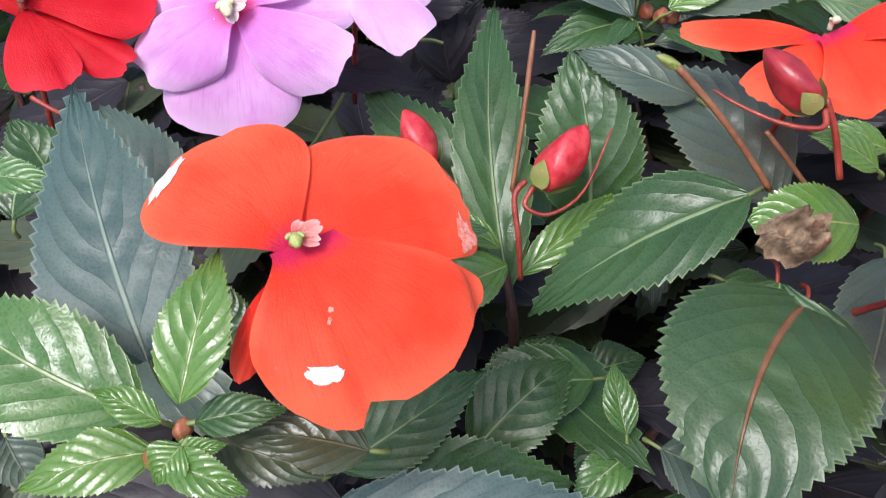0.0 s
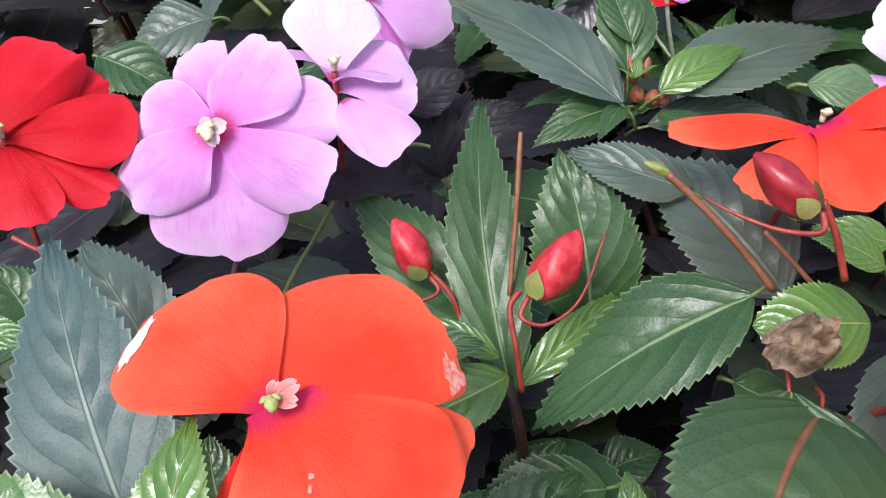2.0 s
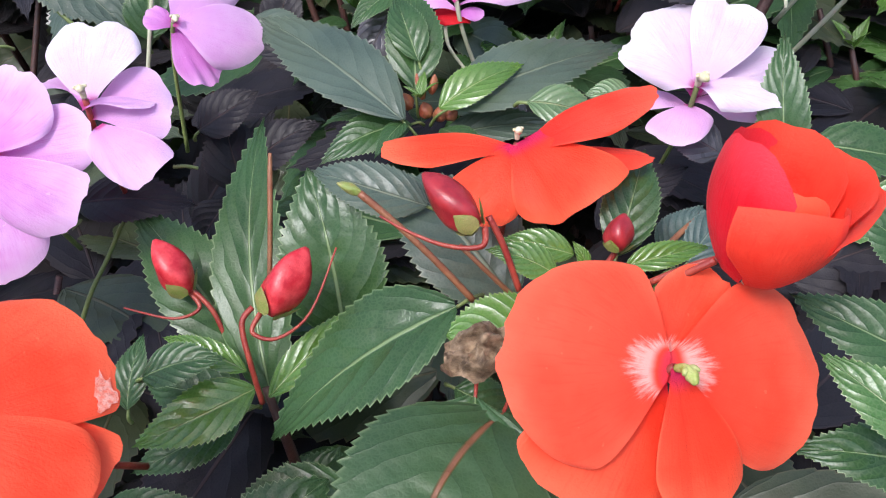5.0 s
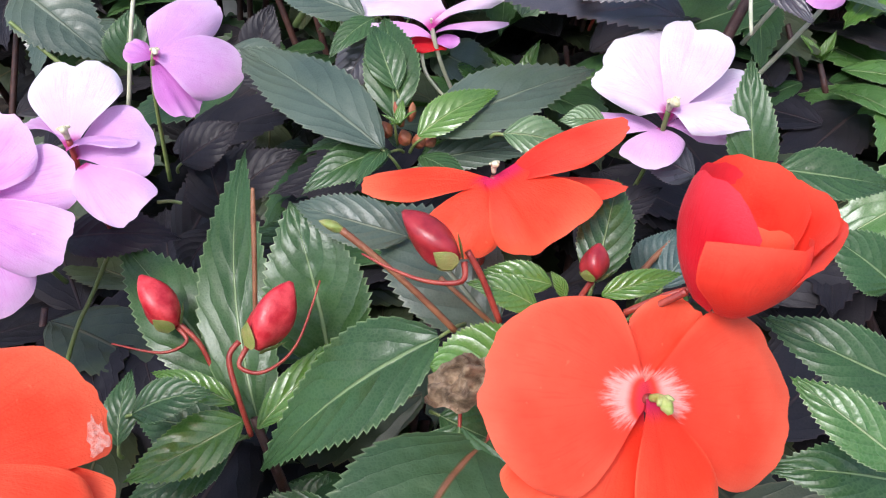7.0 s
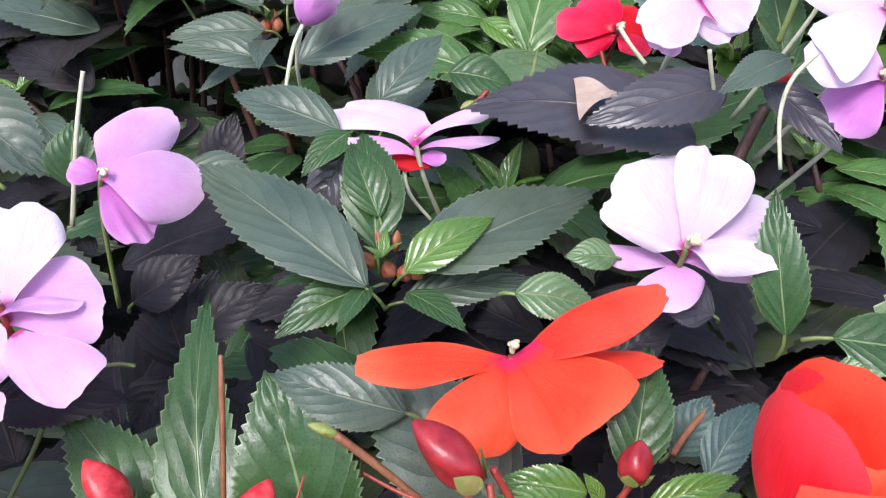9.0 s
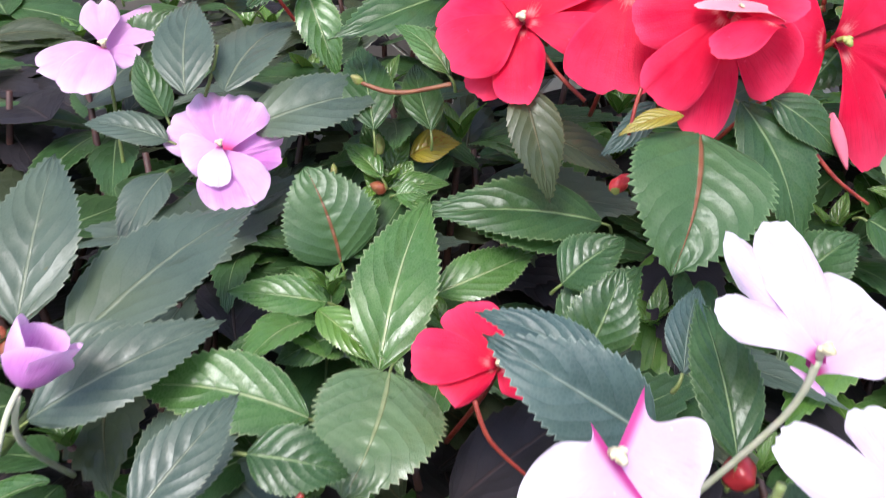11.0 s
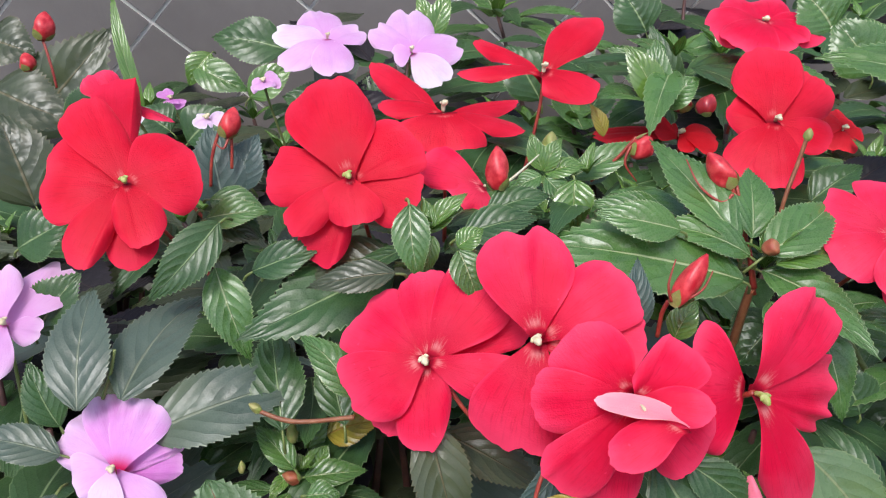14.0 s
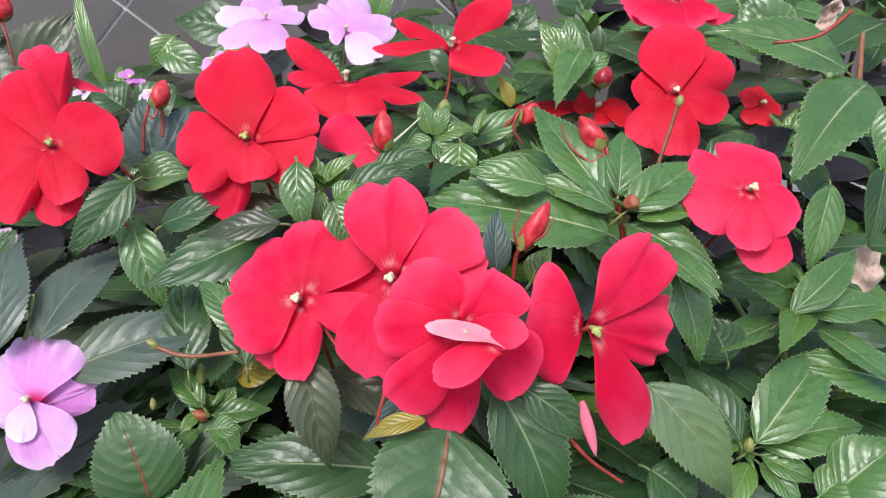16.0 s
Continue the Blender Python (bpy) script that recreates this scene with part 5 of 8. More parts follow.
rod("stalk", [(0.1293, 0.4143, 0.4226), (0.1259, 0.4116, 0.4128), (0.1226, 0.4091, 0.4013)], [0.00112, 0.00104, 0.00104], STEM["pale"], white_plant)
rod("spur", [(0.1304, 0.4116, 0.4243), (0.1308, 0.4039, 0.4130), (0.1383, 0.3986, 0.4020)], [0.00096, 0.0008, 0.00064], STEM["pale"], white_plant)
rod("stem", [(0.2663, 0.3854, 0.4403), (0.2602, 0.3821, 0.4317), (0.2506, 0.3753, 0.4181), (0.2463, 0.3691, 0.4096)], [0.0021, 0.0023, 0.0025, 0.0026], STEM["dark"], white_plant)
rod("stalk", [(0.2029, 0.3673, 0.4839), (0.2057, 0.3639, 0.4788), (0.2103, 0.3618, 0.4726)], [0.0008, 0.00072, 0.00072], STEM["pale"], white_plant)
rod("stalk", [(0.2333, 0.3654, 0.4733), (0.2347, 0.3656, 0.4661), (0.2372, 0.3673, 0.4577)], [0.0008, 0.00072, 0.00072], STEM["pale"], white_plant)
rod("stalk", [(0.2607, 0.3645, 0.4898), (0.2591, 0.3649, 0.4818), (0.2577, 0.3668, 0.4727)], [0.00104, 0.00104, 0.00112], STEM["green"], white_plant)
bud(white_plant, (0.1125, 0.3698, 0.4013), (0.1105, 0.3719, 0.4078), 0.0065, BUD_BROWN, stalk_kind="red", sepals=0, label="small red-brown bud")
bud(white_plant, (0.1184, 0.3717, 0.4043), (0.1165, 0.3759, 0.4141), 0.0048, BUD_BROWN, stalk_kind="red", sepals=0, label="small red-brown bud")
bud(white_plant, (0.1219, 0.3726, 0.4058), (0.1240, 0.3752, 0.4134), 0.0043, BUD_BROWN, stalk_kind="red", sepals=0, label="small red-brown bud")
bud(white_plant, (0.1242, 0.3662, 0.3965), (0.1256, 0.3680, 0.4028), 0.0074, BUD_BROWN, stalk_kind="red", sepals=0, label="small red-brown bud")
bud(white_plant, (0.1196, 0.3673, 0.3979), (0.1182, 0.3693, 0.4044), 0.0065, BUD_BROWN, stalk_kind="red", sepals=0, label="small red-brown bud")
bud(white_plant, (0.1079, 0.3690, 0.3999), (0.1067, 0.3712, 0.4068), 0.0061, BUD_BROWN, stalk_kind="red", sepals=0, label="small red-brown bud")
bud(white_plant, (0.1271, 0.3666, 0.3971), (0.1318, 0.3665, 0.4008), 0.0056, BUD_BROWN, stalk_kind="red", sepals=0, label="small red-brown bud")

# lilac impatiens plant with grey-green toothed leaves
leaf(lilac_plant, (0.0870, 0.5174, 0.4599), (0.0977, 0.5772, 0.4946), 0.0308, (0.0000, -0.5026, 0.8645), "grey", taper=1.2, petiole='green')
leaf(lilac_plant, (0.1025, 0.5150, 0.4506), (0.1668, 0.5736, 0.4657), 0.0388, (0.0000, -0.2496, 0.9684), "grey", belly=0.6, taper=1.2, petiole='green')
leaf(lilac_plant, (0.0750, 0.5242, 0.4591), (0.0428, 0.5508, 0.4745), 0.0196, (0.0000, -0.5026, 0.8645), "grey", petiole='green')
leaf(lilac_plant, (0.0751, 0.5106, 0.4512), (0.0292, 0.5120, 0.4520), 0.0202, (0.0000, -0.5026, 0.8645), "grey", taper=1.2, petiole='green')
leaf(lilac_plant, (0.0798, 0.4877, 0.4417), (0.0302, 0.5014, 0.4497), 0.0171, (0.0000, -0.5026, 0.8645), "grey", petiole='green')
leaf(lilac_plant, (0.0897, 0.4930, 0.4396), (0.1523, 0.5141, 0.4519), 0.0267, (0.0000, -0.5026, 0.8645), "grey", petiole='green')
leaf(lilac_plant, (0.0948, 0.5096, 0.4518), (0.1299, 0.5148, 0.4549), 0.0138, (0.0000, -0.5026, 0.8645), "grey", petiole='green')
leaf(lilac_plant, (0.1428, 0.6251, 0.4971), (0.1499, 0.6746, 0.5259), 0.0254, (0.0000, -0.5026, 0.8645), "grey", taper=1.25)
leaf(lilac_plant, (0.1588, 0.6300, 0.4955), (0.1955, 0.6835, 0.5093), 0.0292, (0.0000, -0.2496, 0.9684), "grey", taper=1.25)
leaf(lilac_plant, (0.1651, 0.6275, 0.4779), (0.2358, 0.6394, 0.4848), 0.0317, (0.0000, -0.5026, 0.8645), "grey", taper=1.2, petiole='green')
leaf(lilac_plant, (0.1325, 0.6234, 0.4786), (0.0974, 0.6358, 0.4858), 0.0167, (0.0000, -0.5026, 0.8645), "grey", petiole='green')
leaf(lilac_plant, (0.1298, 0.6124, 0.4681), (0.1112, 0.5804, 0.4495), 0.0182, (0.0000, -0.5026, 0.8645), "grey", taper=1.2, petiole='green')
fl = flower(lilac_plant, (0.1544, 0.6065, 0.4809), (-0.0499, -0.6384, 0.7681), 0.050, "cream", stalk="red", label="ruffled lilac impatiens flower")
petal(fl, (0.1552, 0.6175, 0.4677), (0.1790, 0.6151, 0.4672), (0.0053, 0.0077), (-0.0499, -0.6384, 0.7681), "violet", corner=(0.44, 0.90), ruffle=0.015, notch=0.0)
petal(fl, (0.1551, 0.6164, 0.4690), (0.1813, 0.6219, 0.4754), (0.0030, 0.0203), (-0.0499, -0.6384, 0.7681), "pink", corner=(0.48, 0.81), ruffle=0.04, notch=0.05)
petal(fl, (0.1550, 0.6152, 0.4704), (0.1296, 0.6286, 0.4799), (0.0159, 0.0064), (-0.0499, -0.6384, 0.7681), "lilac", corner=(0.90, 0.59), ruffle=0.04, notch=0.0)
petal(fl, (0.1549, 0.6141, 0.4718), (0.1503, 0.6400, 0.4931), (0.0080, 0.0103), (-0.0499, -0.6384, 0.7681), "pink", corner=(0.77, 0.83), ruffle=0.04, notch=0.0)
petal(fl, (0.1549, 0.6129, 0.4732), (0.1657, 0.6352, 0.4924), (0.0145, 0.0104), (-0.0499, -0.6384, 0.7681), "pink", corner=(0.68, 0.77), ruffle=0.045, notch=0.05)
petal(fl, (0.1548, 0.6118, 0.4746), (0.1594, 0.5888, 0.4558), (0.0146, 0.0094), (-0.0499, -0.6384, 0.7681), "pink", corner=(0.42, 0.70), ruffle=0.04, notch=0.03)
petal(fl, (0.1547, 0.6106, 0.4759), (0.1661, 0.5904, 0.4599), (0.0030, 0.0115), (-0.0499, -0.6384, 0.7681), "lilac", corner=(0.26, 0.62), ruffle=0.015, notch=0.0)
petal(fl, (0.1546, 0.6095, 0.4773), (0.1390, 0.6064, 0.4738), (0.0138, 0.0089), (-0.0499, -0.6384, 0.7681), "lilac", corner=(0.77, 0.54), ruffle=0.02, notch=0.0)
petal(fl, (0.1545, 0.6083, 0.4787), (0.1511, 0.5945, 0.4670), (0.0089, 0.0055), (-0.0499, -0.6384, 0.7681), "white", corner=(0.55, 0.70), ruffle=0.015, notch=0.0)
leaf(lilac_plant, (0.1251, 0.4675, 0.4141), (0.1548, 0.5143, 0.4273), 0.0306, (-0.0600, -0.2362, 0.9699), "grey", petiole="green")
leaf(lilac_plant, (0.0510, 0.4424, 0.4088), (0.0629, 0.4545, 0.4344), 0.0203, (0.1449, -0.4625, 0.8747), "dusk", petiole="green")
leaf(lilac_plant, (0.0379, 0.4390, 0.4187), (0.0730, 0.4253, 0.4067), 0.0214, (0.1493, -0.4377, 0.8866), "grey", petiole="green")
leaf(lilac_plant, (0.1327, 0.6327, 0.4858), (0.1237, 0.6478, 0.5105), 0.0152, (0.1197, -0.5432, 0.8310), "mid", petiole="green")
leaf(lilac_plant, (0.1126, 0.7092, 0.4885), (0.1375, 0.7162, 0.5140), 0.0266, (0.1078, -0.5763, 0.8101), "mid", petiole="green")
leaf(lilac_plant, (0.1059, 0.7390, 0.5204), (0.1343, 0.7385, 0.5332), 0.0273, (0.1134, -0.6060, 0.7873), "mid", petiole="green")
fl = flower(lilac_plant, (0.0115, 0.6366, 0.4577), (-0.0408, -0.3994, 0.9159), 0.068, "cream", stalk="green", label="lilac impatiens flower")
petal(fl, (0.0118, 0.6393, 0.4515), (0.0309, 0.6482, 0.4562), 0.0231, (-0.0408, -0.3994, 0.9159), "lilac")
petal(fl, (0.0117, 0.6386, 0.4532), (0.0460, 0.6260, 0.4502), 0.0145, (-0.0408, -0.3994, 0.9159), "lilac", notch=0.02)
petal(fl, (0.0116, 0.6379, 0.4548), (-0.0007, 0.6721, 0.4711), 0.0405, (-0.0408, -0.3994, 0.9159), "lilac")
petal(fl, (0.0116, 0.6372, 0.4565), (-0.0135, 0.6523, 0.4649), 0.0318, (-0.0408, -0.3994, 0.9159), "lilac")
petal(fl, (0.0115, 0.6364, 0.4581), (0.0153, 0.6172, 0.4538), 0.0347, (-0.0408, -0.3994, 0.9159), "lilac")
fl = flower(lilac_plant, (0.1033, 0.6956, 0.5038), (0.0187, -0.4417, 0.8970), 0.068, "cream", stalk="green", label="lilac impatiens flower")
petal(fl, (0.1032, 0.6985, 0.4978), (0.1277, 0.7308, 0.5131), 0.0304, (0.0187, -0.4417, 0.8970), "lilac")
petal(fl, (0.1032, 0.6977, 0.4994), (0.1190, 0.6935, 0.4979), 0.0166, (0.0187, -0.4417, 0.8970), "lilac")
petal(fl, (0.1032, 0.6969, 0.5010), (0.0714, 0.6888, 0.4996), 0.0248, (0.0187, -0.4417, 0.8970), "lilac")
petal(fl, (0.1033, 0.6961, 0.5026), (0.0906, 0.6664, 0.4912), 0.0276, (0.0187, -0.4417, 0.8970), "lilac")
petal(fl, (0.1033, 0.6953, 0.5042), (0.1008, 0.7223, 0.5215), 0.0193, (0.0187, -0.4417, 0.8970), "lilac")
fl = flower(lilac_plant, (0.0954, 0.4809, 0.4606), (0.4974, 0.3025, 0.8131), 0.06, "none", stalk="pale", label="opening lilac bud on a pale stalk")
cup_petal(fl, (0.0954, 0.4809, 0.4606), (0.4974, 0.3025, 0.8131), (-0.1695, -0.8583, 0.4844), 0.0081, 0.0180, 180, 190, "pink", 0.3, 0.0)
cup_petal(fl, (0.0954, 0.4809, 0.4606), (0.4974, 0.3025, 0.8131), (-0.1695, -0.8583, 0.4844), 0.0090, 0.0172, 95, 150, "pink", 0.35, 0.003)
cup_petal(fl, (0.0954, 0.4809, 0.4606), (0.4974, 0.3025, 0.8131), (-0.1695, -0.8583, 0.4844), 0.0085, 0.0200, -70, 160, "lilac", 0.4, 0.0)
cup_petal(fl, (0.0954, 0.4809, 0.4606), (0.4974, 0.3025, 0.8131), (-0.1695, -0.8583, 0.4844), 0.0094, 0.0160, 40, 130, "pink", 0.4, 0.002)
rod("stalk", [(0.0952, 0.4809, 0.4606), (0.0900, 0.4765, 0.4530), (0.0850, 0.4690, 0.4400), (0.0812, 0.4631, 0.4241)], [0.00104, 0.00096, 0.00096, 0.00096], STEM["pale"], lilac_plant)
bud(lilac_plant, (0.0688, 0.5233, 0.4460), (0.0686, 0.5253, 0.4536), 0.0065, BUD_BROWN, stalk_kind="red", sepals=0, label="small red-brown bud")
bud(lilac_plant, (0.0740, 0.5217, 0.4449), (0.0742, 0.5232, 0.4519), 0.0074, BUD_BROWN, stalk_kind="red", sepals=0, label="small red-brown bud")
bud(lilac_plant, (0.0795, 0.5210, 0.4457), (0.0814, 0.5223, 0.4528), 0.0061, BUD_BROWN, stalk_kind="red", sepals=0, label="small red-brown bud")
bud(lilac_plant, (0.0765, 0.5293, 0.4593), (0.0772, 0.5319, 0.4683), 0.0048, BUD_BROWN, stalk_kind="red", sepals=0, label="small red-brown bud")
bud(lilac_plant, (0.0778, 0.5230, 0.4486), (0.0797, 0.5245, 0.4561), 0.0061, BUD_BROWN, stalk_kind="red", sepals=0, label="small red-brown bud")
rod("stalk", [(0.1586, 0.6423, 0.5124), (0.1552, 0.6405, 0.5027), (0.1497, 0.6403, 0.4908)], [0.00072, 0.0008, 0.00088], STEM["green"], lilac_plant)
rod("stem", [(0.1069, 0.5102, 0.4471), (0.0965, 0.5160, 0.4372), (0.0820, 0.5271, 0.4208), (0.0584, 0.5435, 0.3902)], [0.00128, 0.00144, 0.00176, 0.00208], STEM["green"], lilac_plant)

# low impatiens plant with fresh green leaves and small red flower
leaf(small_plant, (0.1749, 0.4909, 0.4232), (0.1160, 0.5099, 0.4342), 0.0277, (0.0000, -0.5026, 0.8645), "fresh", taper=1.2, petiole='green')
leaf(small_plant, (0.2048, 0.5032, 0.4270), (0.1822, 0.4641, 0.4100), 0.0435, (0.0000, -0.3987, 0.9171), "light", belly=0.5, taper=0.85, fold=0.08, arch=0.05, petiole='green')
leaf(small_plant, (0.2023, 0.5123, 0.4227), (0.2358, 0.5738, 0.4585), 0.0310, (0.0000, -0.5026, 0.8645), "fresh", fold=0.3, petiole='green')
leaf(small_plant, (0.1981, 0.5875, 0.4274), (0.1882, 0.6082, 0.4652), 0.0398, (0.0000, -0.8779, 0.4789), "redrib", belly=0.5, taper=0.85, fold=0.08, petiole='green')
leaf(small_plant, (0.1883, 0.5508, 0.4306), (0.1501, 0.5607, 0.4364), 0.0175, (0.0000, -0.5026, 0.8645), "fresh", petiole='green')
leaf(small_plant, (0.1840, 0.5408, 0.4340), (0.2032, 0.5170, 0.4202), 0.0147, (0.0000, -0.5026, 0.8645), "bright", fold=0.3)
leaf(small_plant, (0.2982, 0.5586, 0.4371), (0.2347, 0.5831, 0.4513), 0.0306, (0.0000, -0.5026, 0.8645), "mid", petiole='green')
leaf(small_plant, (0.2334, 0.5545, 0.4246), (0.2804, 0.5662, 0.4315), 0.0215, (0.0000, -0.5026, 0.8645), "fresh", petiole='green')
leaf(small_plant, (0.2235, 0.6240, 0.4485), (0.2084, 0.6445, 0.4604), 0.0123, (0.0000, -0.5026, 0.8645), "fresh", fold=0.35, petiole='green')
leaf(small_plant, (0.2275, 0.6242, 0.4429), (0.2557, 0.6220, 0.4417), 0.0125, (0.0000, -0.5026, 0.8645), "fresh", fold=0.35, petiole='green')
leaf(small_plant, (0.2212, 0.6284, 0.4423), (0.2107, 0.6192, 0.4369), 0.0066, (0.0000, -0.5026, 0.8645), "bright", fold=0.35)
bud(small_plant, (0.2247, 0.6312, 0.4572), (0.2248, 0.6360, 0.4659), 0.0059, SEPAL, sepals=0, label="pale green bud")
bud(small_plant, (0.2250, 0.6235, 0.4419), (0.2180, 0.6260, 0.4452), 0.0068, BUD_BROWN, sepals=2, label="pinkish bud")
bud(small_plant, (0.2014, 0.6213, 0.4537), (0.2018, 0.6241, 0.4586), 0.0035, SEPAL, sepals=0, label="small pale bud")
fl = flower(small_plant, (0.2369, 0.4744, 0.4456), (0.0000, -0.6000, 0.8000), 0.060, "cream", stalk="red", label="small red impatiens flower")
petal(fl, (0.2369, 0.4804, 0.4376), (0.2516, 0.4932, 0.4473), (0.0105, 0.0100), (0.0000, -0.6000, 0.8000), "scarlet", corner=(0.47, 0.90), notch=0.0)
petal(fl, (0.2369, 0.4793, 0.4390), (0.2324, 0.4997, 0.4543), (0.0104, 0.0106), (0.0000, -0.6000, 0.8000), "red", corner=(0.70, 0.83), notch=0.0)
petal(fl, (0.2369, 0.4782, 0.4405), (0.2512, 0.4699, 0.4342), (0.0067, 0.0050), (0.0000, -0.6000, 0.8000), "red", corner=(0.29, 0.78), notch=0.0)
petal(fl, (0.2369, 0.4771, 0.4419), (0.2203, 0.4690, 0.4358), (0.0099, 0.0030), (0.0000, -0.6000, 0.8000), "red", corner=(0.90, 0.43), notch=0.0)
petal(fl, (0.2369, 0.4760, 0.4434), (0.2094, 0.4815, 0.4475), (0.0117, 0.0079), (0.0000, -0.6000, 0.8000), "red", corner=(0.82, 0.72), notch=0.0)
leaf(small_plant, (0.1886, 0.5500, 0.4141), (0.1646, 0.5340, 0.4303), 0.0314, (0.5838, -0.0585, 0.8098), "fresh", petiole="green")
leaf(small_plant, (0.2403, 0.6402, 0.4510), (0.2653, 0.6364, 0.4557), 0.0186, (-0.0895, -0.4976, 0.8628), "yellow")
leaf(small_plant, (0.2267, 0.6519, 0.4358), (0.2225, 0.6670, 0.4629), 0.0181, (-0.0425, -0.5094, 0.8595), "fresh", petiole="green")
leaf(small_plant, (0.2545, 0.6591, 0.4454), (0.2488, 0.6784, 0.4797), 0.0246, (-0.0840, -0.5241, 0.8475), "mid", petiole="green")
leaf(small_plant, (0.2310, 0.6460, 0.4398), (0.2427, 0.6518, 0.4566), 0.0119, (-0.0622, -0.5011, 0.8631), "bright", petiole="green")
leaf(small_plant, (0.1900, 0.5369, 0.4238), (0.1649, 0.5377, 0.4147), 0.0174, (-0.0173, -0.4729, 0.8810), "mid", petiole="green")
leaf(small_plant, (0.2276, 0.6278, 0.4393), (0.2159, 0.6358, 0.4491), 0.0134, (-0.0784, -0.5450, 0.8348), "bright", petiole="green")
leaf(small_plant, (0.2306, 0.6287, 0.4415), (0.2400, 0.6322, 0.4519), 0.0121, (-0.0980, -0.5444, 0.8331), "bright", petiole="green")
leaf(small_plant, (0.2269, 0.6080, 0.4465), (0.2417, 0.6044, 0.4462), 0.0115, (-0.1011, -0.5335, 0.8397), "fresh", petiole="green")
rod("spur", [(0.2266, 0.4675, 0.4377), (0.2297, 0.4608, 0.4264), (0.2406, 0.4557, 0.4131)], [0.00088, 0.0008, 0.00064], STEM["red"], small_plant)

# red impatiens plant in full bloom with red stems
leaf(red_plant, (0.2014, 0.6763, 0.5261), (0.2112, 0.6552, 0.4875), 0.0198, (0.0000, -0.8779, 0.4789), "fresh", fold=0.3, petiole='green')
leaf(red_plant, (0.2787, 0.6567, 0.5250), (0.2060, 0.6341, 0.5119), 0.0340, (0.0000, -0.5026, 0.8645), "mid", taper=1.25, petiole='green')
leaf(red_plant, (0.2737, 0.5692, 0.5046), (0.2787, 0.5465, 0.4630), 0.0210, (0.0000, -0.8779, 0.4789), "olive", petiole='green')
leaf(red_plant, (0.2855, 0.5995, 0.4742), (0.3212, 0.5713, 0.4578), 0.0213, (0.0000, -0.5026, 0.8645), "olive", petiole='green')
leaf(red_plant, (0.3060, 0.5592, 0.4448), (0.2334, 0.5725, 0.4525), 0.0306, (0.0000, -0.5026, 0.8645), "mid", taper=1.2, petiole='green')
leaf(red_plant, (0.3222, 0.5159, 0.4976), (0.2992, 0.4837, 0.4621), 0.0478, (-0.1005, -0.7035, 0.7035), "redrib", belly=0.55, taper=0.95, fold=0.2)
leaf(red_plant, (0.3448, 0.5292, 0.5028), (0.3589, 0.5009, 0.4508), 0.0268, (0.0000, -0.8779, 0.4789), "mid", fold=0.25, petiole='green')
leaf(red_plant, (0.3152, 0.5387, 0.5026), (0.2909, 0.5304, 0.4875), 0.0107, (0.0000, -0.8779, 0.4789), "blue", petiole='green')
leaf(red_plant, (0.2209, 0.6194, 0.4743), (0.2219, 0.6647, 0.5006), 0.0230, (0.0000, -0.5026, 0.8645), "mid", petiole='green')
leaf(red_plant, (0.2472, 0.6204, 0.4707), (0.2477, 0.6560, 0.4914), 0.0181, (0.0000, -0.5026, 0.8645), "mid", petiole='green')
leaf(red_plant, (0.2503, 0.5927, 0.5044), (0.2332, 0.6190, 0.5197), 0.0154, (0.0000, -0.5026, 0.8645), "fresh", petiole='green')
leaf(red_plant, (0.4137, 0.5417, 0.4818), (0.4439, 0.5154, 0.4337), 0.0276, (0.0000, -0.8779, 0.4789), "light", fold=0.2, petiole='green')
leaf(red_plant, (0.3534, 0.5238, 0.5051), (0.3778, 0.5118, 0.4832), 0.0154, (0.0000, -0.8779, 0.4789), "mid", petiole='green')
leaf(red_plant, (0.2933, 0.6347, 0.5478), (0.2874, 0.6270, 0.5336), 0.0076, (0.0000, -0.8779, 0.4789), "bright")
leaf(red_plant, (0.2062, 0.6753, 0.5487), (0.1722, 0.6608, 0.5222), 0.0196, (0.0000, -0.8779, 0.4789), "mid", petiole='green')
bud(red_plant, (0.3039, 0.5464, 0.4647), (0.3114, 0.5473, 0.4708), 0.0072, BUD_RED, sepals=2, label="red bud under the leaves")
fl = flower(red_plant, (0.2749, 0.5743, 0.5297), (-0.3468, -0.6515, 0.6748), 0.060, "cream", stalk="red", label="bright red impatiens flower with a cream column")
petal(fl, (0.2803, 0.5843, 0.5193), (0.3159, 0.5799, 0.5334), (0.0067, 0.0146), (-0.3468, -0.6515, 0.6748), "red", corner=(0.81, 0.90), notch=0.0, calm=0.5)
petal(fl, (0.2797, 0.5832, 0.5205), (0.2566, 0.5747, 0.5005), (0.0095, 0.0080), (-0.3468, -0.6515, 0.6748), "red", corner=(0.90, 0.73), notch=0.0, calm=0.5)
petal(fl, (0.2790, 0.5820, 0.5217), (0.2581, 0.6079, 0.5360), (0.0133, 0.0182), (-0.3468, -0.6515, 0.6748), "red", corner=(0.80, 0.90), notch=0.03, calm=0.5)
petal(fl, (0.2784, 0.5808, 0.5229), (0.2818, 0.6054, 0.5485), (0.0109, 0.0110), (-0.3468, -0.6515, 0.6748), "red", corner=(0.90, 0.84), notch=0.0, calm=0.5)
petal(fl, (0.2778, 0.5796, 0.5242), (0.3042, 0.5971, 0.5546), (0.0189, 0.0113), (-0.3468, -0.6515, 0.6748), "red", corner=(0.60, 0.75), notch=0.03, calm=0.5, cup=-0.03)
petal(fl, (0.2772, 0.5785, 0.5254), (0.2703, 0.5571, 0.5012), (0.0121, 0.0085), (-0.3468, -0.6515, 0.6748), "red", corner=(0.68, 0.37), notch=0.03, calm=0.5)
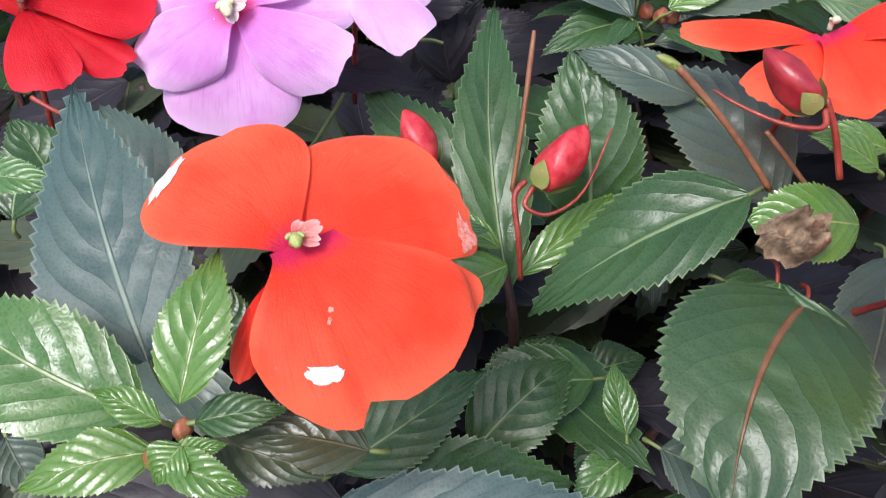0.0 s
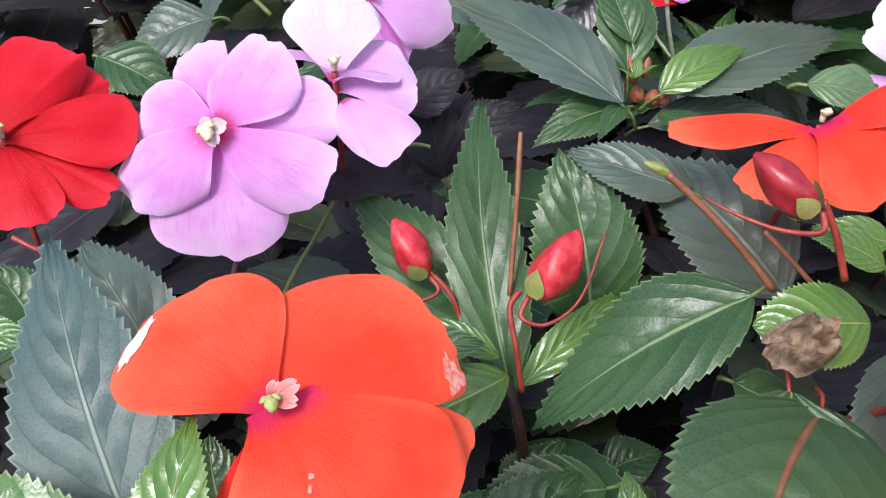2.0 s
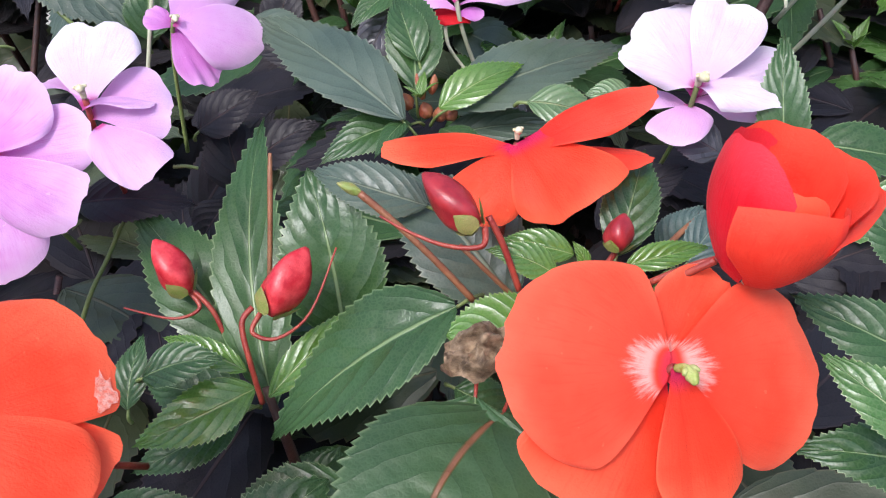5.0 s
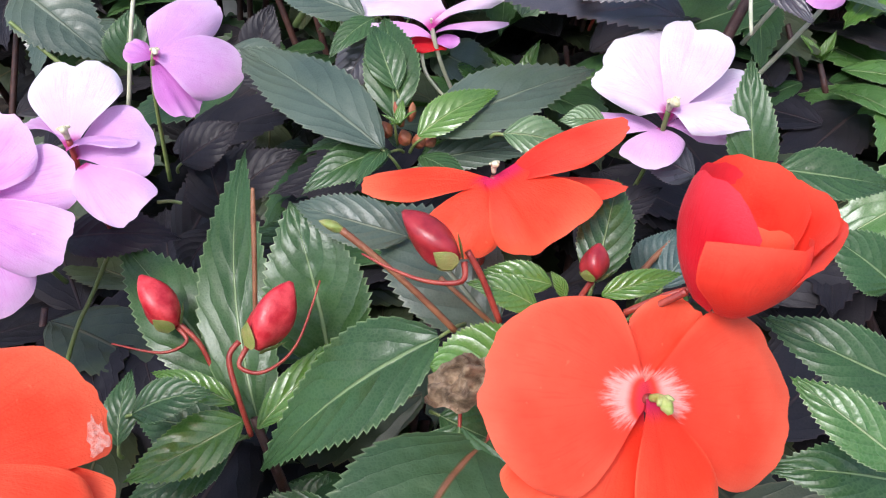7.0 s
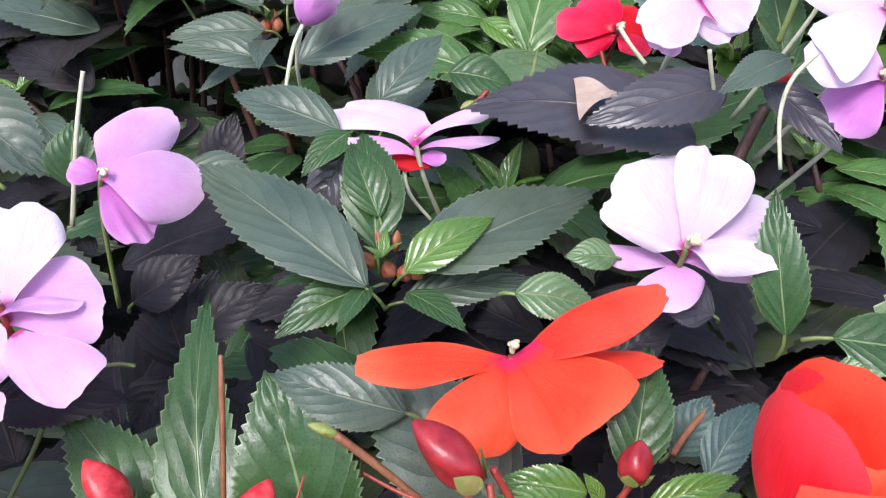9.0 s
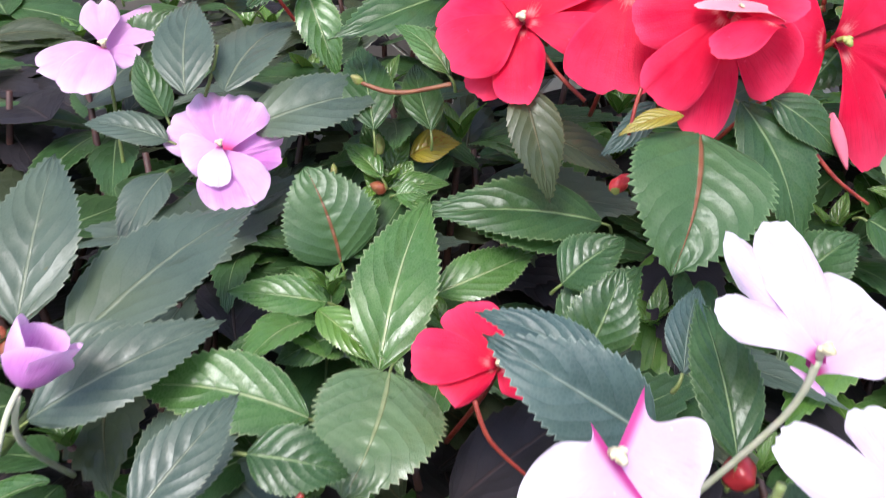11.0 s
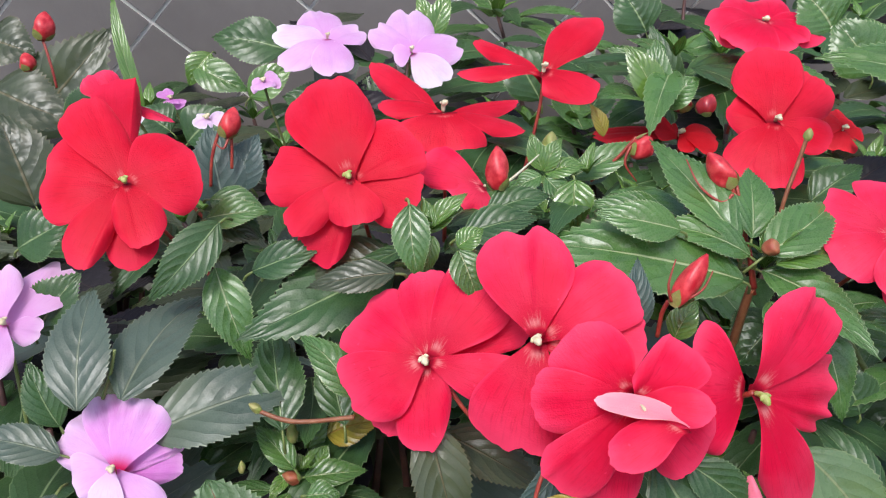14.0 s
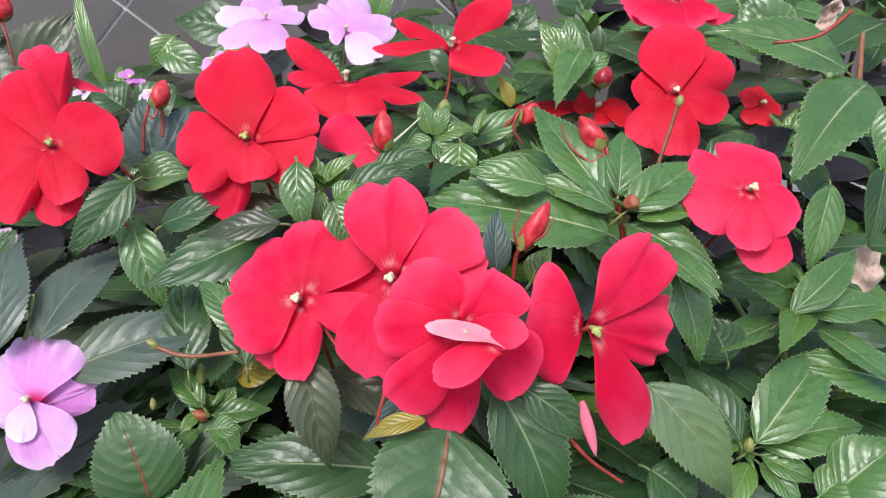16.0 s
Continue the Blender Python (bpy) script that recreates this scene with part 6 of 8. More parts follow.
petal(fl, (0.2765, 0.5773, 0.5266), (0.3056, 0.5585, 0.5234), (0.0102, 0.0089), (-0.3468, -0.6515, 0.6748), "red", corner=(0.63, 0.88), notch=0.0, calm=0.5, cup=-0.03)
petal(fl, (0.2759, 0.5761, 0.5278), (0.2455, 0.5788, 0.5148), (0.0152, 0.0147), (-0.3468, -0.6515, 0.6748), "red", corner=(0.90, 0.53), notch=0.05, calm=0.5, cup=-0.03)
fl = flower(red_plant, (0.3108, 0.5554, 0.5434), (-0.4558, -0.6577, 0.5997), 0.060, "cream", stalk="red", label="bright red impatiens flower with a cream column")
petal(fl, (0.3145, 0.5608, 0.5384), (0.3445, 0.5416, 0.5403), (0.0147, 0.0128), (-0.4558, -0.6577, 0.5997), "red", corner=(0.68, 0.90), notch=0.0, calm=0.5)
petal(fl, (0.3137, 0.5596, 0.5395), (0.2996, 0.5400, 0.5073), (0.0220, 0.0164), (-0.4558, -0.6577, 0.5997), "red", corner=(0.69, 0.76), notch=0.06, calm=0.5, cup=-0.03)
petal(fl, (0.3129, 0.5584, 0.5406), (0.3438, 0.5555, 0.5610), (0.0138, 0.0145), (-0.4558, -0.6577, 0.5997), "red", corner=(0.83, 0.68), notch=0.0, calm=0.5)
petal(fl, (0.3120, 0.5572, 0.5417), (0.3147, 0.5837, 0.5727), (0.0159, 0.0193), (-0.4558, -0.6577, 0.5997), "red", corner=(0.56, 0.75), notch=0.08, calm=0.5, cup=-0.03)
fl = flower(red_plant, (0.3288, 0.5115, 0.5429), (-0.1788, -0.9185, 0.3526), 0.060, "none", stalk="red", label="double red impatiens flower with a folded petal")
petal(fl, (0.3318, 0.5273, 0.5368), (0.3240, 0.5134, 0.4969), (0.0109, 0.0087), (-0.1788, -0.9185, 0.3526), "red", corner=(0.87, 0.62), notch=0.02, calm=0.6)
petal(fl, (0.3315, 0.5256, 0.5375), (0.3489, 0.5119, 0.5106), (0.0080, 0.0182), (-0.1788, -0.9185, 0.3526), "red", corner=(0.84, 0.62), notch=0.0, calm=0.6)
petal(fl, (0.3312, 0.5240, 0.5381), (0.3173, 0.5348, 0.5594), (0.0096, 0.0154), (-0.1788, -0.9185, 0.3526), "red", corner=(0.50, 0.80), notch=0.0, calm=0.6)
petal(fl, (0.3309, 0.5223, 0.5387), (0.2996, 0.5276, 0.5366), (0.0117, 0.0107), (-0.1788, -0.9185, 0.3526), "red", corner=(0.80, 0.67), notch=0.0, calm=0.6)
petal(fl, (0.3306, 0.5206, 0.5394), (0.3014, 0.5168, 0.5147), (0.0077, 0.0144), (-0.1788, -0.9185, 0.3526), "red", corner=(0.78, 0.82), notch=0.0, calm=0.6, cup=-0.04)
petal(fl, (0.3302, 0.5190, 0.5400), (0.3437, 0.5233, 0.5581), (0.0168, 0.0045), (-0.1788, -0.9185, 0.3526), "red", corner=(0.77, 0.25), notch=0.02, calm=0.6, cup=0.08)
petal(fl, (0.3299, 0.5173, 0.5406), (0.3481, 0.5028, 0.5432), 0.0130, (-0.5025, -0.5025, 0.7035), "red", notch=0.0)
petal(fl, (0.3406, 0.5065, 0.5377), (0.3158, 0.5034, 0.5304), 0.0151, (-0.2001, -0.4501, 0.8703), "red", notch=0.0, claw=0.5, curl=0.03)
petal(fl, (0.3413, 0.5043, 0.5385), (0.3169, 0.5192, 0.5415), 0.0101, (0.0000, -0.2000, 0.9798), "blush", notch=0.0, claw=0.3, curl=0.03, cup=0.12)
fl = flower(red_plant, (0.3837, 0.5309, 0.5217), (0.1018, -0.9235, 0.3698), 0.060, "green", stalk="red", label="open red impatiens flower with a crumpled petal")
petal(fl, (0.3829, 0.5385, 0.5186), (0.3597, 0.5382, 0.5243), (0.0236, 0.0242), (0.1018, -0.9235, 0.3698), "red", corner=(0.67, 0.33), notch=0.0, calm=0.5, cup=-0.03)
petal(fl, (0.3831, 0.5368, 0.5193), (0.4182, 0.5349, 0.5048), (0.0103, 0.0195), (0.1018, -0.9235, 0.3698), "red", corner=(0.84, 0.88), notch=0.0, ruffle=0.06)
petal(fl, (0.3833, 0.5352, 0.5200), (0.4179, 0.5497, 0.5467), (0.0167, 0.0121), (0.1018, -0.9235, 0.3698), "red", corner=(0.89, 0.54), notch=0.07, calm=0.6)
petal(fl, (0.3835, 0.5335, 0.5206), (0.3963, 0.5161, 0.4737), (0.0076, 0.0149), (0.1018, -0.9235, 0.3698), "red", corner=(0.61, 0.78), notch=0.0, calm=0.5, claw=0.2)
fl = flower(red_plant, (0.2621, 0.6539, 0.5718), (-0.2515, -0.6640, 0.7042), 0.060, "green", stalk="red", label="bright red impatiens flower with a cream column")
petal(fl, (0.2655, 0.6629, 0.5622), (0.2481, 0.6424, 0.5366), (0.0168, 0.0055), (-0.2515, -0.6640, 0.7042), "crimson", corner=(0.73, 0.62), notch=0.0)
petal(fl, (0.2651, 0.6618, 0.5635), (0.2291, 0.6788, 0.5667), (0.0156, 0.0128), (-0.2515, -0.6640, 0.7042), "deepred", corner=(0.90, 0.77), notch=0.0, calm=0.6)
petal(fl, (0.2646, 0.6606, 0.5647), (0.2876, 0.6441, 0.5575), (0.0121, 0.0157), (-0.2515, -0.6640, 0.7042), "deepred", corner=(0.70, 0.87), notch=0.0, calm=0.6)
petal(fl, (0.2642, 0.6594, 0.5660), (0.2949, 0.6627, 0.5801), (0.0117, 0.0201), (-0.2515, -0.6640, 0.7042), "deepred", corner=(0.82, 0.68), notch=0.0, calm=0.6)
petal(fl, (0.2637, 0.6582, 0.5673), (0.2628, 0.6967, 0.6033), (0.0154, 0.0245), (-0.2515, -0.6640, 0.7042), "deepred", corner=(0.52, 0.74), notch=0.03, calm=0.6, cup=-0.03)
petal(fl, (0.2633, 0.6570, 0.5685), (0.2354, 0.6490, 0.5511), (0.0105, 0.0067), (-0.2515, -0.6640, 0.7042), "deepred", corner=(0.81, 0.63), notch=0.0, calm=0.6)
petal(fl, (0.2628, 0.6558, 0.5698), (0.2607, 0.6407, 0.5548), (0.0139, 0.0131), (-0.2515, -0.6640, 0.7042), "deepred", corner=(0.29, 0.69), notch=0.0, calm=0.6)
fl = flower(red_plant, (0.1670, 0.7037, 0.5626), (0.0100, -0.6392, 0.7690), 0.060, "green", stalk="red", label="bright red impatiens flower with a cream column")
petal(fl, (0.1668, 0.7124, 0.5521), (0.1718, 0.7639, 0.5949), (0.0041, 0.0197), (0.0100, -0.6392, 0.7690), "crimson", corner=(0.67, 0.84), notch=0.0)
petal(fl, (0.1668, 0.7112, 0.5535), (0.1647, 0.6816, 0.5290), (0.0109, 0.0125), (0.0100, -0.6392, 0.7690), "crimson", corner=(0.62, 0.62), notch=0.0)
petal(fl, (0.1669, 0.7101, 0.5549), (0.1294, 0.7196, 0.5633), (0.0269, 0.0221), (0.0100, -0.6392, 0.7690), "deepred", corner=(0.90, 0.64), notch=0.03, calm=0.6)
petal(fl, (0.1669, 0.7089, 0.5563), (0.1532, 0.7501, 0.5907), (0.0096, 0.0195), (0.0100, -0.6392, 0.7690), "deepred", corner=(0.49, 0.82), notch=0.0, calm=0.6)
petal(fl, (0.1669, 0.7078, 0.5577), (0.1454, 0.6784, 0.5335), (0.0153, 0.0048), (0.0100, -0.6392, 0.7690), "deepred", corner=(0.68, 0.58), notch=0.0, calm=0.6)
petal(fl, (0.1669, 0.7066, 0.5591), (0.1986, 0.7155, 0.5660), (0.0235, 0.0238), (0.0100, -0.6392, 0.7690), "deepred", corner=(0.49, 0.54), notch=0.0, calm=0.6, cup=-0.03)
petal(fl, (0.1669, 0.7055, 0.5604), (0.1714, 0.6806, 0.5397), (0.0092, 0.0136), (0.0100, -0.6392, 0.7690), "deepred", corner=(0.50, 0.63), notch=0.0, calm=0.6)
fl = flower(red_plant, (0.3149, 0.7008, 0.5814), (0.0000, -0.1005, 0.9949), 0.060, "cream", stalk="red", label="bright red impatiens flower seen from its side")
petal(fl, (0.3149, 0.7018, 0.5714), (0.2899, 0.7520, 0.5943), 0.0156, (-0.1007, -0.4530, 0.8858), "deepred", notch=0.0, claw=0.2, calm=0.6)
petal(fl, (0.3149, 0.7016, 0.5732), (0.3573, 0.7183, 0.5766), 0.0124, (0.0000, -0.2000, 0.9798), "deepred", notch=0.0, claw=0.3, calm=0.6)
petal(fl, (0.3149, 0.7014, 0.5750), (0.3537, 0.6955, 0.5686), 0.0134, (0.1001, -0.3505, 0.9312), "deepred", notch=0.0, claw=0.3, calm=0.6)
petal(fl, (0.3149, 0.7013, 0.5768), (0.2868, 0.7164, 0.5825), 0.0146, (0.0000, -0.3522, 0.9359), "deepred", notch=0.0, claw=0.3, calm=0.6)
petal(fl, (0.3149, 0.7011, 0.5786), (0.3136, 0.6840, 0.5658), (0.0221, 0.0191), (0.0000, -0.6000, 0.8000), "deepred", corner=(0.20, 0.75), notch=0.0, claw=0.35, calm=0.6)
fl = flower(red_plant, (0.3814, 0.7467, 0.5818), (0.0000, -0.1513, 0.9885), 0.060, "cream", stalk="red", label="bright red impatiens flower seen from its side")
petal(fl, (0.3814, 0.7480, 0.5737), (0.3582, 0.7982, 0.5896), 0.0137, (0.0000, -0.3011, 0.9536), "deepred", notch=0.0, claw=0.3, calm=0.6)
petal(fl, (0.3814, 0.7477, 0.5755), (0.4209, 0.7666, 0.6021), (0.0088, 0.0179), (-0.3030, -0.5051, 0.8081), "deepred", corner=(0.63, 0.71), notch=0.0, calm=0.6)
petal(fl, (0.3814, 0.7474, 0.5773), (0.3379, 0.7607, 0.5814), 0.0151, (0.0000, -0.3011, 0.9536), "deepred", notch=0.0, claw=0.3, calm=0.6)
petal(fl, (0.3814, 0.7472, 0.5791), (0.4047, 0.7296, 0.5688), (0.0137, 0.0124), (0.0000, -0.5026, 0.8645), "deepred", corner=(0.20, 0.87), notch=0.0, claw=0.35, calm=0.6)
fl = flower(red_plant, (0.3230, 0.6607, 0.5562), (-0.2007, -0.6021, 0.7727), 0.060, "none", stalk="red", label="half-open red impatiens flower")
petal(fl, (0.3239, 0.6634, 0.5526), (0.2979, 0.6839, 0.5618), (0.0140, 0.0088), (-0.2007, -0.6021, 0.7727), "red", corner=(0.87, 0.65), notch=0.0)
petal(fl, (0.3236, 0.6624, 0.5540), (0.3121, 0.6588, 0.5483), (0.0196, 0.0084), (-0.2007, -0.6021, 0.7727), "red", corner=(0.90, 0.20), notch=0.0)
leaf(red_plant, (0.3136, 0.5129, 0.5067), (0.2908, 0.5155, 0.5006), 0.0078, (-0.2438, -0.4316, 0.8685), "yellow")
leaf(red_plant, (0.3629, 0.5082, 0.4315), (0.3921, 0.5107, 0.4504), 0.0290, (-0.3177, -0.3193, 0.8928), "mid", petiole="green")
leaf(red_plant, (0.2732, 0.5163, 0.4446), (0.2984, 0.5176, 0.4592), 0.0237, (-0.1781, -0.3791, 0.9081), "mid", petiole="green")
leaf(red_plant, (0.2178, 0.6554, 0.5326), (0.2503, 0.6523, 0.5425), 0.0160, (-0.0682, -0.5997, 0.7973), "mid", petiole="green")
leaf(red_plant, (0.2723, 0.6106, 0.5463), (0.2380, 0.6169, 0.5419), 0.0135, (-0.1195, -0.5869, 0.8008), "olive", petiole="green")
leaf(red_plant, (0.2832, 0.6305, 0.5654), (0.2830, 0.6161, 0.5377), 0.0150, (-0.1717, -0.5890, 0.7896), "fresh", petiole="green")
leaf(red_plant, (0.1978, 0.7284, 0.5282), (0.2288, 0.7218, 0.5305), 0.0165, (-0.0252, -0.6137, 0.7892), "fresh", petiole="green")
leaf(red_plant, (0.1986, 0.7369, 0.5228), (0.2224, 0.7259, 0.5130), 0.0156, (-0.0202, -0.6048, 0.7961), "olive", petiole="green")
leaf(red_plant, (0.1782, 0.7450, 0.5035), (0.1593, 0.7562, 0.5158), 0.0213, (0.0403, -0.6014, 0.7979), "mid", petiole="green")
leaf(red_plant, (0.2060, 0.7647, 0.5163), (0.2029, 0.7869, 0.5580), 0.0304, (0.0478, -0.5795, 0.8136), "blue", petiole="green")
leaf(red_plant, (0.2134, 0.7692, 0.5239), (0.2295, 0.7802, 0.5522), 0.0225, (0.0279, -0.5809, 0.8135), "blue", petiole="green")
leaf(red_plant, (0.2004, 0.7403, 0.5334), (0.2280, 0.7302, 0.5258), 0.0180, (0.0384, -0.5629, 0.8257), "fresh", petiole="green")
leaf(red_plant, (0.1961, 0.7443, 0.5258), (0.2236, 0.7306, 0.5113), 0.0244, (0.0430, -0.5546, 0.8310), "mid", petiole="green")
leaf(red_plant, (0.2924, 0.6467, 0.5439), (0.3126, 0.6497, 0.5587), 0.0108, (-0.0864, -0.5469, 0.8327), "bright", petiole="green")
leaf(red_plant, (0.2924, 0.6467, 0.5439), (0.2904, 0.6557, 0.5605), 0.0108, (-0.0696, -0.5508, 0.8318), "bright", petiole="green")
leaf(red_plant, (0.2786, 0.6476, 0.5318), (0.2326, 0.6563, 0.5286), 0.0233, (-0.0154, -0.5332, 0.8458), "olive", petiole="green")
leaf(red_plant, (0.2240, 0.6566, 0.5298), (0.2466, 0.6559, 0.5383), 0.0155, (0.0141, -0.5387, 0.8424), "mid", petiole="green")
leaf(red_plant, (0.3025, 0.6223, 0.5522), (0.3340, 0.6180, 0.5577), 0.0169, (-0.1164, -0.5343, 0.8373), "mid", petiole="green")
leaf(red_plant, (0.3171, 0.6379, 0.5532), (0.3451, 0.6346, 0.5591), 0.0151, (-0.1320, -0.5400, 0.8313), "mid", petiole="green")
leaf(red_plant, (0.3507, 0.6618, 0.5594), (0.3478, 0.6706, 0.5752), 0.0091, (-0.1809, -0.6632, 0.7263), "bright")
leaf(red_plant, (0.3512, 0.6614, 0.5589), (0.3613, 0.6661, 0.5723), 0.0096, (-0.1927, -0.6579, 0.7281), "bright")
leaf(red_plant, (0.3515, 0.6609, 0.5580), (0.3700, 0.6581, 0.5607), 0.0107, (-0.1680, -0.5449, 0.8215), "bright")
leaf(red_plant, (0.3499, 0.6610, 0.5575), (0.3361, 0.6616, 0.5527), 0.0102, (-0.1421, -0.5471, 0.8249), "fresh")
leaf(red_plant, (0.3508, 0.6584, 0.5572), (0.3605, 0.6501, 0.5455), 0.0117, (-0.1605, -0.5371, 0.8281), "fresh")
leaf(red_plant, (0.2947, 0.5981, 0.5588), (0.2991, 0.5880, 0.5411), 0.0131, (-0.1038, -0.6182, 0.7791), "fresh")
leaf(red_plant, (0.2957, 0.6040, 0.5572), (0.3066, 0.6046, 0.5631), 0.0101, (-0.0939, -0.5353, 0.8394), "bright")
rod("seed_stalk", [(0.2143, 0.5945, 0.5040), (0.2232, 0.5906, 0.5008), (0.2328, 0.5879, 0.5003), (0.2483, 0.5813, 0.5039)], [0.00088, 0.00104, 0.00096, 0.00096], STEM["brown"], red_plant, "red-brown stalk with green tip")
bud(red_plant, (0.2147, 0.5944, 0.5040), (0.2104, 0.5969, 0.5068), 0.0040, SEPAL, stalk_kind="red", sepals=0, label="green seed pod tip", name="seed_pod")
fl = flower(red_plant, (0.1595, 0.7675, 0.5811), (-0.1991, -0.0439, 0.9790), 0.068, "cream", stalk="red", label="bright red impatiens flower with a cream column")
petal(fl, (0.1606, 0.7678, 0.5760), (0.1685, 0.7714, 0.5870), 0.0173, (-0.1991, -0.0439, 0.9790), "red")
petal(fl, (0.1602, 0.7677, 0.5778), (0.1412, 0.7703, 0.5759), 0.0260, (-0.1991, -0.0439, 0.9790), "red")
petal(fl, (0.1598, 0.7676, 0.5795), (0.1892, 0.7575, 0.5715), 0.0116, (0.0582, 0.1343, 0.9892), "red")
petal(fl, (0.1595, 0.7675, 0.5813), (0.1526, 0.7745, 0.5953), 0.0202, (-0.1991, -0.0439, 0.9790), "red")
bud(red_plant, (0.3236, 0.6419, 0.5617), (0.3251, 0.6482, 0.5790), 0.0111, BUD_RED, spur=[(0.3236, 0.6421, 0.5621), (0.3313, 0.6410, 0.5678), (0.3412, 0.6406, 0.5758)], stalk_kind="pale", sepals=2, label="furled red petals")
bud(red_plant, (0.3639, 0.5589, 0.5451), (0.3757, 0.5609, 0.5629), 0.0093, BUD_RED, stalk=[(0.3663, 0.5679, 0.5413), (0.3643, 0.5682, 0.5364), (0.3631, 0.5679, 0.5264)], stalk_kind="red", sepals=3, label="pointed red bud with slender sepals")
rod("sepal", [(0.3650, 0.5574, 0.5469), (0.3721, 0.5558, 0.5515), (0.3768, 0.5578, 0.5575)], [0.00064, 0.00048, 0.00024], STEM["red"], red_plant)
rod("sepal", [(0.3620, 0.5583, 0.5474), (0.3610, 0.5595, 0.5537), (0.3647, 0.5627, 0.5617)], [0.00064, 0.00048, 0.00024], STEM["red"], red_plant)
bud(red_plant, (0.2117, 0.7678, 0.5560), (0.2186, 0.7735, 0.5700), 0.0124, BUD_RED, stalk=[(0.2091, 0.7701, 0.5592), (0.2034, 0.7669, 0.5462), (0.2004, 0.7643, 0.5308)], spur=[(0.2139, 0.7679, 0.5571), (0.2101, 0.7635, 0.5514), (0.2058, 0.7680, 0.5537)], stalk_kind="red", sepals=3, label="red bud on a stalk")
rod("stalk", [(0.2152, 0.7713, 0.5598), (0.2140, 0.7677, 0.5480), (0.2126, 0.7657, 0.5389)], [0.00088, 0.00088, 0.00088], STEM["red"], red_plant)
bud(red_plant, (0.3589, 0.6773, 0.5618), (0.3620, 0.6810, 0.5704), 0.0079, SEPAL, stalk_kind="red", sepals=2, label="pale green bud")
rod("spur", [(0.3043, 0.5219, 0.5208), (0.2991, 0.5190, 0.5126), (0.2953, 0.5159, 0.5005)], [0.0008, 0.00072, 0.00064], STEM["red"], red_plant, "red spur")
rod("stalk", [(0.2823, 0.5743, 0.5181), (0.2880, 0.5683, 0.5080), (0.2969, 0.5605, 0.4982)], [0.00088, 0.00088, 0.00088], STEM["red"], red_plant)
rod("spur", [(0.3670, 0.5157, 0.4879), (0.3757, 0.5102, 0.4764), (0.3879, 0.5048, 0.4663)], [0.00088, 0.0008, 0.00064], STEM["red"], red_plant, "red curved spur")
bud(red_plant, (0.3749, 0.5175, 0.4989), (0.3765, 0.5058, 0.4813), 0.0052, PETAL["blush"], stalk_kind="red", sepals=0, label="spent drooping pink flower")

# red impatiens plant with large glossy green leaves
leaf(red_plant_behind, (0.4172, 0.5984, 0.5257), (0.3368, 0.6263, 0.5419), 0.0370, (0.0000, -0.5026, 0.8645), "fresh", taper=1.0, petiole='green')
leaf(red_plant_behind, (0.4219, 0.6024, 0.5346), (0.3838, 0.6209, 0.5454), 0.0179, (0.0000, -0.5026, 0.8645), "fresh", fold=0.35, petiole='green')
leaf(red_plant_behind, (0.4195, 0.6077, 0.5389), (0.4008, 0.6593, 0.5689), 0.0239, (0.0000, -0.5026, 0.8645), "fresh", fold=0.3, petiole='green')
leaf(red_plant_behind, (0.4261, 0.6082, 0.5392), (0.4406, 0.6400, 0.5578), 0.0174, (0.0000, -0.5026, 0.8645), "fresh", fold=0.35, petiole='green')
leaf(red_plant_behind, (0.4261, 0.5982, 0.5359), (0.4692, 0.6164, 0.5465), 0.0211, (0.0000, -0.5026, 0.8645), "fresh", fold=0.35, petiole='green')
leaf(red_plant_behind, (0.4292, 0.6027, 0.5260), (0.4600, 0.5671, 0.5052), 0.0226, (0.0000, -0.5026, 0.8645), "fresh", fold=0.25, petiole='green')
leaf(red_plant_behind, (0.4306, 0.5966, 0.5320), (0.4626, 0.5954, 0.5313), 0.0141, (0.0000, -0.5026, 0.8645), "bright", fold=0.4)
leaf(red_plant_behind, (0.4453, 0.5847, 0.5089), (0.4503, 0.5635, 0.4700), 0.0196, (0.0000, -0.8779, 0.4789), "fresh", fold=0.2, petiole='green')
leaf(red_plant_behind, (0.5968, 0.6696, 0.5567), (0.5219, 0.6184, 0.5270), 0.0356, (0.0000, -0.5026, 0.8645), "fresh", fold=0.2, petiole='green')
leaf(red_plant_behind, (0.5847, 0.6719, 0.5646), (0.5151, 0.7056, 0.5842), 0.0351, (0.0000, -0.5026, 0.8645), "fresh", petiole='green')
leaf(red_plant_behind, (0.4131, 0.7360, 0.5435), (0.4074, 0.7451, 0.5602), 0.0088, (0.0000, -0.8779, 0.4789), "yellow")
leaf(red_plant_behind, (0.3577, 0.5730, 0.5274), (0.3618, 0.5861, 0.5514), 0.0122, (0.0000, -0.8779, 0.4789), "blue", petiole='green')
bud(red_plant_behind, (0.4581, 0.7138, 0.5578), (0.4639, 0.7145, 0.5680), 0.0112, BUD_DARK, sepals=2, label="dark red bud")
crumple(red_plant_behind, (0.6118, 0.7315, 0.5799), (0.0113, -0.0038, 0.0172), (0.0056, -0.0059, -0.0067), DRY_PALE, 0.5, 21, "dry_leaf", "curled dry leaf")
fl = flower(red_plant_behind, (0.5095, 0.7218, 0.5474), (-0.2007, -0.6021, 0.7727), 0.060, "cream", stalk="red", label="bright red impatiens flower with a cream column")
petal(fl, (0.5119, 0.7289, 0.5382), (0.5526, 0.7441, 0.5606), (0.0167, 0.0132), (-0.2007, -0.6021, 0.7727), "deepred", corner=(0.62, 0.90), notch=0.0, calm=0.6)
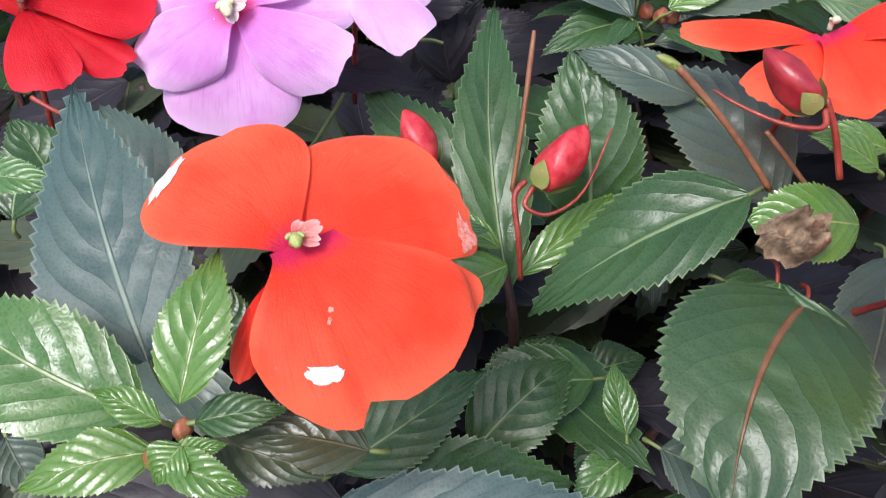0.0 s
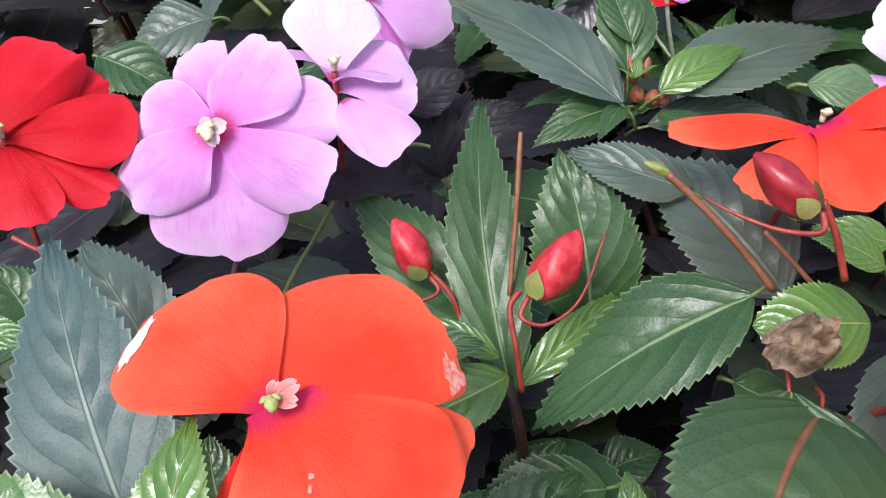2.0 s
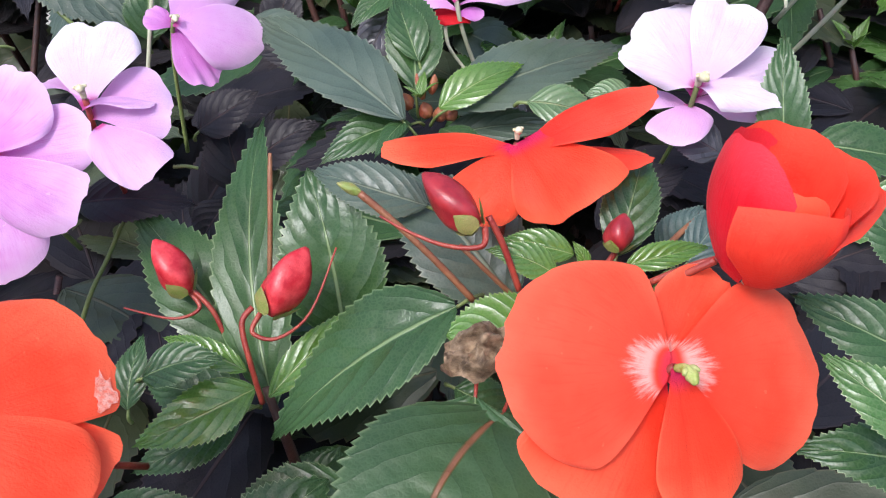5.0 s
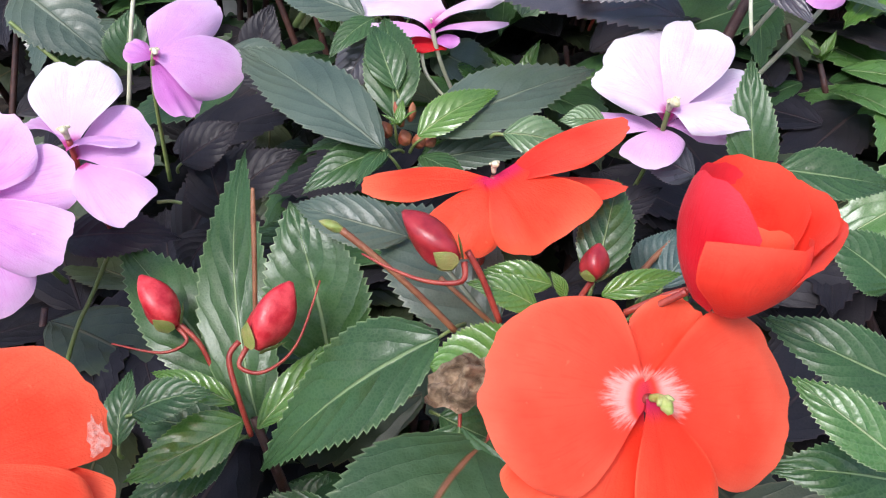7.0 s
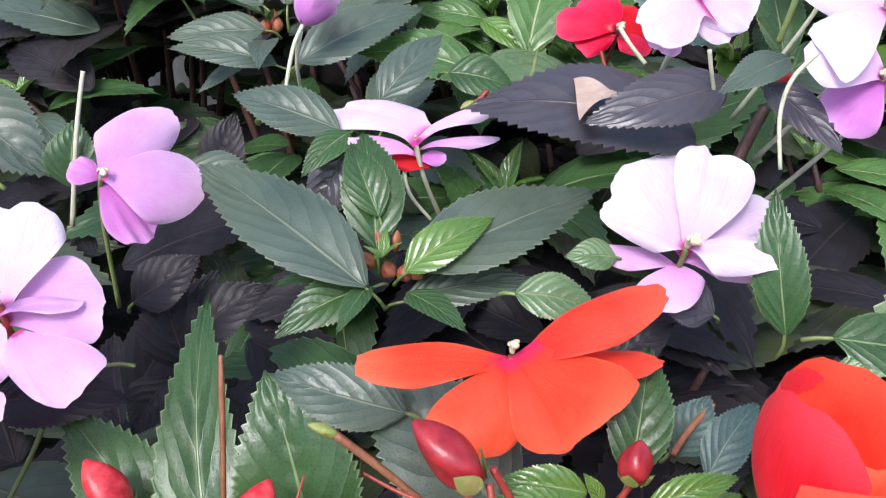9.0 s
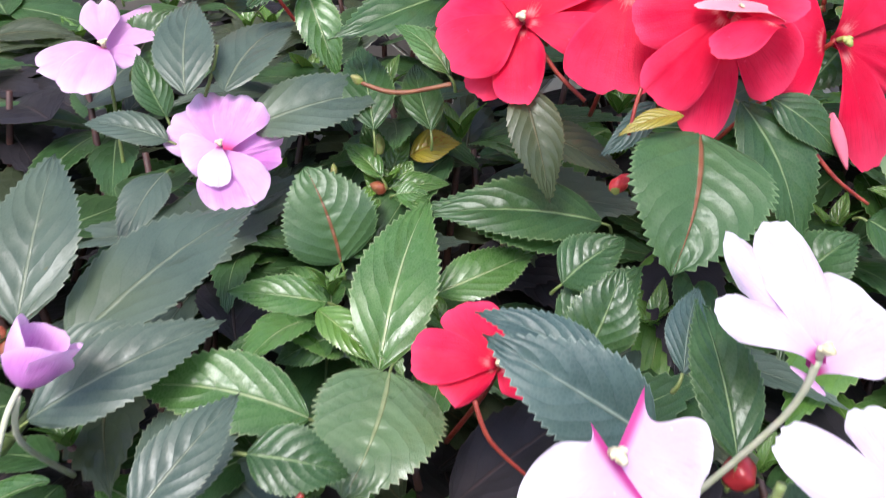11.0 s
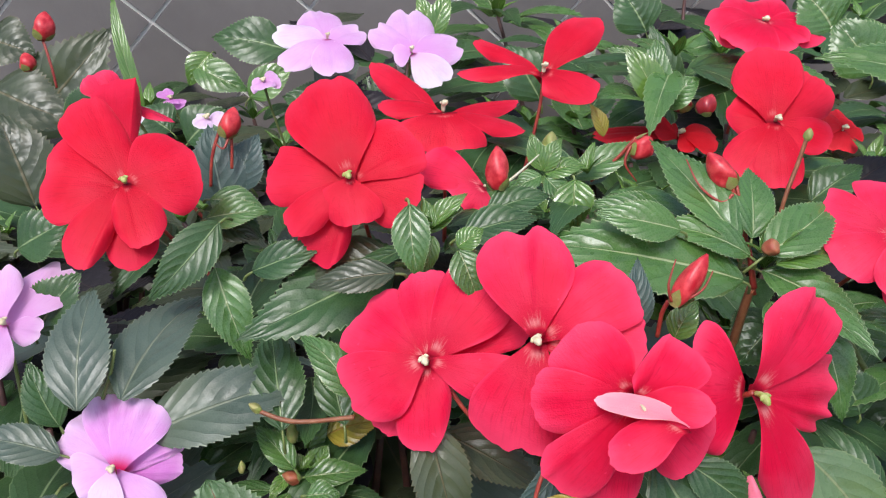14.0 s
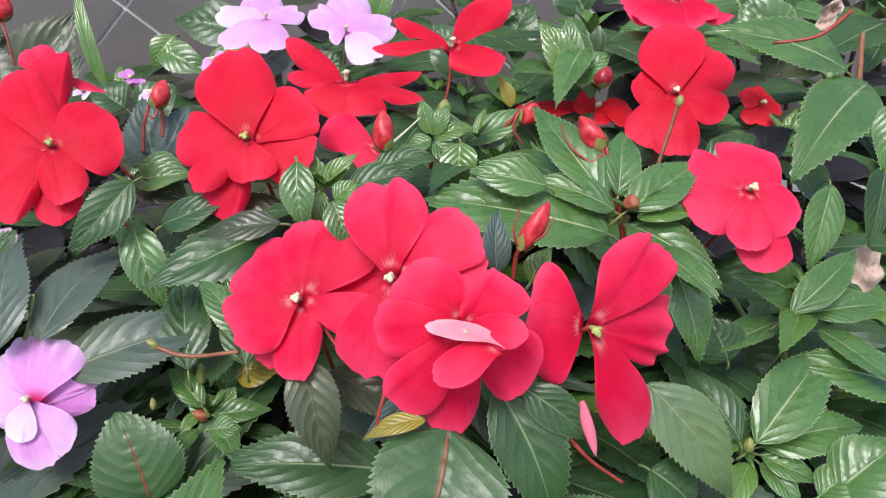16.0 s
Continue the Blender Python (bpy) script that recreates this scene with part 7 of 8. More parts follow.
petal(fl, (0.5115, 0.7279, 0.5396), (0.4941, 0.7460, 0.5492), (0.0185, 0.0130), (-0.2007, -0.6021, 0.7727), "deepred", corner=(0.90, 0.27), notch=0.0, calm=0.6)
petal(fl, (0.5111, 0.7268, 0.5410), (0.5289, 0.7673, 0.5772), (0.0197, 0.0216), (-0.2007, -0.6021, 0.7727), "deepred", corner=(0.69, 0.47), notch=0.0, calm=0.6)
petal(fl, (0.5108, 0.7257, 0.5424), (0.5384, 0.7094, 0.5369), (0.0134, 0.0114), (-0.2007, -0.6021, 0.7727), "deepred", corner=(0.64, 0.82), notch=0.0, calm=0.6)
petal(fl, (0.5104, 0.7246, 0.5438), (0.4787, 0.7110, 0.5249), (0.0115, 0.0156), (-0.2007, -0.6021, 0.7727), "deepred", corner=(0.69, 0.82), notch=0.0, calm=0.6)
petal(fl, (0.5100, 0.7235, 0.5452), (0.5002, 0.6928, 0.5187), (0.0155, 0.0132), (-0.2007, -0.6021, 0.7727), "deepred", corner=(0.78, 0.70), notch=0.0, calm=0.6)
fl = flower(red_plant_behind, (0.4793, 0.5857, 0.5449), (-0.2007, -0.6021, 0.7727), 0.060, "cream", stalk="red", label="bright red impatiens flower with a cream column")
petal(fl, (0.4817, 0.5928, 0.5358), (0.4800, 0.5646, 0.5133), (0.0109, 0.0136), (-0.2007, -0.6021, 0.7727), "red", corner=(0.63, 0.77), notch=0.0, calm=0.6)
petal(fl, (0.4813, 0.5918, 0.5372), (0.4975, 0.6080, 0.5540), (0.0130, 0.0208), (-0.2007, -0.6021, 0.7727), "red", corner=(0.35, 0.79), notch=0.0, calm=0.6)
petal(fl, (0.4810, 0.5907, 0.5385), (0.4562, 0.6071, 0.5449), (0.0174, 0.0149), (-0.2007, -0.6021, 0.7727), "red", corner=(0.90, 0.66), notch=0.0, calm=0.6)
petal(fl, (0.4806, 0.5896, 0.5399), (0.4977, 0.5737, 0.5320), (0.0121, 0.0127), (-0.2007, -0.6021, 0.7727), "red", corner=(0.77, 0.45), notch=0.0, calm=0.6)
petal(fl, (0.4802, 0.5885, 0.5413), (0.4544, 0.5834, 0.5306), (0.0152, 0.0093), (-0.2007, -0.6021, 0.7727), "red", corner=(0.86, 0.65), notch=0.0, calm=0.6)
petal(fl, (0.4799, 0.5874, 0.5427), (0.4710, 0.5668, 0.5243), (0.0110, 0.0099), (-0.2007, -0.6021, 0.7727), "red", corner=(0.62, 0.75), notch=0.0, calm=0.6)
leaf(red_plant_behind, (0.4875, 0.8089, 0.5306), (0.4890, 0.8982, 0.5500), 0.0283, (-0.2779, -0.1991, 0.9398), "fresh", petiole="green")
leaf(red_plant_behind, (0.4816, 0.8028, 0.5276), (0.4184, 0.7618, 0.5570), 0.0266, (0.4854, -0.1273, 0.8650), "fresh", petiole="green")
leaf(red_plant_behind, (0.3908, 0.6066, 0.5492), (0.3569, 0.6188, 0.5563), 0.0175, (-0.3286, -0.5289, 0.7825), "fresh", petiole="green")
leaf(red_plant_behind, (0.3648, 0.6636, 0.5513), (0.3470, 0.6755, 0.5666), 0.0164, (-0.1583, -0.5504, 0.8198), "fresh", petiole="green")
leaf(red_plant_behind, (0.3622, 0.6513, 0.5576), (0.3592, 0.6414, 0.5371), 0.0172, (-0.1687, -0.5283, 0.8322), "bright", petiole="green")
leaf(red_plant_behind, (0.3718, 0.6812, 0.5455), (0.4102, 0.6802, 0.5604), 0.0157, (-0.1984, -0.5389, 0.8187), "fresh", petiole="green")
leaf(red_plant_behind, (0.4013, 0.6374, 0.5360), (0.3688, 0.6499, 0.5459), 0.0201, (-0.1999, -0.5133, 0.8346), "fresh", petiole="green")
leaf(red_plant_behind, (0.3710, 0.5690, 0.5232), (0.3818, 0.5732, 0.5362), 0.0114, (-0.2106, -0.4603, 0.8624), "bright", petiole="green")
leaf(red_plant_behind, (0.5092, 0.8427, 0.5199), (0.5030, 0.8702, 0.5705), 0.0241, (-0.2545, -0.5580, 0.7898), "mid", petiole="green")
leaf(red_plant_behind, (0.5079, 0.8405, 0.5240), (0.4701, 0.8663, 0.5573), 0.0239, (-0.2399, -0.5599, 0.7931), "fresh", petiole="green")
leaf(red_plant_behind, (0.4999, 0.8087, 0.5375), (0.5422, 0.8033, 0.5456), 0.0207, (-0.2828, -0.5347, 0.7963), "mid", petiole="green")
leaf(red_plant_behind, (0.4924, 0.8070, 0.5310), (0.4721, 0.8050, 0.5182), 0.0225, (-0.2445, -0.5380, 0.8067), "mid", petiole="green")
leaf(red_plant_behind, (0.5519, 0.7093, 0.5009), (0.5841, 0.7109, 0.5180), 0.0270, (-0.3457, -0.4560, 0.8201), "dusk", petiole="green")
leaf(red_plant_behind, (0.5221, 0.6981, 0.5055), (0.5532, 0.6996, 0.5221), 0.0228, (-0.3276, -0.4644, 0.8228), "mid", petiole="green")
leaf(red_plant_behind, (0.4517, 0.6168, 0.4908), (0.4292, 0.6112, 0.4715), 0.0312, (-0.2146, -0.4523, 0.8657), "mid", petiole="green")
fl = flower(red_plant_behind, (0.5426, 0.7956, 0.5834), (-0.0777, -0.4388, 0.8952), 0.068, "cream", stalk="red", label="bright red impatiens flower with a cream column")
petal(fl, (0.5431, 0.7986, 0.5774), (0.5533, 0.8288, 0.5931), 0.0441, (-0.0777, -0.4388, 0.8952), "red")
petal(fl, (0.5430, 0.7978, 0.5790), (0.5805, 0.7853, 0.5771), 0.0331, (-0.0777, -0.4388, 0.8952), "red")
petal(fl, (0.5428, 0.7970, 0.5806), (0.5087, 0.8040, 0.5830), 0.0368, (-0.0777, -0.4388, 0.8952), "red")
petal(fl, (0.5427, 0.7962, 0.5822), (0.5552, 0.7709, 0.5739), 0.0368, (-0.0777, -0.4388, 0.8952), "red")
petal(fl, (0.5426, 0.7954, 0.5838), (0.5156, 0.7737, 0.5748), 0.0368, (-0.0777, -0.4388, 0.8952), "red")
fl = flower(red_plant_behind, (0.4882, 0.7875, 0.5195), (-0.0452, -0.3118, 0.9491), 0.068, "cream", stalk="red", label="red impatiens flowers half hidden by leaves")
petal(fl, (0.4884, 0.7891, 0.5146), (0.4352, 0.8043, 0.5213), 0.0225, (-0.0117, -0.1785, 0.9839), "scarlet")
petal(fl, (0.4884, 0.7886, 0.5163), (0.4760, 0.7952, 0.5257), 0.0262, (-0.0452, -0.3118, 0.9491), "scarlet")
petal(fl, (0.4883, 0.7880, 0.5180), (0.5113, 0.7801, 0.5162), 0.0300, (-0.0452, -0.3118, 0.9491), "scarlet")
petal(fl, (0.4882, 0.7874, 0.5197), (0.4949, 0.7755, 0.5128), 0.0225, (-0.0452, -0.3118, 0.9491), "scarlet")
fl = flower(red_plant_behind, (0.6223, 0.8053, 0.5014), (-0.0777, -0.4388, 0.8952), 0.068, "cream", stalk="red", label="fading red impatiens flower")
petal(fl, (0.6227, 0.8076, 0.4968), (0.6283, 0.8286, 0.5080), 0.0244, (-0.0777, -0.4388, 0.8952), "scarlet")
petal(fl, (0.6226, 0.8068, 0.4984), (0.6360, 0.8078, 0.5015), 0.0244, (-0.0777, -0.4388, 0.8952), "scarlet")
petal(fl, (0.6225, 0.8060, 0.5000), (0.6091, 0.7890, 0.4930), 0.0244, (-0.0777, -0.4388, 0.8952), "scarlet")
petal(fl, (0.6223, 0.8052, 0.5016), (0.6098, 0.8117, 0.5072), 0.0204, (-0.0777, -0.4388, 0.8952), "scarlet")
bud(red_plant_behind, (0.4235, 0.6242, 0.5568), (0.4155, 0.6330, 0.5702), 0.0118, BUD_RED, stalk=[(0.4253, 0.6240, 0.5572), (0.4273, 0.6177, 0.5414), (0.4309, 0.6080, 0.5107)], spur=[(0.4222, 0.6211, 0.5546), (0.4164, 0.6201, 0.5524), (0.4090, 0.6261, 0.5584), (0.4059, 0.6341, 0.5682)], stalk_kind="red", sepals=3, label="red bud on an arched stalk")
bud(red_plant_behind, (0.3996, 0.6726, 0.5632), (0.4076, 0.6681, 0.5579), 0.0140, BUD_RED, stalk=[(0.4014, 0.6734, 0.5656), (0.3933, 0.6748, 0.5558), (0.3813, 0.6783, 0.5439)], spur=[(0.3974, 0.6705, 0.5626), (0.3936, 0.6676, 0.5553), (0.3986, 0.6644, 0.5469)], stalk_kind="red", sepals=3, label="red bud on an arched stalk")
rod("seed_stalk", [(0.4693, 0.6409, 0.5685), (0.4661, 0.6396, 0.5580), (0.4604, 0.6370, 0.5437), (0.4575, 0.6352, 0.5345)], [0.00096, 0.00104, 0.00104, 0.00104], STEM["brown"], red_plant_behind, "stalk with green tip")
bud(red_plant_behind, (0.4691, 0.6401, 0.5668), (0.4712, 0.6423, 0.5721), 0.0048, SEPAL, stalk_kind="red", sepals=0, label="green seed pod tip", name="seed_pod")
bud(red_plant_behind, (0.4974, 0.8001, 0.5287), (0.4948, 0.8067, 0.5405), 0.0150, BUD_DARK, stalk_kind="red", sepals=3, label="dark red bud")
rod("stem", [(0.4216, 0.6237, 0.5610), (0.4251, 0.6206, 0.5476), (0.4285, 0.6130, 0.5300), (0.4304, 0.6087, 0.5138)], [0.00112, 0.00112, 0.00128, 0.0016], STEM["red"], red_plant_behind)
rod("stem", [(0.4291, 0.6090, 0.5139), (0.4283, 0.6119, 0.4971), (0.4309, 0.6220, 0.4648)], [0.00192, 0.00208, 0.00224], STEM["brown"], red_plant_behind)
rod("stem", [(0.5985, 0.6829, 0.5811), (0.5954, 0.6754, 0.5613), (0.5922, 0.6679, 0.5413)], [0.0016, 0.00168, 0.00176], STEM["brown"], red_plant_behind)
rod("stem", [(0.5742, 0.6630, 0.5995), (0.5529, 0.6575, 0.5896), (0.5321, 0.6644, 0.5863)], [0.00104, 0.00096, 0.0008], STEM["red"], red_plant_behind)
bud(red_plant_behind, (0.4273, 0.5960, 0.5371), (0.4275, 0.5973, 0.5440), 0.0082, BUD_BROWN, stalk_kind="red", sepals=2, label="small red-brown bud")

# green impatiens plant with glossy whorled leaves
leaf(green_plant, (0.4750, 0.5473, 0.4315), (0.5323, 0.5822, 0.4518), 0.0290, (0.0000, -0.5026, 0.8645), "fresh", fold=0.3, petiole='green')
leaf(green_plant, (0.4685, 0.5510, 0.4316), (0.4547, 0.5876, 0.4529), 0.0196, (0.0000, -0.5026, 0.8645), "mid", fold=0.25, petiole='green')
leaf(green_plant, (0.4706, 0.5530, 0.4243), (0.4443, 0.5723, 0.4355), 0.0152, (0.0000, -0.5026, 0.8645), "bright", fold=0.25)
leaf(green_plant, (0.4836, 0.5544, 0.4220), (0.5386, 0.5543, 0.4220), 0.0242, (0.0000, -0.5026, 0.8645), "fresh", fold=0.25, petiole='green')
leaf(green_plant, (0.4825, 0.5539, 0.4174), (0.5067, 0.5378, 0.4080), 0.0135, (0.0000, -0.5026, 0.8645), "fresh", fold=0.3, petiole='green')
leaf(green_plant, (0.4771, 0.5528, 0.4143), (0.4565, 0.5337, 0.4032), 0.0133, (0.0000, -0.5026, 0.8645), "bright", fold=0.25)
leaf(green_plant, (0.4821, 0.5525, 0.4134), (0.4921, 0.5293, 0.3999), 0.0126, (0.0000, -0.5026, 0.8645), "fresh", fold=0.25, petiole='green')
leaf(green_plant, (0.5637, 0.5550, 0.4386), (0.5061, 0.5786, 0.4523), 0.0281, (0.0000, -0.5026, 0.8645), "fresh", taper=1.25, petiole='green')
leaf(green_plant, (0.5059, 0.5798, 0.4778), (0.5561, 0.6048, 0.4923), 0.0175, (0.0000, -0.5026, 0.8645), "fresh", fold=0.3, petiole='green')
leaf(green_plant, (0.5219, 0.5891, 0.4695), (0.5672, 0.5866, 0.4680), 0.0182, (0.0000, -0.5026, 0.8645), "fresh", fold=0.3, petiole='green')
leaf(green_plant, (0.5194, 0.5963, 0.4822), (0.4836, 0.6094, 0.4898), 0.0125, (0.0000, -0.5026, 0.8645), "fresh", fold=0.3, petiole='green')
leaf(green_plant, (0.5468, 0.6196, 0.5231), (0.5258, 0.5993, 0.4860), 0.0208, (0.0000, -0.8779, 0.4789), "fresh", petiole='green')
leaf(green_plant, (0.5760, 0.6191, 0.5297), (0.5587, 0.6001, 0.4949), 0.0191, (0.0000, -0.8779, 0.4789), "mid", petiole='green')
leaf(green_plant, (0.5292, 0.6063, 0.4635), (0.4690, 0.5808, 0.5053), 0.0241, (0.5366, -0.7932, 0.2879), "fresh", petiole="green")
leaf(green_plant, (0.5562, 0.5968, 0.5732), (0.5440, 0.5837, 0.5436), 0.0156, (-0.3742, -0.4447, 0.8138), "fresh", petiole="green")
leaf(green_plant, (0.5364, 0.6091, 0.4397), (0.5056, 0.6017, 0.4139), 0.0334, (-0.2773, -0.3851, 0.8802), "mid", petiole="green")
leaf(green_plant, (0.5068, 0.5281, 0.4115), (0.5409, 0.5316, 0.4312), 0.0316, (-0.3004, -0.3220, 0.8978), "fresh", petiole="green")
leaf(green_plant, (0.4999, 0.5299, 0.4081), (0.5197, 0.5317, 0.4190), 0.0185, (-0.2831, -0.3226, 0.9032), "fresh", petiole="green")
leaf(green_plant, (0.4140, 0.5329, 0.4426), (0.4309, 0.5211, 0.4264), 0.0271, (-0.2006, -0.3569, 0.9123), "mid", petiole="green")
leaf(green_plant, (0.4777, 0.5832, 0.4535), (0.4699, 0.5953, 0.4737), 0.0250, (-0.2522, -0.4122, 0.8755), "mid", petiole="green")
crumple(green_plant, (0.5727, 0.6167, 0.4731), (0.0193, -0.0029, 0.0018), (0.0008, 0.0158, 0.0162), DRY_PALE, 0.5, 12, "dead_flower", "withered grey flower")
rod("stem", [(0.5055, 0.6289, 0.4583), (0.5179, 0.6228, 0.4382), (0.5339, 0.6183, 0.4269)], [0.0016, 0.00176, 0.00192], STEM["green"], green_plant)
rod("stem", [(0.5261, 0.6033, 0.4609), (0.5226, 0.6027, 0.4497), (0.5223, 0.6010, 0.4331), (0.5271, 0.6036, 0.4005)], [0.0016, 0.00176, 0.00192, 0.00208], STEM["green"], green_plant)
bud(green_plant, (0.5278, 0.5995, 0.4712), (0.5295, 0.6031, 0.4789), 0.0087, BUD_BROWN, stalk_kind="red", sepals=2, label="small pink-brown bud")
bud(green_plant, (0.4706, 0.5464, 0.4282), (0.4713, 0.5477, 0.4354), 0.0053, SEPAL, stalk_kind="red", sepals=0, label="small pale bud")

# pale lilac impatiens plant beside the grey wall
fl = flower(pale_plant, (0.2811, 0.8743, 0.5805), (0.0000, -0.4512, 0.8924), 0.050, "cream", stalk="green", label="pale lilac impatiens flower")
petal(fl, (0.2811, 0.8788, 0.5716), (0.2781, 0.9166, 0.5907), 0.0303, (0.0000, -0.4512, 0.8924), "lilac")
petal(fl, (0.2811, 0.8780, 0.5732), (0.3061, 0.8920, 0.5803), 0.0243, (0.0000, -0.4512, 0.8924), "lilac")
petal(fl, (0.2811, 0.8772, 0.5748), (0.2483, 0.8951, 0.5839), 0.0252, (0.0000, -0.4512, 0.8924), "white")
petal(fl, (0.2811, 0.8763, 0.5764), (0.2483, 0.8594, 0.5678), 0.0231, (0.0000, -0.4512, 0.8924), "lilac")
petal(fl, (0.2811, 0.8755, 0.5780), (0.2813, 0.8463, 0.5632), 0.0273, (0.0000, -0.4512, 0.8924), "lilac")
fl = flower(pale_plant, (0.3339, 0.8671, 0.5688), (-0.0502, -0.5020, 0.8634), 0.050, "cream", stalk="green", label="pale lilac impatiens flower seen from behind")
petal(fl, (0.3344, 0.8721, 0.5602), (0.3428, 0.9162, 0.5864), 0.0348, (-0.0502, -0.5020, 0.8634), "lilac")
petal(fl, (0.3343, 0.8712, 0.5618), (0.3166, 0.9036, 0.5796), 0.0256, (-0.0502, -0.5020, 0.8634), "lilac")
petal(fl, (0.3342, 0.8703, 0.5633), (0.3694, 0.8757, 0.5685), 0.0310, (-0.0502, -0.5020, 0.8634), "lilac")
petal(fl, (0.3342, 0.8694, 0.5649), (0.3512, 0.8446, 0.5514), 0.0276, (-0.0502, -0.5020, 0.8634), "white")
petal(fl, (0.3341, 0.8685, 0.5664), (0.3213, 0.8686, 0.5658), 0.0203, (-0.0502, -0.5020, 0.8634), "lilac")
leaf(pale_plant, (0.2631, 1.0560, 0.5315), (0.2034, 1.0757, 0.5428), 0.0402, (-0.0124, -0.8321, 0.5545), "mid", petiole="green")
leaf(pale_plant, (0.1853, 1.0798, 0.5204), (0.2287, 1.0580, 0.4978), 0.0288, (0.0162, -0.8167, 0.5769), "fresh", petiole="green")
leaf(pale_plant, (0.2005, 1.0805, 0.5286), (0.1781, 1.0726, 0.5034), 0.0240, (0.0352, -0.8211, 0.5697), "bright", petiole="green")
leaf(pale_plant, (0.2279, 1.0260, 0.5021), (0.2672, 1.0292, 0.5259), 0.0276, (-0.0290, -0.8128, 0.5818), "bright", petiole="green")
leaf(pale_plant, (0.3670, 0.9567, 0.5525), (0.3863, 0.9697, 0.5862), 0.0170, (-0.2100, -0.8829, 0.4200), "bright")
leaf(pale_plant, (0.3696, 0.9581, 0.5562), (0.3610, 0.9739, 0.5831), 0.0153, (-0.1946, -0.8866, 0.4196), "bright")
leaf(pale_plant, (0.2712, 0.8831, 0.5468), (0.3020, 0.8824, 0.5594), 0.0298, (-0.0917, -0.8086, 0.5811), "grey", petiole="green")
leaf(pale_plant, (0.2854, 0.8908, 0.5236), (0.2494, 0.9049, 0.5349), 0.0347, (-0.0547, -0.7044, 0.7077), "mid", petiole="green")
leaf(pale_plant, (0.3064, 0.8757, 0.5262), (0.3319, 0.8818, 0.5493), 0.0341, (-0.1201, -0.6997, 0.7043), "mid", petiole="green")
leaf(pale_plant, (0.3299, 0.8752, 0.5357), (0.2936, 0.8859, 0.5401), 0.0303, (-0.1110, -0.7015, 0.7040), "dusk", petiole="green")
leaf(pale_plant, (0.1812, 0.9162, 0.5060), (0.2108, 0.9198, 0.5263), 0.0352, (0.0301, -0.7008, 0.7127), "mid", petiole="green")
leaf(pale_plant, (0.1708, 0.9224, 0.5133), (0.1500, 0.9347, 0.5278), 0.0313, (0.0705, -0.7037, 0.7070), "mid", petiole="green")
fl = flower(pale_plant, (0.1681, 0.9967, 0.5153), (-0.0514, -0.3102, 0.9493), 0.068, "cream", stalk="green", label="small violet flower")
petal(fl, (0.1682, 0.9978, 0.5118), (0.1789, 0.9936, 0.5119), 0.0132, (-0.0514, -0.3102, 0.9493), "violet")
petal(fl, (0.1682, 0.9973, 0.5135), (0.1611, 1.0123, 0.5199), 0.0132, (-0.0514, -0.3102, 0.9493), "violet")
petal(fl, (0.1681, 0.9967, 0.5152), (0.1685, 0.9856, 0.5144), 0.0132, (-0.0514, -0.3102, 0.9493), "violet")
fl = flower(pale_plant, (0.1993, 0.8611, 0.5387), (-0.0838, -0.4372, 0.8954), 0.068, "cream", stalk="green", label="small white impatiens flower")
petal(fl, (0.1996, 0.8627, 0.5354), (0.1917, 0.8686, 0.5385), 0.0126, (-0.0838, -0.4372, 0.8954), "white")
petal(fl, (0.1995, 0.8619, 0.5370), (0.2109, 0.8605, 0.5394), 0.0144, (-0.0838, -0.4372, 0.8954), "white")
petal(fl, (0.1993, 0.8611, 0.5386), (0.1952, 0.8511, 0.5363), 0.0126, (-0.0838, -0.4372, 0.8954), "white")
fl = flower(pale_plant, (0.2384, 0.9337, 0.5391), (-0.0838, -0.4372, 0.8954), 0.068, "cream", stalk="green", label="lilac flower in the shade")
petal(fl, (0.2387, 0.9353, 0.5358), (0.2295, 0.9372, 0.5368), 0.0163, (-0.0838, -0.4372, 0.8954), "lilac")
petal(fl, (0.2386, 0.9345, 0.5374), (0.2500, 0.9360, 0.5412), 0.0203, (-0.0838, -0.4372, 0.8954), "lilac")
petal(fl, (0.2384, 0.9337, 0.5390), (0.2390, 0.9233, 0.5369), 0.0163, (-0.0838, -0.4372, 0.8954), "lilac")
fl = flower(pale_plant, (0.1598, 0.8470, 0.5484), (-0.0838, -0.4372, 0.8954), 0.068, "cream", stalk="green", label="small white impatiens flower")
petal(fl, (0.1600, 0.8480, 0.5465), (0.1553, 0.8527, 0.5498), 0.0120, (-0.0838, -0.4372, 0.8954), "white")
petal(fl, (0.1598, 0.8472, 0.5481), (0.1651, 0.8428, 0.5489), 0.0137, (-0.0838, -0.4372, 0.8954), "white")

# broad-leaved impatiens plant with red buds near the wall
leaf(back_plant, (0.0445, 1.0450, 0.4864), (0.1279, 1.0643, 0.5611), 0.0632, (0.1486, -0.8113, 0.5654), "olive", petiole="green")
leaf(back_plant, (0.0439, 1.0015, 0.5354), (0.1006, 0.9752, 0.5099), 0.0496, (0.1764, -0.7954, 0.5798), "olive", petiole="green")
leaf(back_plant, (0.0967, 0.8258, 0.5080), (0.0815, 0.8554, 0.5585), 0.0428, (0.1934, -0.7678, 0.6107), "olive", petiole="green")
leaf(back_plant, (0.0335, 1.0625, 0.5600), (0.0702, 1.0475, 0.5472), 0.0439, (0.1882, -0.8209, 0.5391), "olive", petiole="green")
leaf(back_plant, (0.0958, 0.9735, 0.5044), (0.1372, 0.9825, 0.5404), 0.0330, (0.1272, -0.8014, 0.5844), "mid", petiole="green")
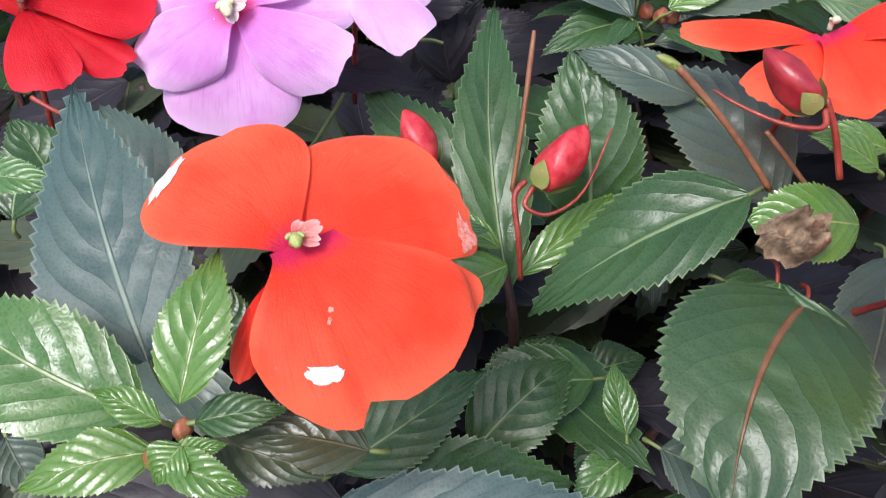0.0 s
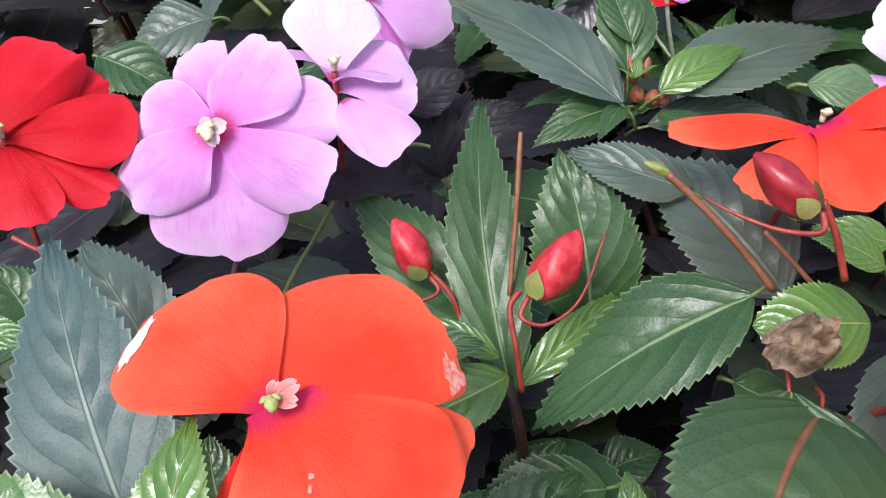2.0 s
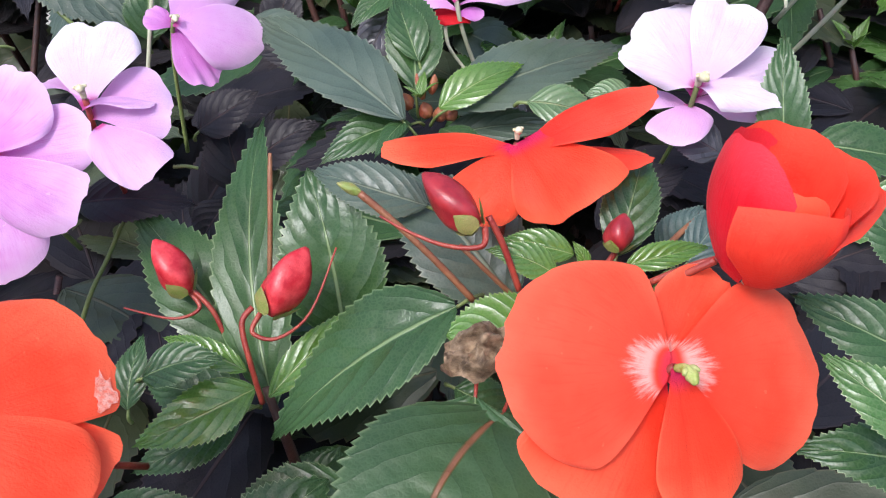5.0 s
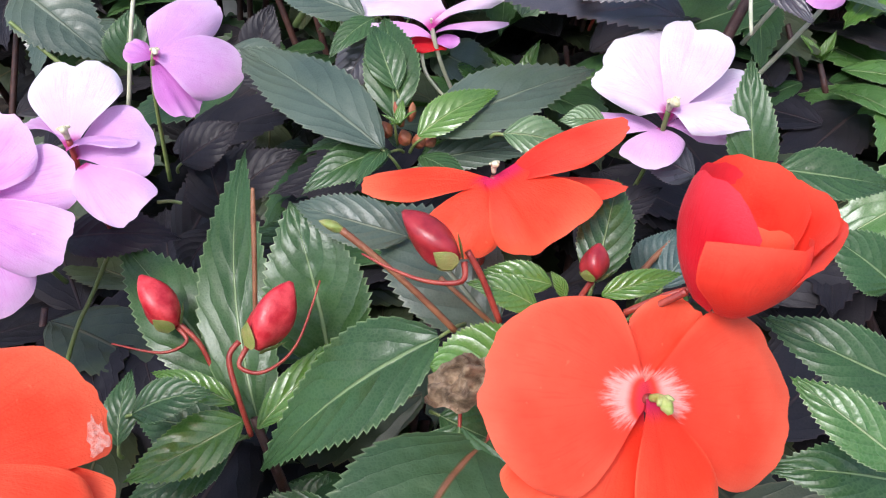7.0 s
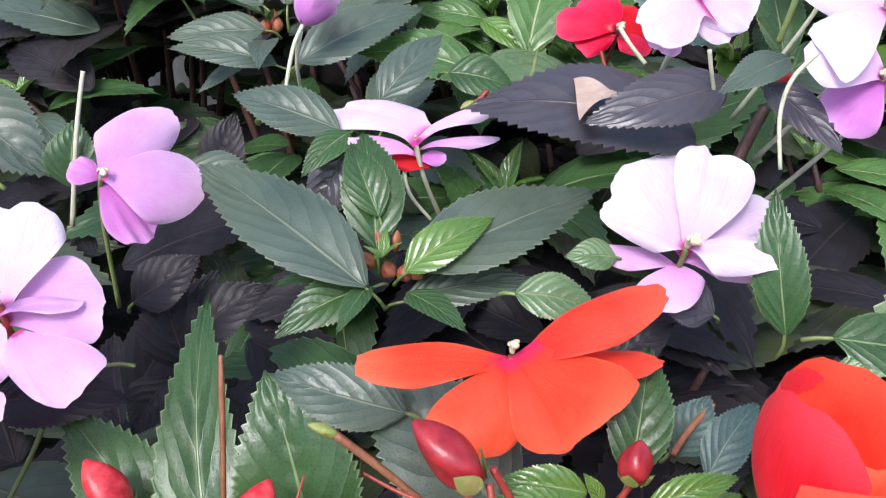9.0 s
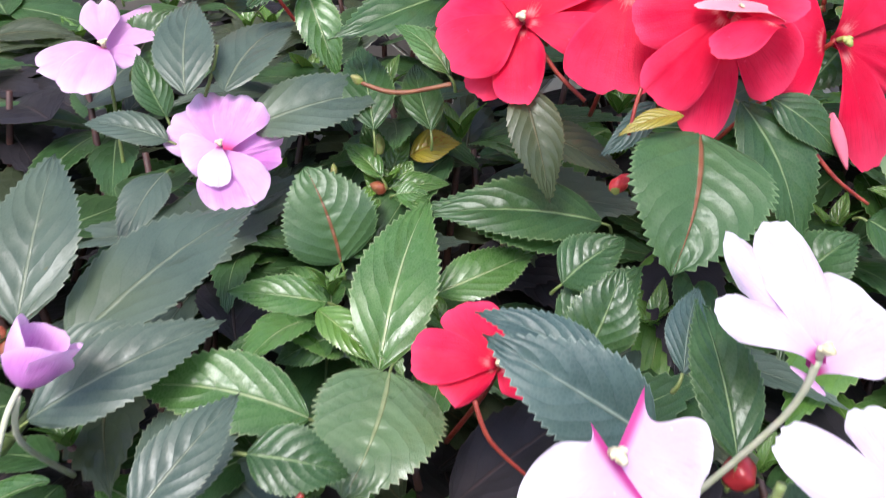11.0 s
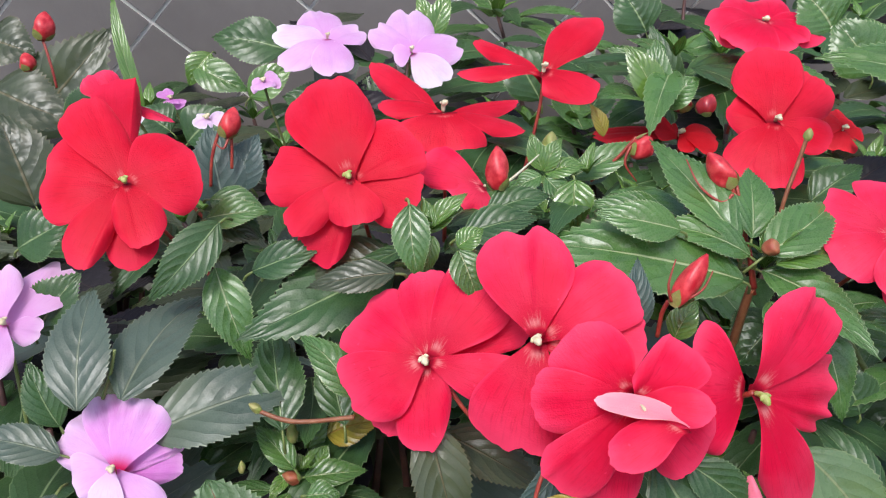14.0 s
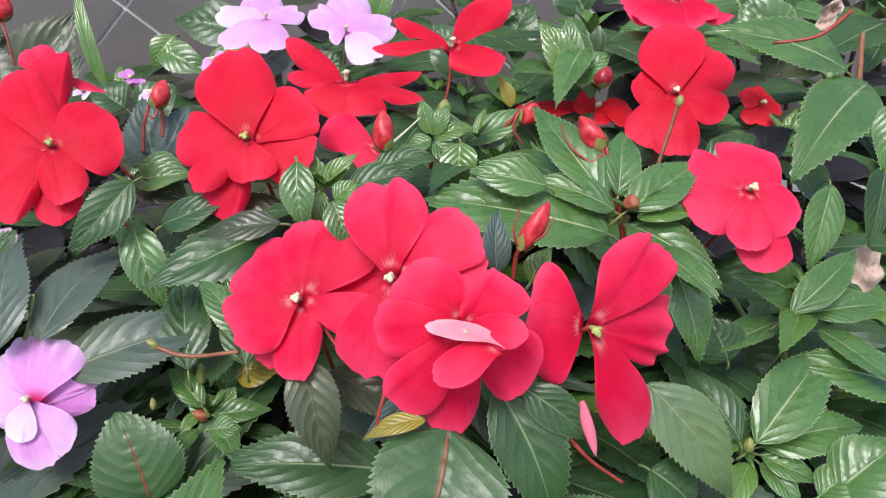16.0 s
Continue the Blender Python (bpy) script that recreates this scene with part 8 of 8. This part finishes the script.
leaf(back_plant, (0.1468, 1.0008, 0.5060), (0.1353, 1.0488, 0.5939), 0.0113, (0.1019, -0.8969, 0.4303), "bright")
bud(back_plant, (0.1024, 0.9223, 0.5832), (0.1066, 0.9298, 0.5995), 0.0151, BUD_RED, stalk=[(0.1028, 0.9222, 0.5831), (0.1052, 0.9162, 0.5681), (0.1060, 0.9132, 0.5537)], stalk_kind="red", sepals=3, label="red bud near the wall")
bud(back_plant, (0.0891, 0.9265, 0.5632), (0.0878, 0.9323, 0.5739), 0.0118, BUD_RED, stalk_kind="red", sepals=3, label="red bud near the wall")

# leafy impatiens plant at the back of the bed
leaf(back_plant_east, (0.4094, 0.8288, 0.5377), (0.3929, 0.8497, 0.5707), 0.0327, (-0.2315, -0.6801, 0.6956), "mid", petiole="green")
leaf(back_plant_east, (0.4819, 0.9767, 0.5157), (0.5090, 0.9872, 0.5481), 0.0415, (-0.2771, -0.6779, 0.6810), "mid", petiole="green")
leaf(back_plant_east, (0.5434, 0.9538, 0.5434), (0.5262, 0.9747, 0.5760), 0.0404, (-0.3241, -0.6747, 0.6631), "mid", petiole="green")
leaf(back_plant_east, (0.5837, 0.7839, 0.5772), (0.5665, 0.7994, 0.5995), 0.0384, (-0.4454, -0.6038, 0.6611), "fresh", petiole="green")
leaf(back_plant_east, (0.6038, 0.7661, 0.5516), (0.5846, 0.7869, 0.5834), 0.0384, (-0.4605, -0.5734, 0.6776), "fresh", petiole="green")
leaf(back_plant_east, (0.4644, 0.7737, 0.5441), (0.4490, 0.7946, 0.5779), 0.0196, (-0.3178, -0.7507, 0.5792), "bright")
leaf(back_plant_east, (0.4678, 0.7754, 0.5444), (0.4697, 0.7936, 0.5805), 0.0175, (-0.3336, -0.7462, 0.5761), "fresh")
leaf(back_plant_east, (0.4676, 0.7723, 0.5428), (0.4911, 0.7750, 0.5583), 0.0196, (-0.3084, -0.6443, 0.6999), "fresh")

# ---- the lower leaves of the bed ----
def canopy(x, y):
    """Height of the leaf cover over the bed."""
    top = 0.335 + 0.17 * y + 0.09 * min(max((y - 0.5) / 0.25, 0), 1)
    return min(top, 0.525) if y > 0.74 and x < 0.28 else top


def whorl(plant, heart, count, size, kinds, young, rng, seed):
    """A rosette of leaves at the end of a shoot, with its young leaves in the middle."""
    turn = rng.uniform(0, 6.28)
    for k in range(count):
        a = turn + 6.283 * k / count + rng.uniform(-0.25, 0.25)
        length = size * rng.uniform(0.75, 1.15)
        d = Vector((math.cos(a), math.sin(a), rng.uniform(-0.45, 0.15))).normalized()
        base = heart + d * 0.012 - Vector((0, 0, rng.uniform(0, 0.014)))
        leaf(plant, base, base + d * length, length * rng.uniform(0.29, 0.38), Vector((-0.3 * d.x, -0.3 * d.y - 0.15, 1)), rng.choice(kinds), rng.uniform(0.05, 0.13), rng.uniform(0.15, 0.4), False, seed + k)
    for k in range(4):
        a = turn + 1.57 * k
        d = Vector((math.cos(a), math.sin(a), rng.uniform(0.5, 1.4))).normalized()
        length = size * rng.uniform(0.25, 0.4)
        leaf(plant, heart, heart + d * length, length * 0.36, Vector((-d.x, -d.y, 0.8)), young, 0.05, 0.5, False, seed + 50 + k)


def lower_leaves(plant, count, spread, kinds, seed, shoots=0, young="bright", drop=0.055, skirt=0):
    rng = random.Random(seed)
    root = Vector(plant["root"])
    for k in range(shoots):
        a, r = 2.4 * k + rng.uniform(-0.3, 0.3), spread * math.sqrt((k + 0.5) / shoots)
        x, y = root.x + r * math.cos(a), root.y + r * math.sin(a)
        heart = Vector((x, y, canopy(x, y) - drop - rng.uniform(0.0, 0.03)))
        whorl(plant, heart, rng.choice((6, 7, 8)), rng.uniform(0.06, 0.09), kinds, young, rng, seed * 100 + 70 * k)
        # shoot stems coloured dark: the shade between the leaves is put in the colour
        rod("stem", [root + Vector((rng.uniform(-0.02, 0.02), rng.uniform(-0.02, 0.02), -0.01)), root * 0.5 + heart * 0.5 - Vector((0, 0, 0.02)), heart], [0.004, 0.003, 0.0016], STEM["dark"], plant)
    for k in range(count):
        a, r = rng.uniform(0, 2 * math.pi), spread * math.sqrt(rng.uniform(0.02, 1))
        x, y = root.x + r * math.cos(a), root.y + r * math.sin(a)
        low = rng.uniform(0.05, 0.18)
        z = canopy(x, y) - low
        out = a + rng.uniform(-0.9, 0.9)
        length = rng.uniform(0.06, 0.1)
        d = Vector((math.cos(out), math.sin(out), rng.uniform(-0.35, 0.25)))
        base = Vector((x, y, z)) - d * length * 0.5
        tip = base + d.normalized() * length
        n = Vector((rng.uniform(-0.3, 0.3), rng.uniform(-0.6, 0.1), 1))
        # deeper leaves get darker kinds; shade under the canopy is in their colour
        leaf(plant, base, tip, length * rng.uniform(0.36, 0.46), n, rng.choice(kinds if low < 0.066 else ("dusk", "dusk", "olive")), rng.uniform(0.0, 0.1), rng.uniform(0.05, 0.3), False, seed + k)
    for k in range(skirt):
        a, r = rng.uniform(0, 2 * math.pi), spread * math.sqrt(rng.uniform(0.1, 1))
        base = Vector((root.x + r * math.cos(a), root.y + r * math.sin(a), rng.uniform(GROUND + 0.05, canopy(root.x, root.y) - 0.13)))
        out, length = a + rng.uniform(-0.9, 0.9), rng.uniform(0.07, 0.11)
        d = Vector((math.cos(out), math.sin(out), rng.uniform(-0.7, 0.1))).normalized()
        # skirt leaves mostly use dark kinds, with the foliage's shade in the colour
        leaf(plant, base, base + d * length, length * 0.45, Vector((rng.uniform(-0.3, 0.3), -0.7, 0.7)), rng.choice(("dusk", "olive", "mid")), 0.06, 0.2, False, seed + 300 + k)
    for k in range(5):
        a, r = rng.uniform(0, 2 * math.pi), spread * rng.uniform(0.2, 0.8)
        x, y = root.x + r * math.cos(a), root.y + r * math.sin(a)
        end = Vector((x, y, canopy(x, y) - 0.06))
        half = root * 0.55 + end * 0.45 + Vector((rng.uniform(-0.02, 0.02), rng.uniform(-0.02, 0.02), -0.02))
        # dark colour again stands in for the shade inside the plant
        rod("stem", [root + Vector((rng.uniform(-0.02, 0.02), rng.uniform(-0.02, 0.02), -0.01)), half, end], [0.004, 0.003, 0.0016], STEM["dark"], plant)


# young shoots among the flowers
whorl(red_plant, Vector((0.3750, 0.6686, 0.5521)), 8, 0.046, ('fresh', 'fresh', 'mid'), "bright", random.Random(1), 9100)
whorl(red_plant_behind, Vector((0.4307, 0.6029, 0.5314)), 7, 0.050, ('fresh', 'fresh'), "bright", random.Random(2), 9200)
whorl(green_plant, Vector((0.5249, 0.5982, 0.4753)), 7, 0.045, ('fresh', 'bright'), "bright", random.Random(3), 9300)
whorl(red_plant, Vector((0.2949, 0.6443, 0.5464)), 7, 0.042, ('fresh', 'mid'), "bright", random.Random(4), 9400)
whorl(small_plant, Vector((0.1895, 0.5565, 0.4341)), 5, 0.045, ('fresh',), "bright", random.Random(5), 9500)
whorl(small_plant, Vector((0.1910, 0.5510, 0.4329)), 4, 0.040, ('fresh',), "bright", random.Random(6), 9600)
whorl(small_plant, Vector((0.2261, 0.6272, 0.4435)), 6, 0.040, ('fresh', 'mid'), "bright", random.Random(7), 9700)
whorl(red_plant_behind, Vector((0.4844, 0.7949, 0.5669)), 7, 0.060, ('fresh', 'mid'), "bright", random.Random(8), 9800)
whorl(red_plant, Vector((0.2928, 0.6483, 0.5443)), 5, 0.035, ('fresh', 'mid'), "bright", random.Random(9), 9900)
whorl(lilac_plant, Vector((0.0778, 0.5215, 0.4509)), 5, 0.035, ('grey', 'mid'), "mid", random.Random(10), 10000)
whorl(white_plant, Vector((0.1175, 0.3659, 0.4079)), 5, 0.030, ('mid',), "bright", random.Random(11), 10100)

# dusk here: purple leaves with the inner shade painted into their colour
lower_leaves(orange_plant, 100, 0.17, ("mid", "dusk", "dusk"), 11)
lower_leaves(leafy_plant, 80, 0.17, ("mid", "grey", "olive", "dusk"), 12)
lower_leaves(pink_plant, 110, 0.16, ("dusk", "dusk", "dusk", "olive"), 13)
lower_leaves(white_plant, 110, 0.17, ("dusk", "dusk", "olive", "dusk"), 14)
lower_leaves(lilac_plant, 70, 0.18, ("grey", "mid", "grey"), 15, 5, skirt=45)
lower_leaves(small_plant, 50, 0.13, ("fresh", "mid", "mid"), 16, 5)
lower_leaves(red_plant, 70, 0.17, ("mid", "mid", "grey"), 17, 7)
lower_leaves(red_plant_behind, 60, 0.17, ("mid", "fresh", "mid"), 18, 9)
lower_leaves(green_plant, 60, 0.17, ("fresh", "fresh", "bright", "mid"), 19, 9)
lower_leaves(pale_plant, 60, 0.17, ("mid", "olive", "mid"), 20, 8, skirt=45)
lower_leaves(back_plant, 50, 0.18, ("mid", "olive"), 21, 6, skirt=45)
lower_leaves(dark_plant, 70, 0.18, ("mid", "olive"), 31, 6, skirt=45)
lower_leaves(dark_plant_behind, 60, 0.2, ("mid", "olive"), 32, 5, skirt=45)
lower_leaves(back_plant_east, 60, 0.22, ("mid", "mid", "fresh"), 22, 9)
lower_leaves(west_plant, 80, 0.19, ("mid", "grey", "dusk"), 23, 5, skirt=45)
lower_leaves(west_plant_behind, 70, 0.2, ("mid", "olive"), 24, 5, skirt=45)
lower_leaves(east_plant, 60, 0.18, ("mid", "fresh", "grey"), 25, 7)
lower_leaves(low_plant, 70, 0.15, ("mid", "fresh", "mid"), 26, 4)
lower_leaves(east_plant_behind, 60, 0.2, ("mid", "fresh"), 27, 6)
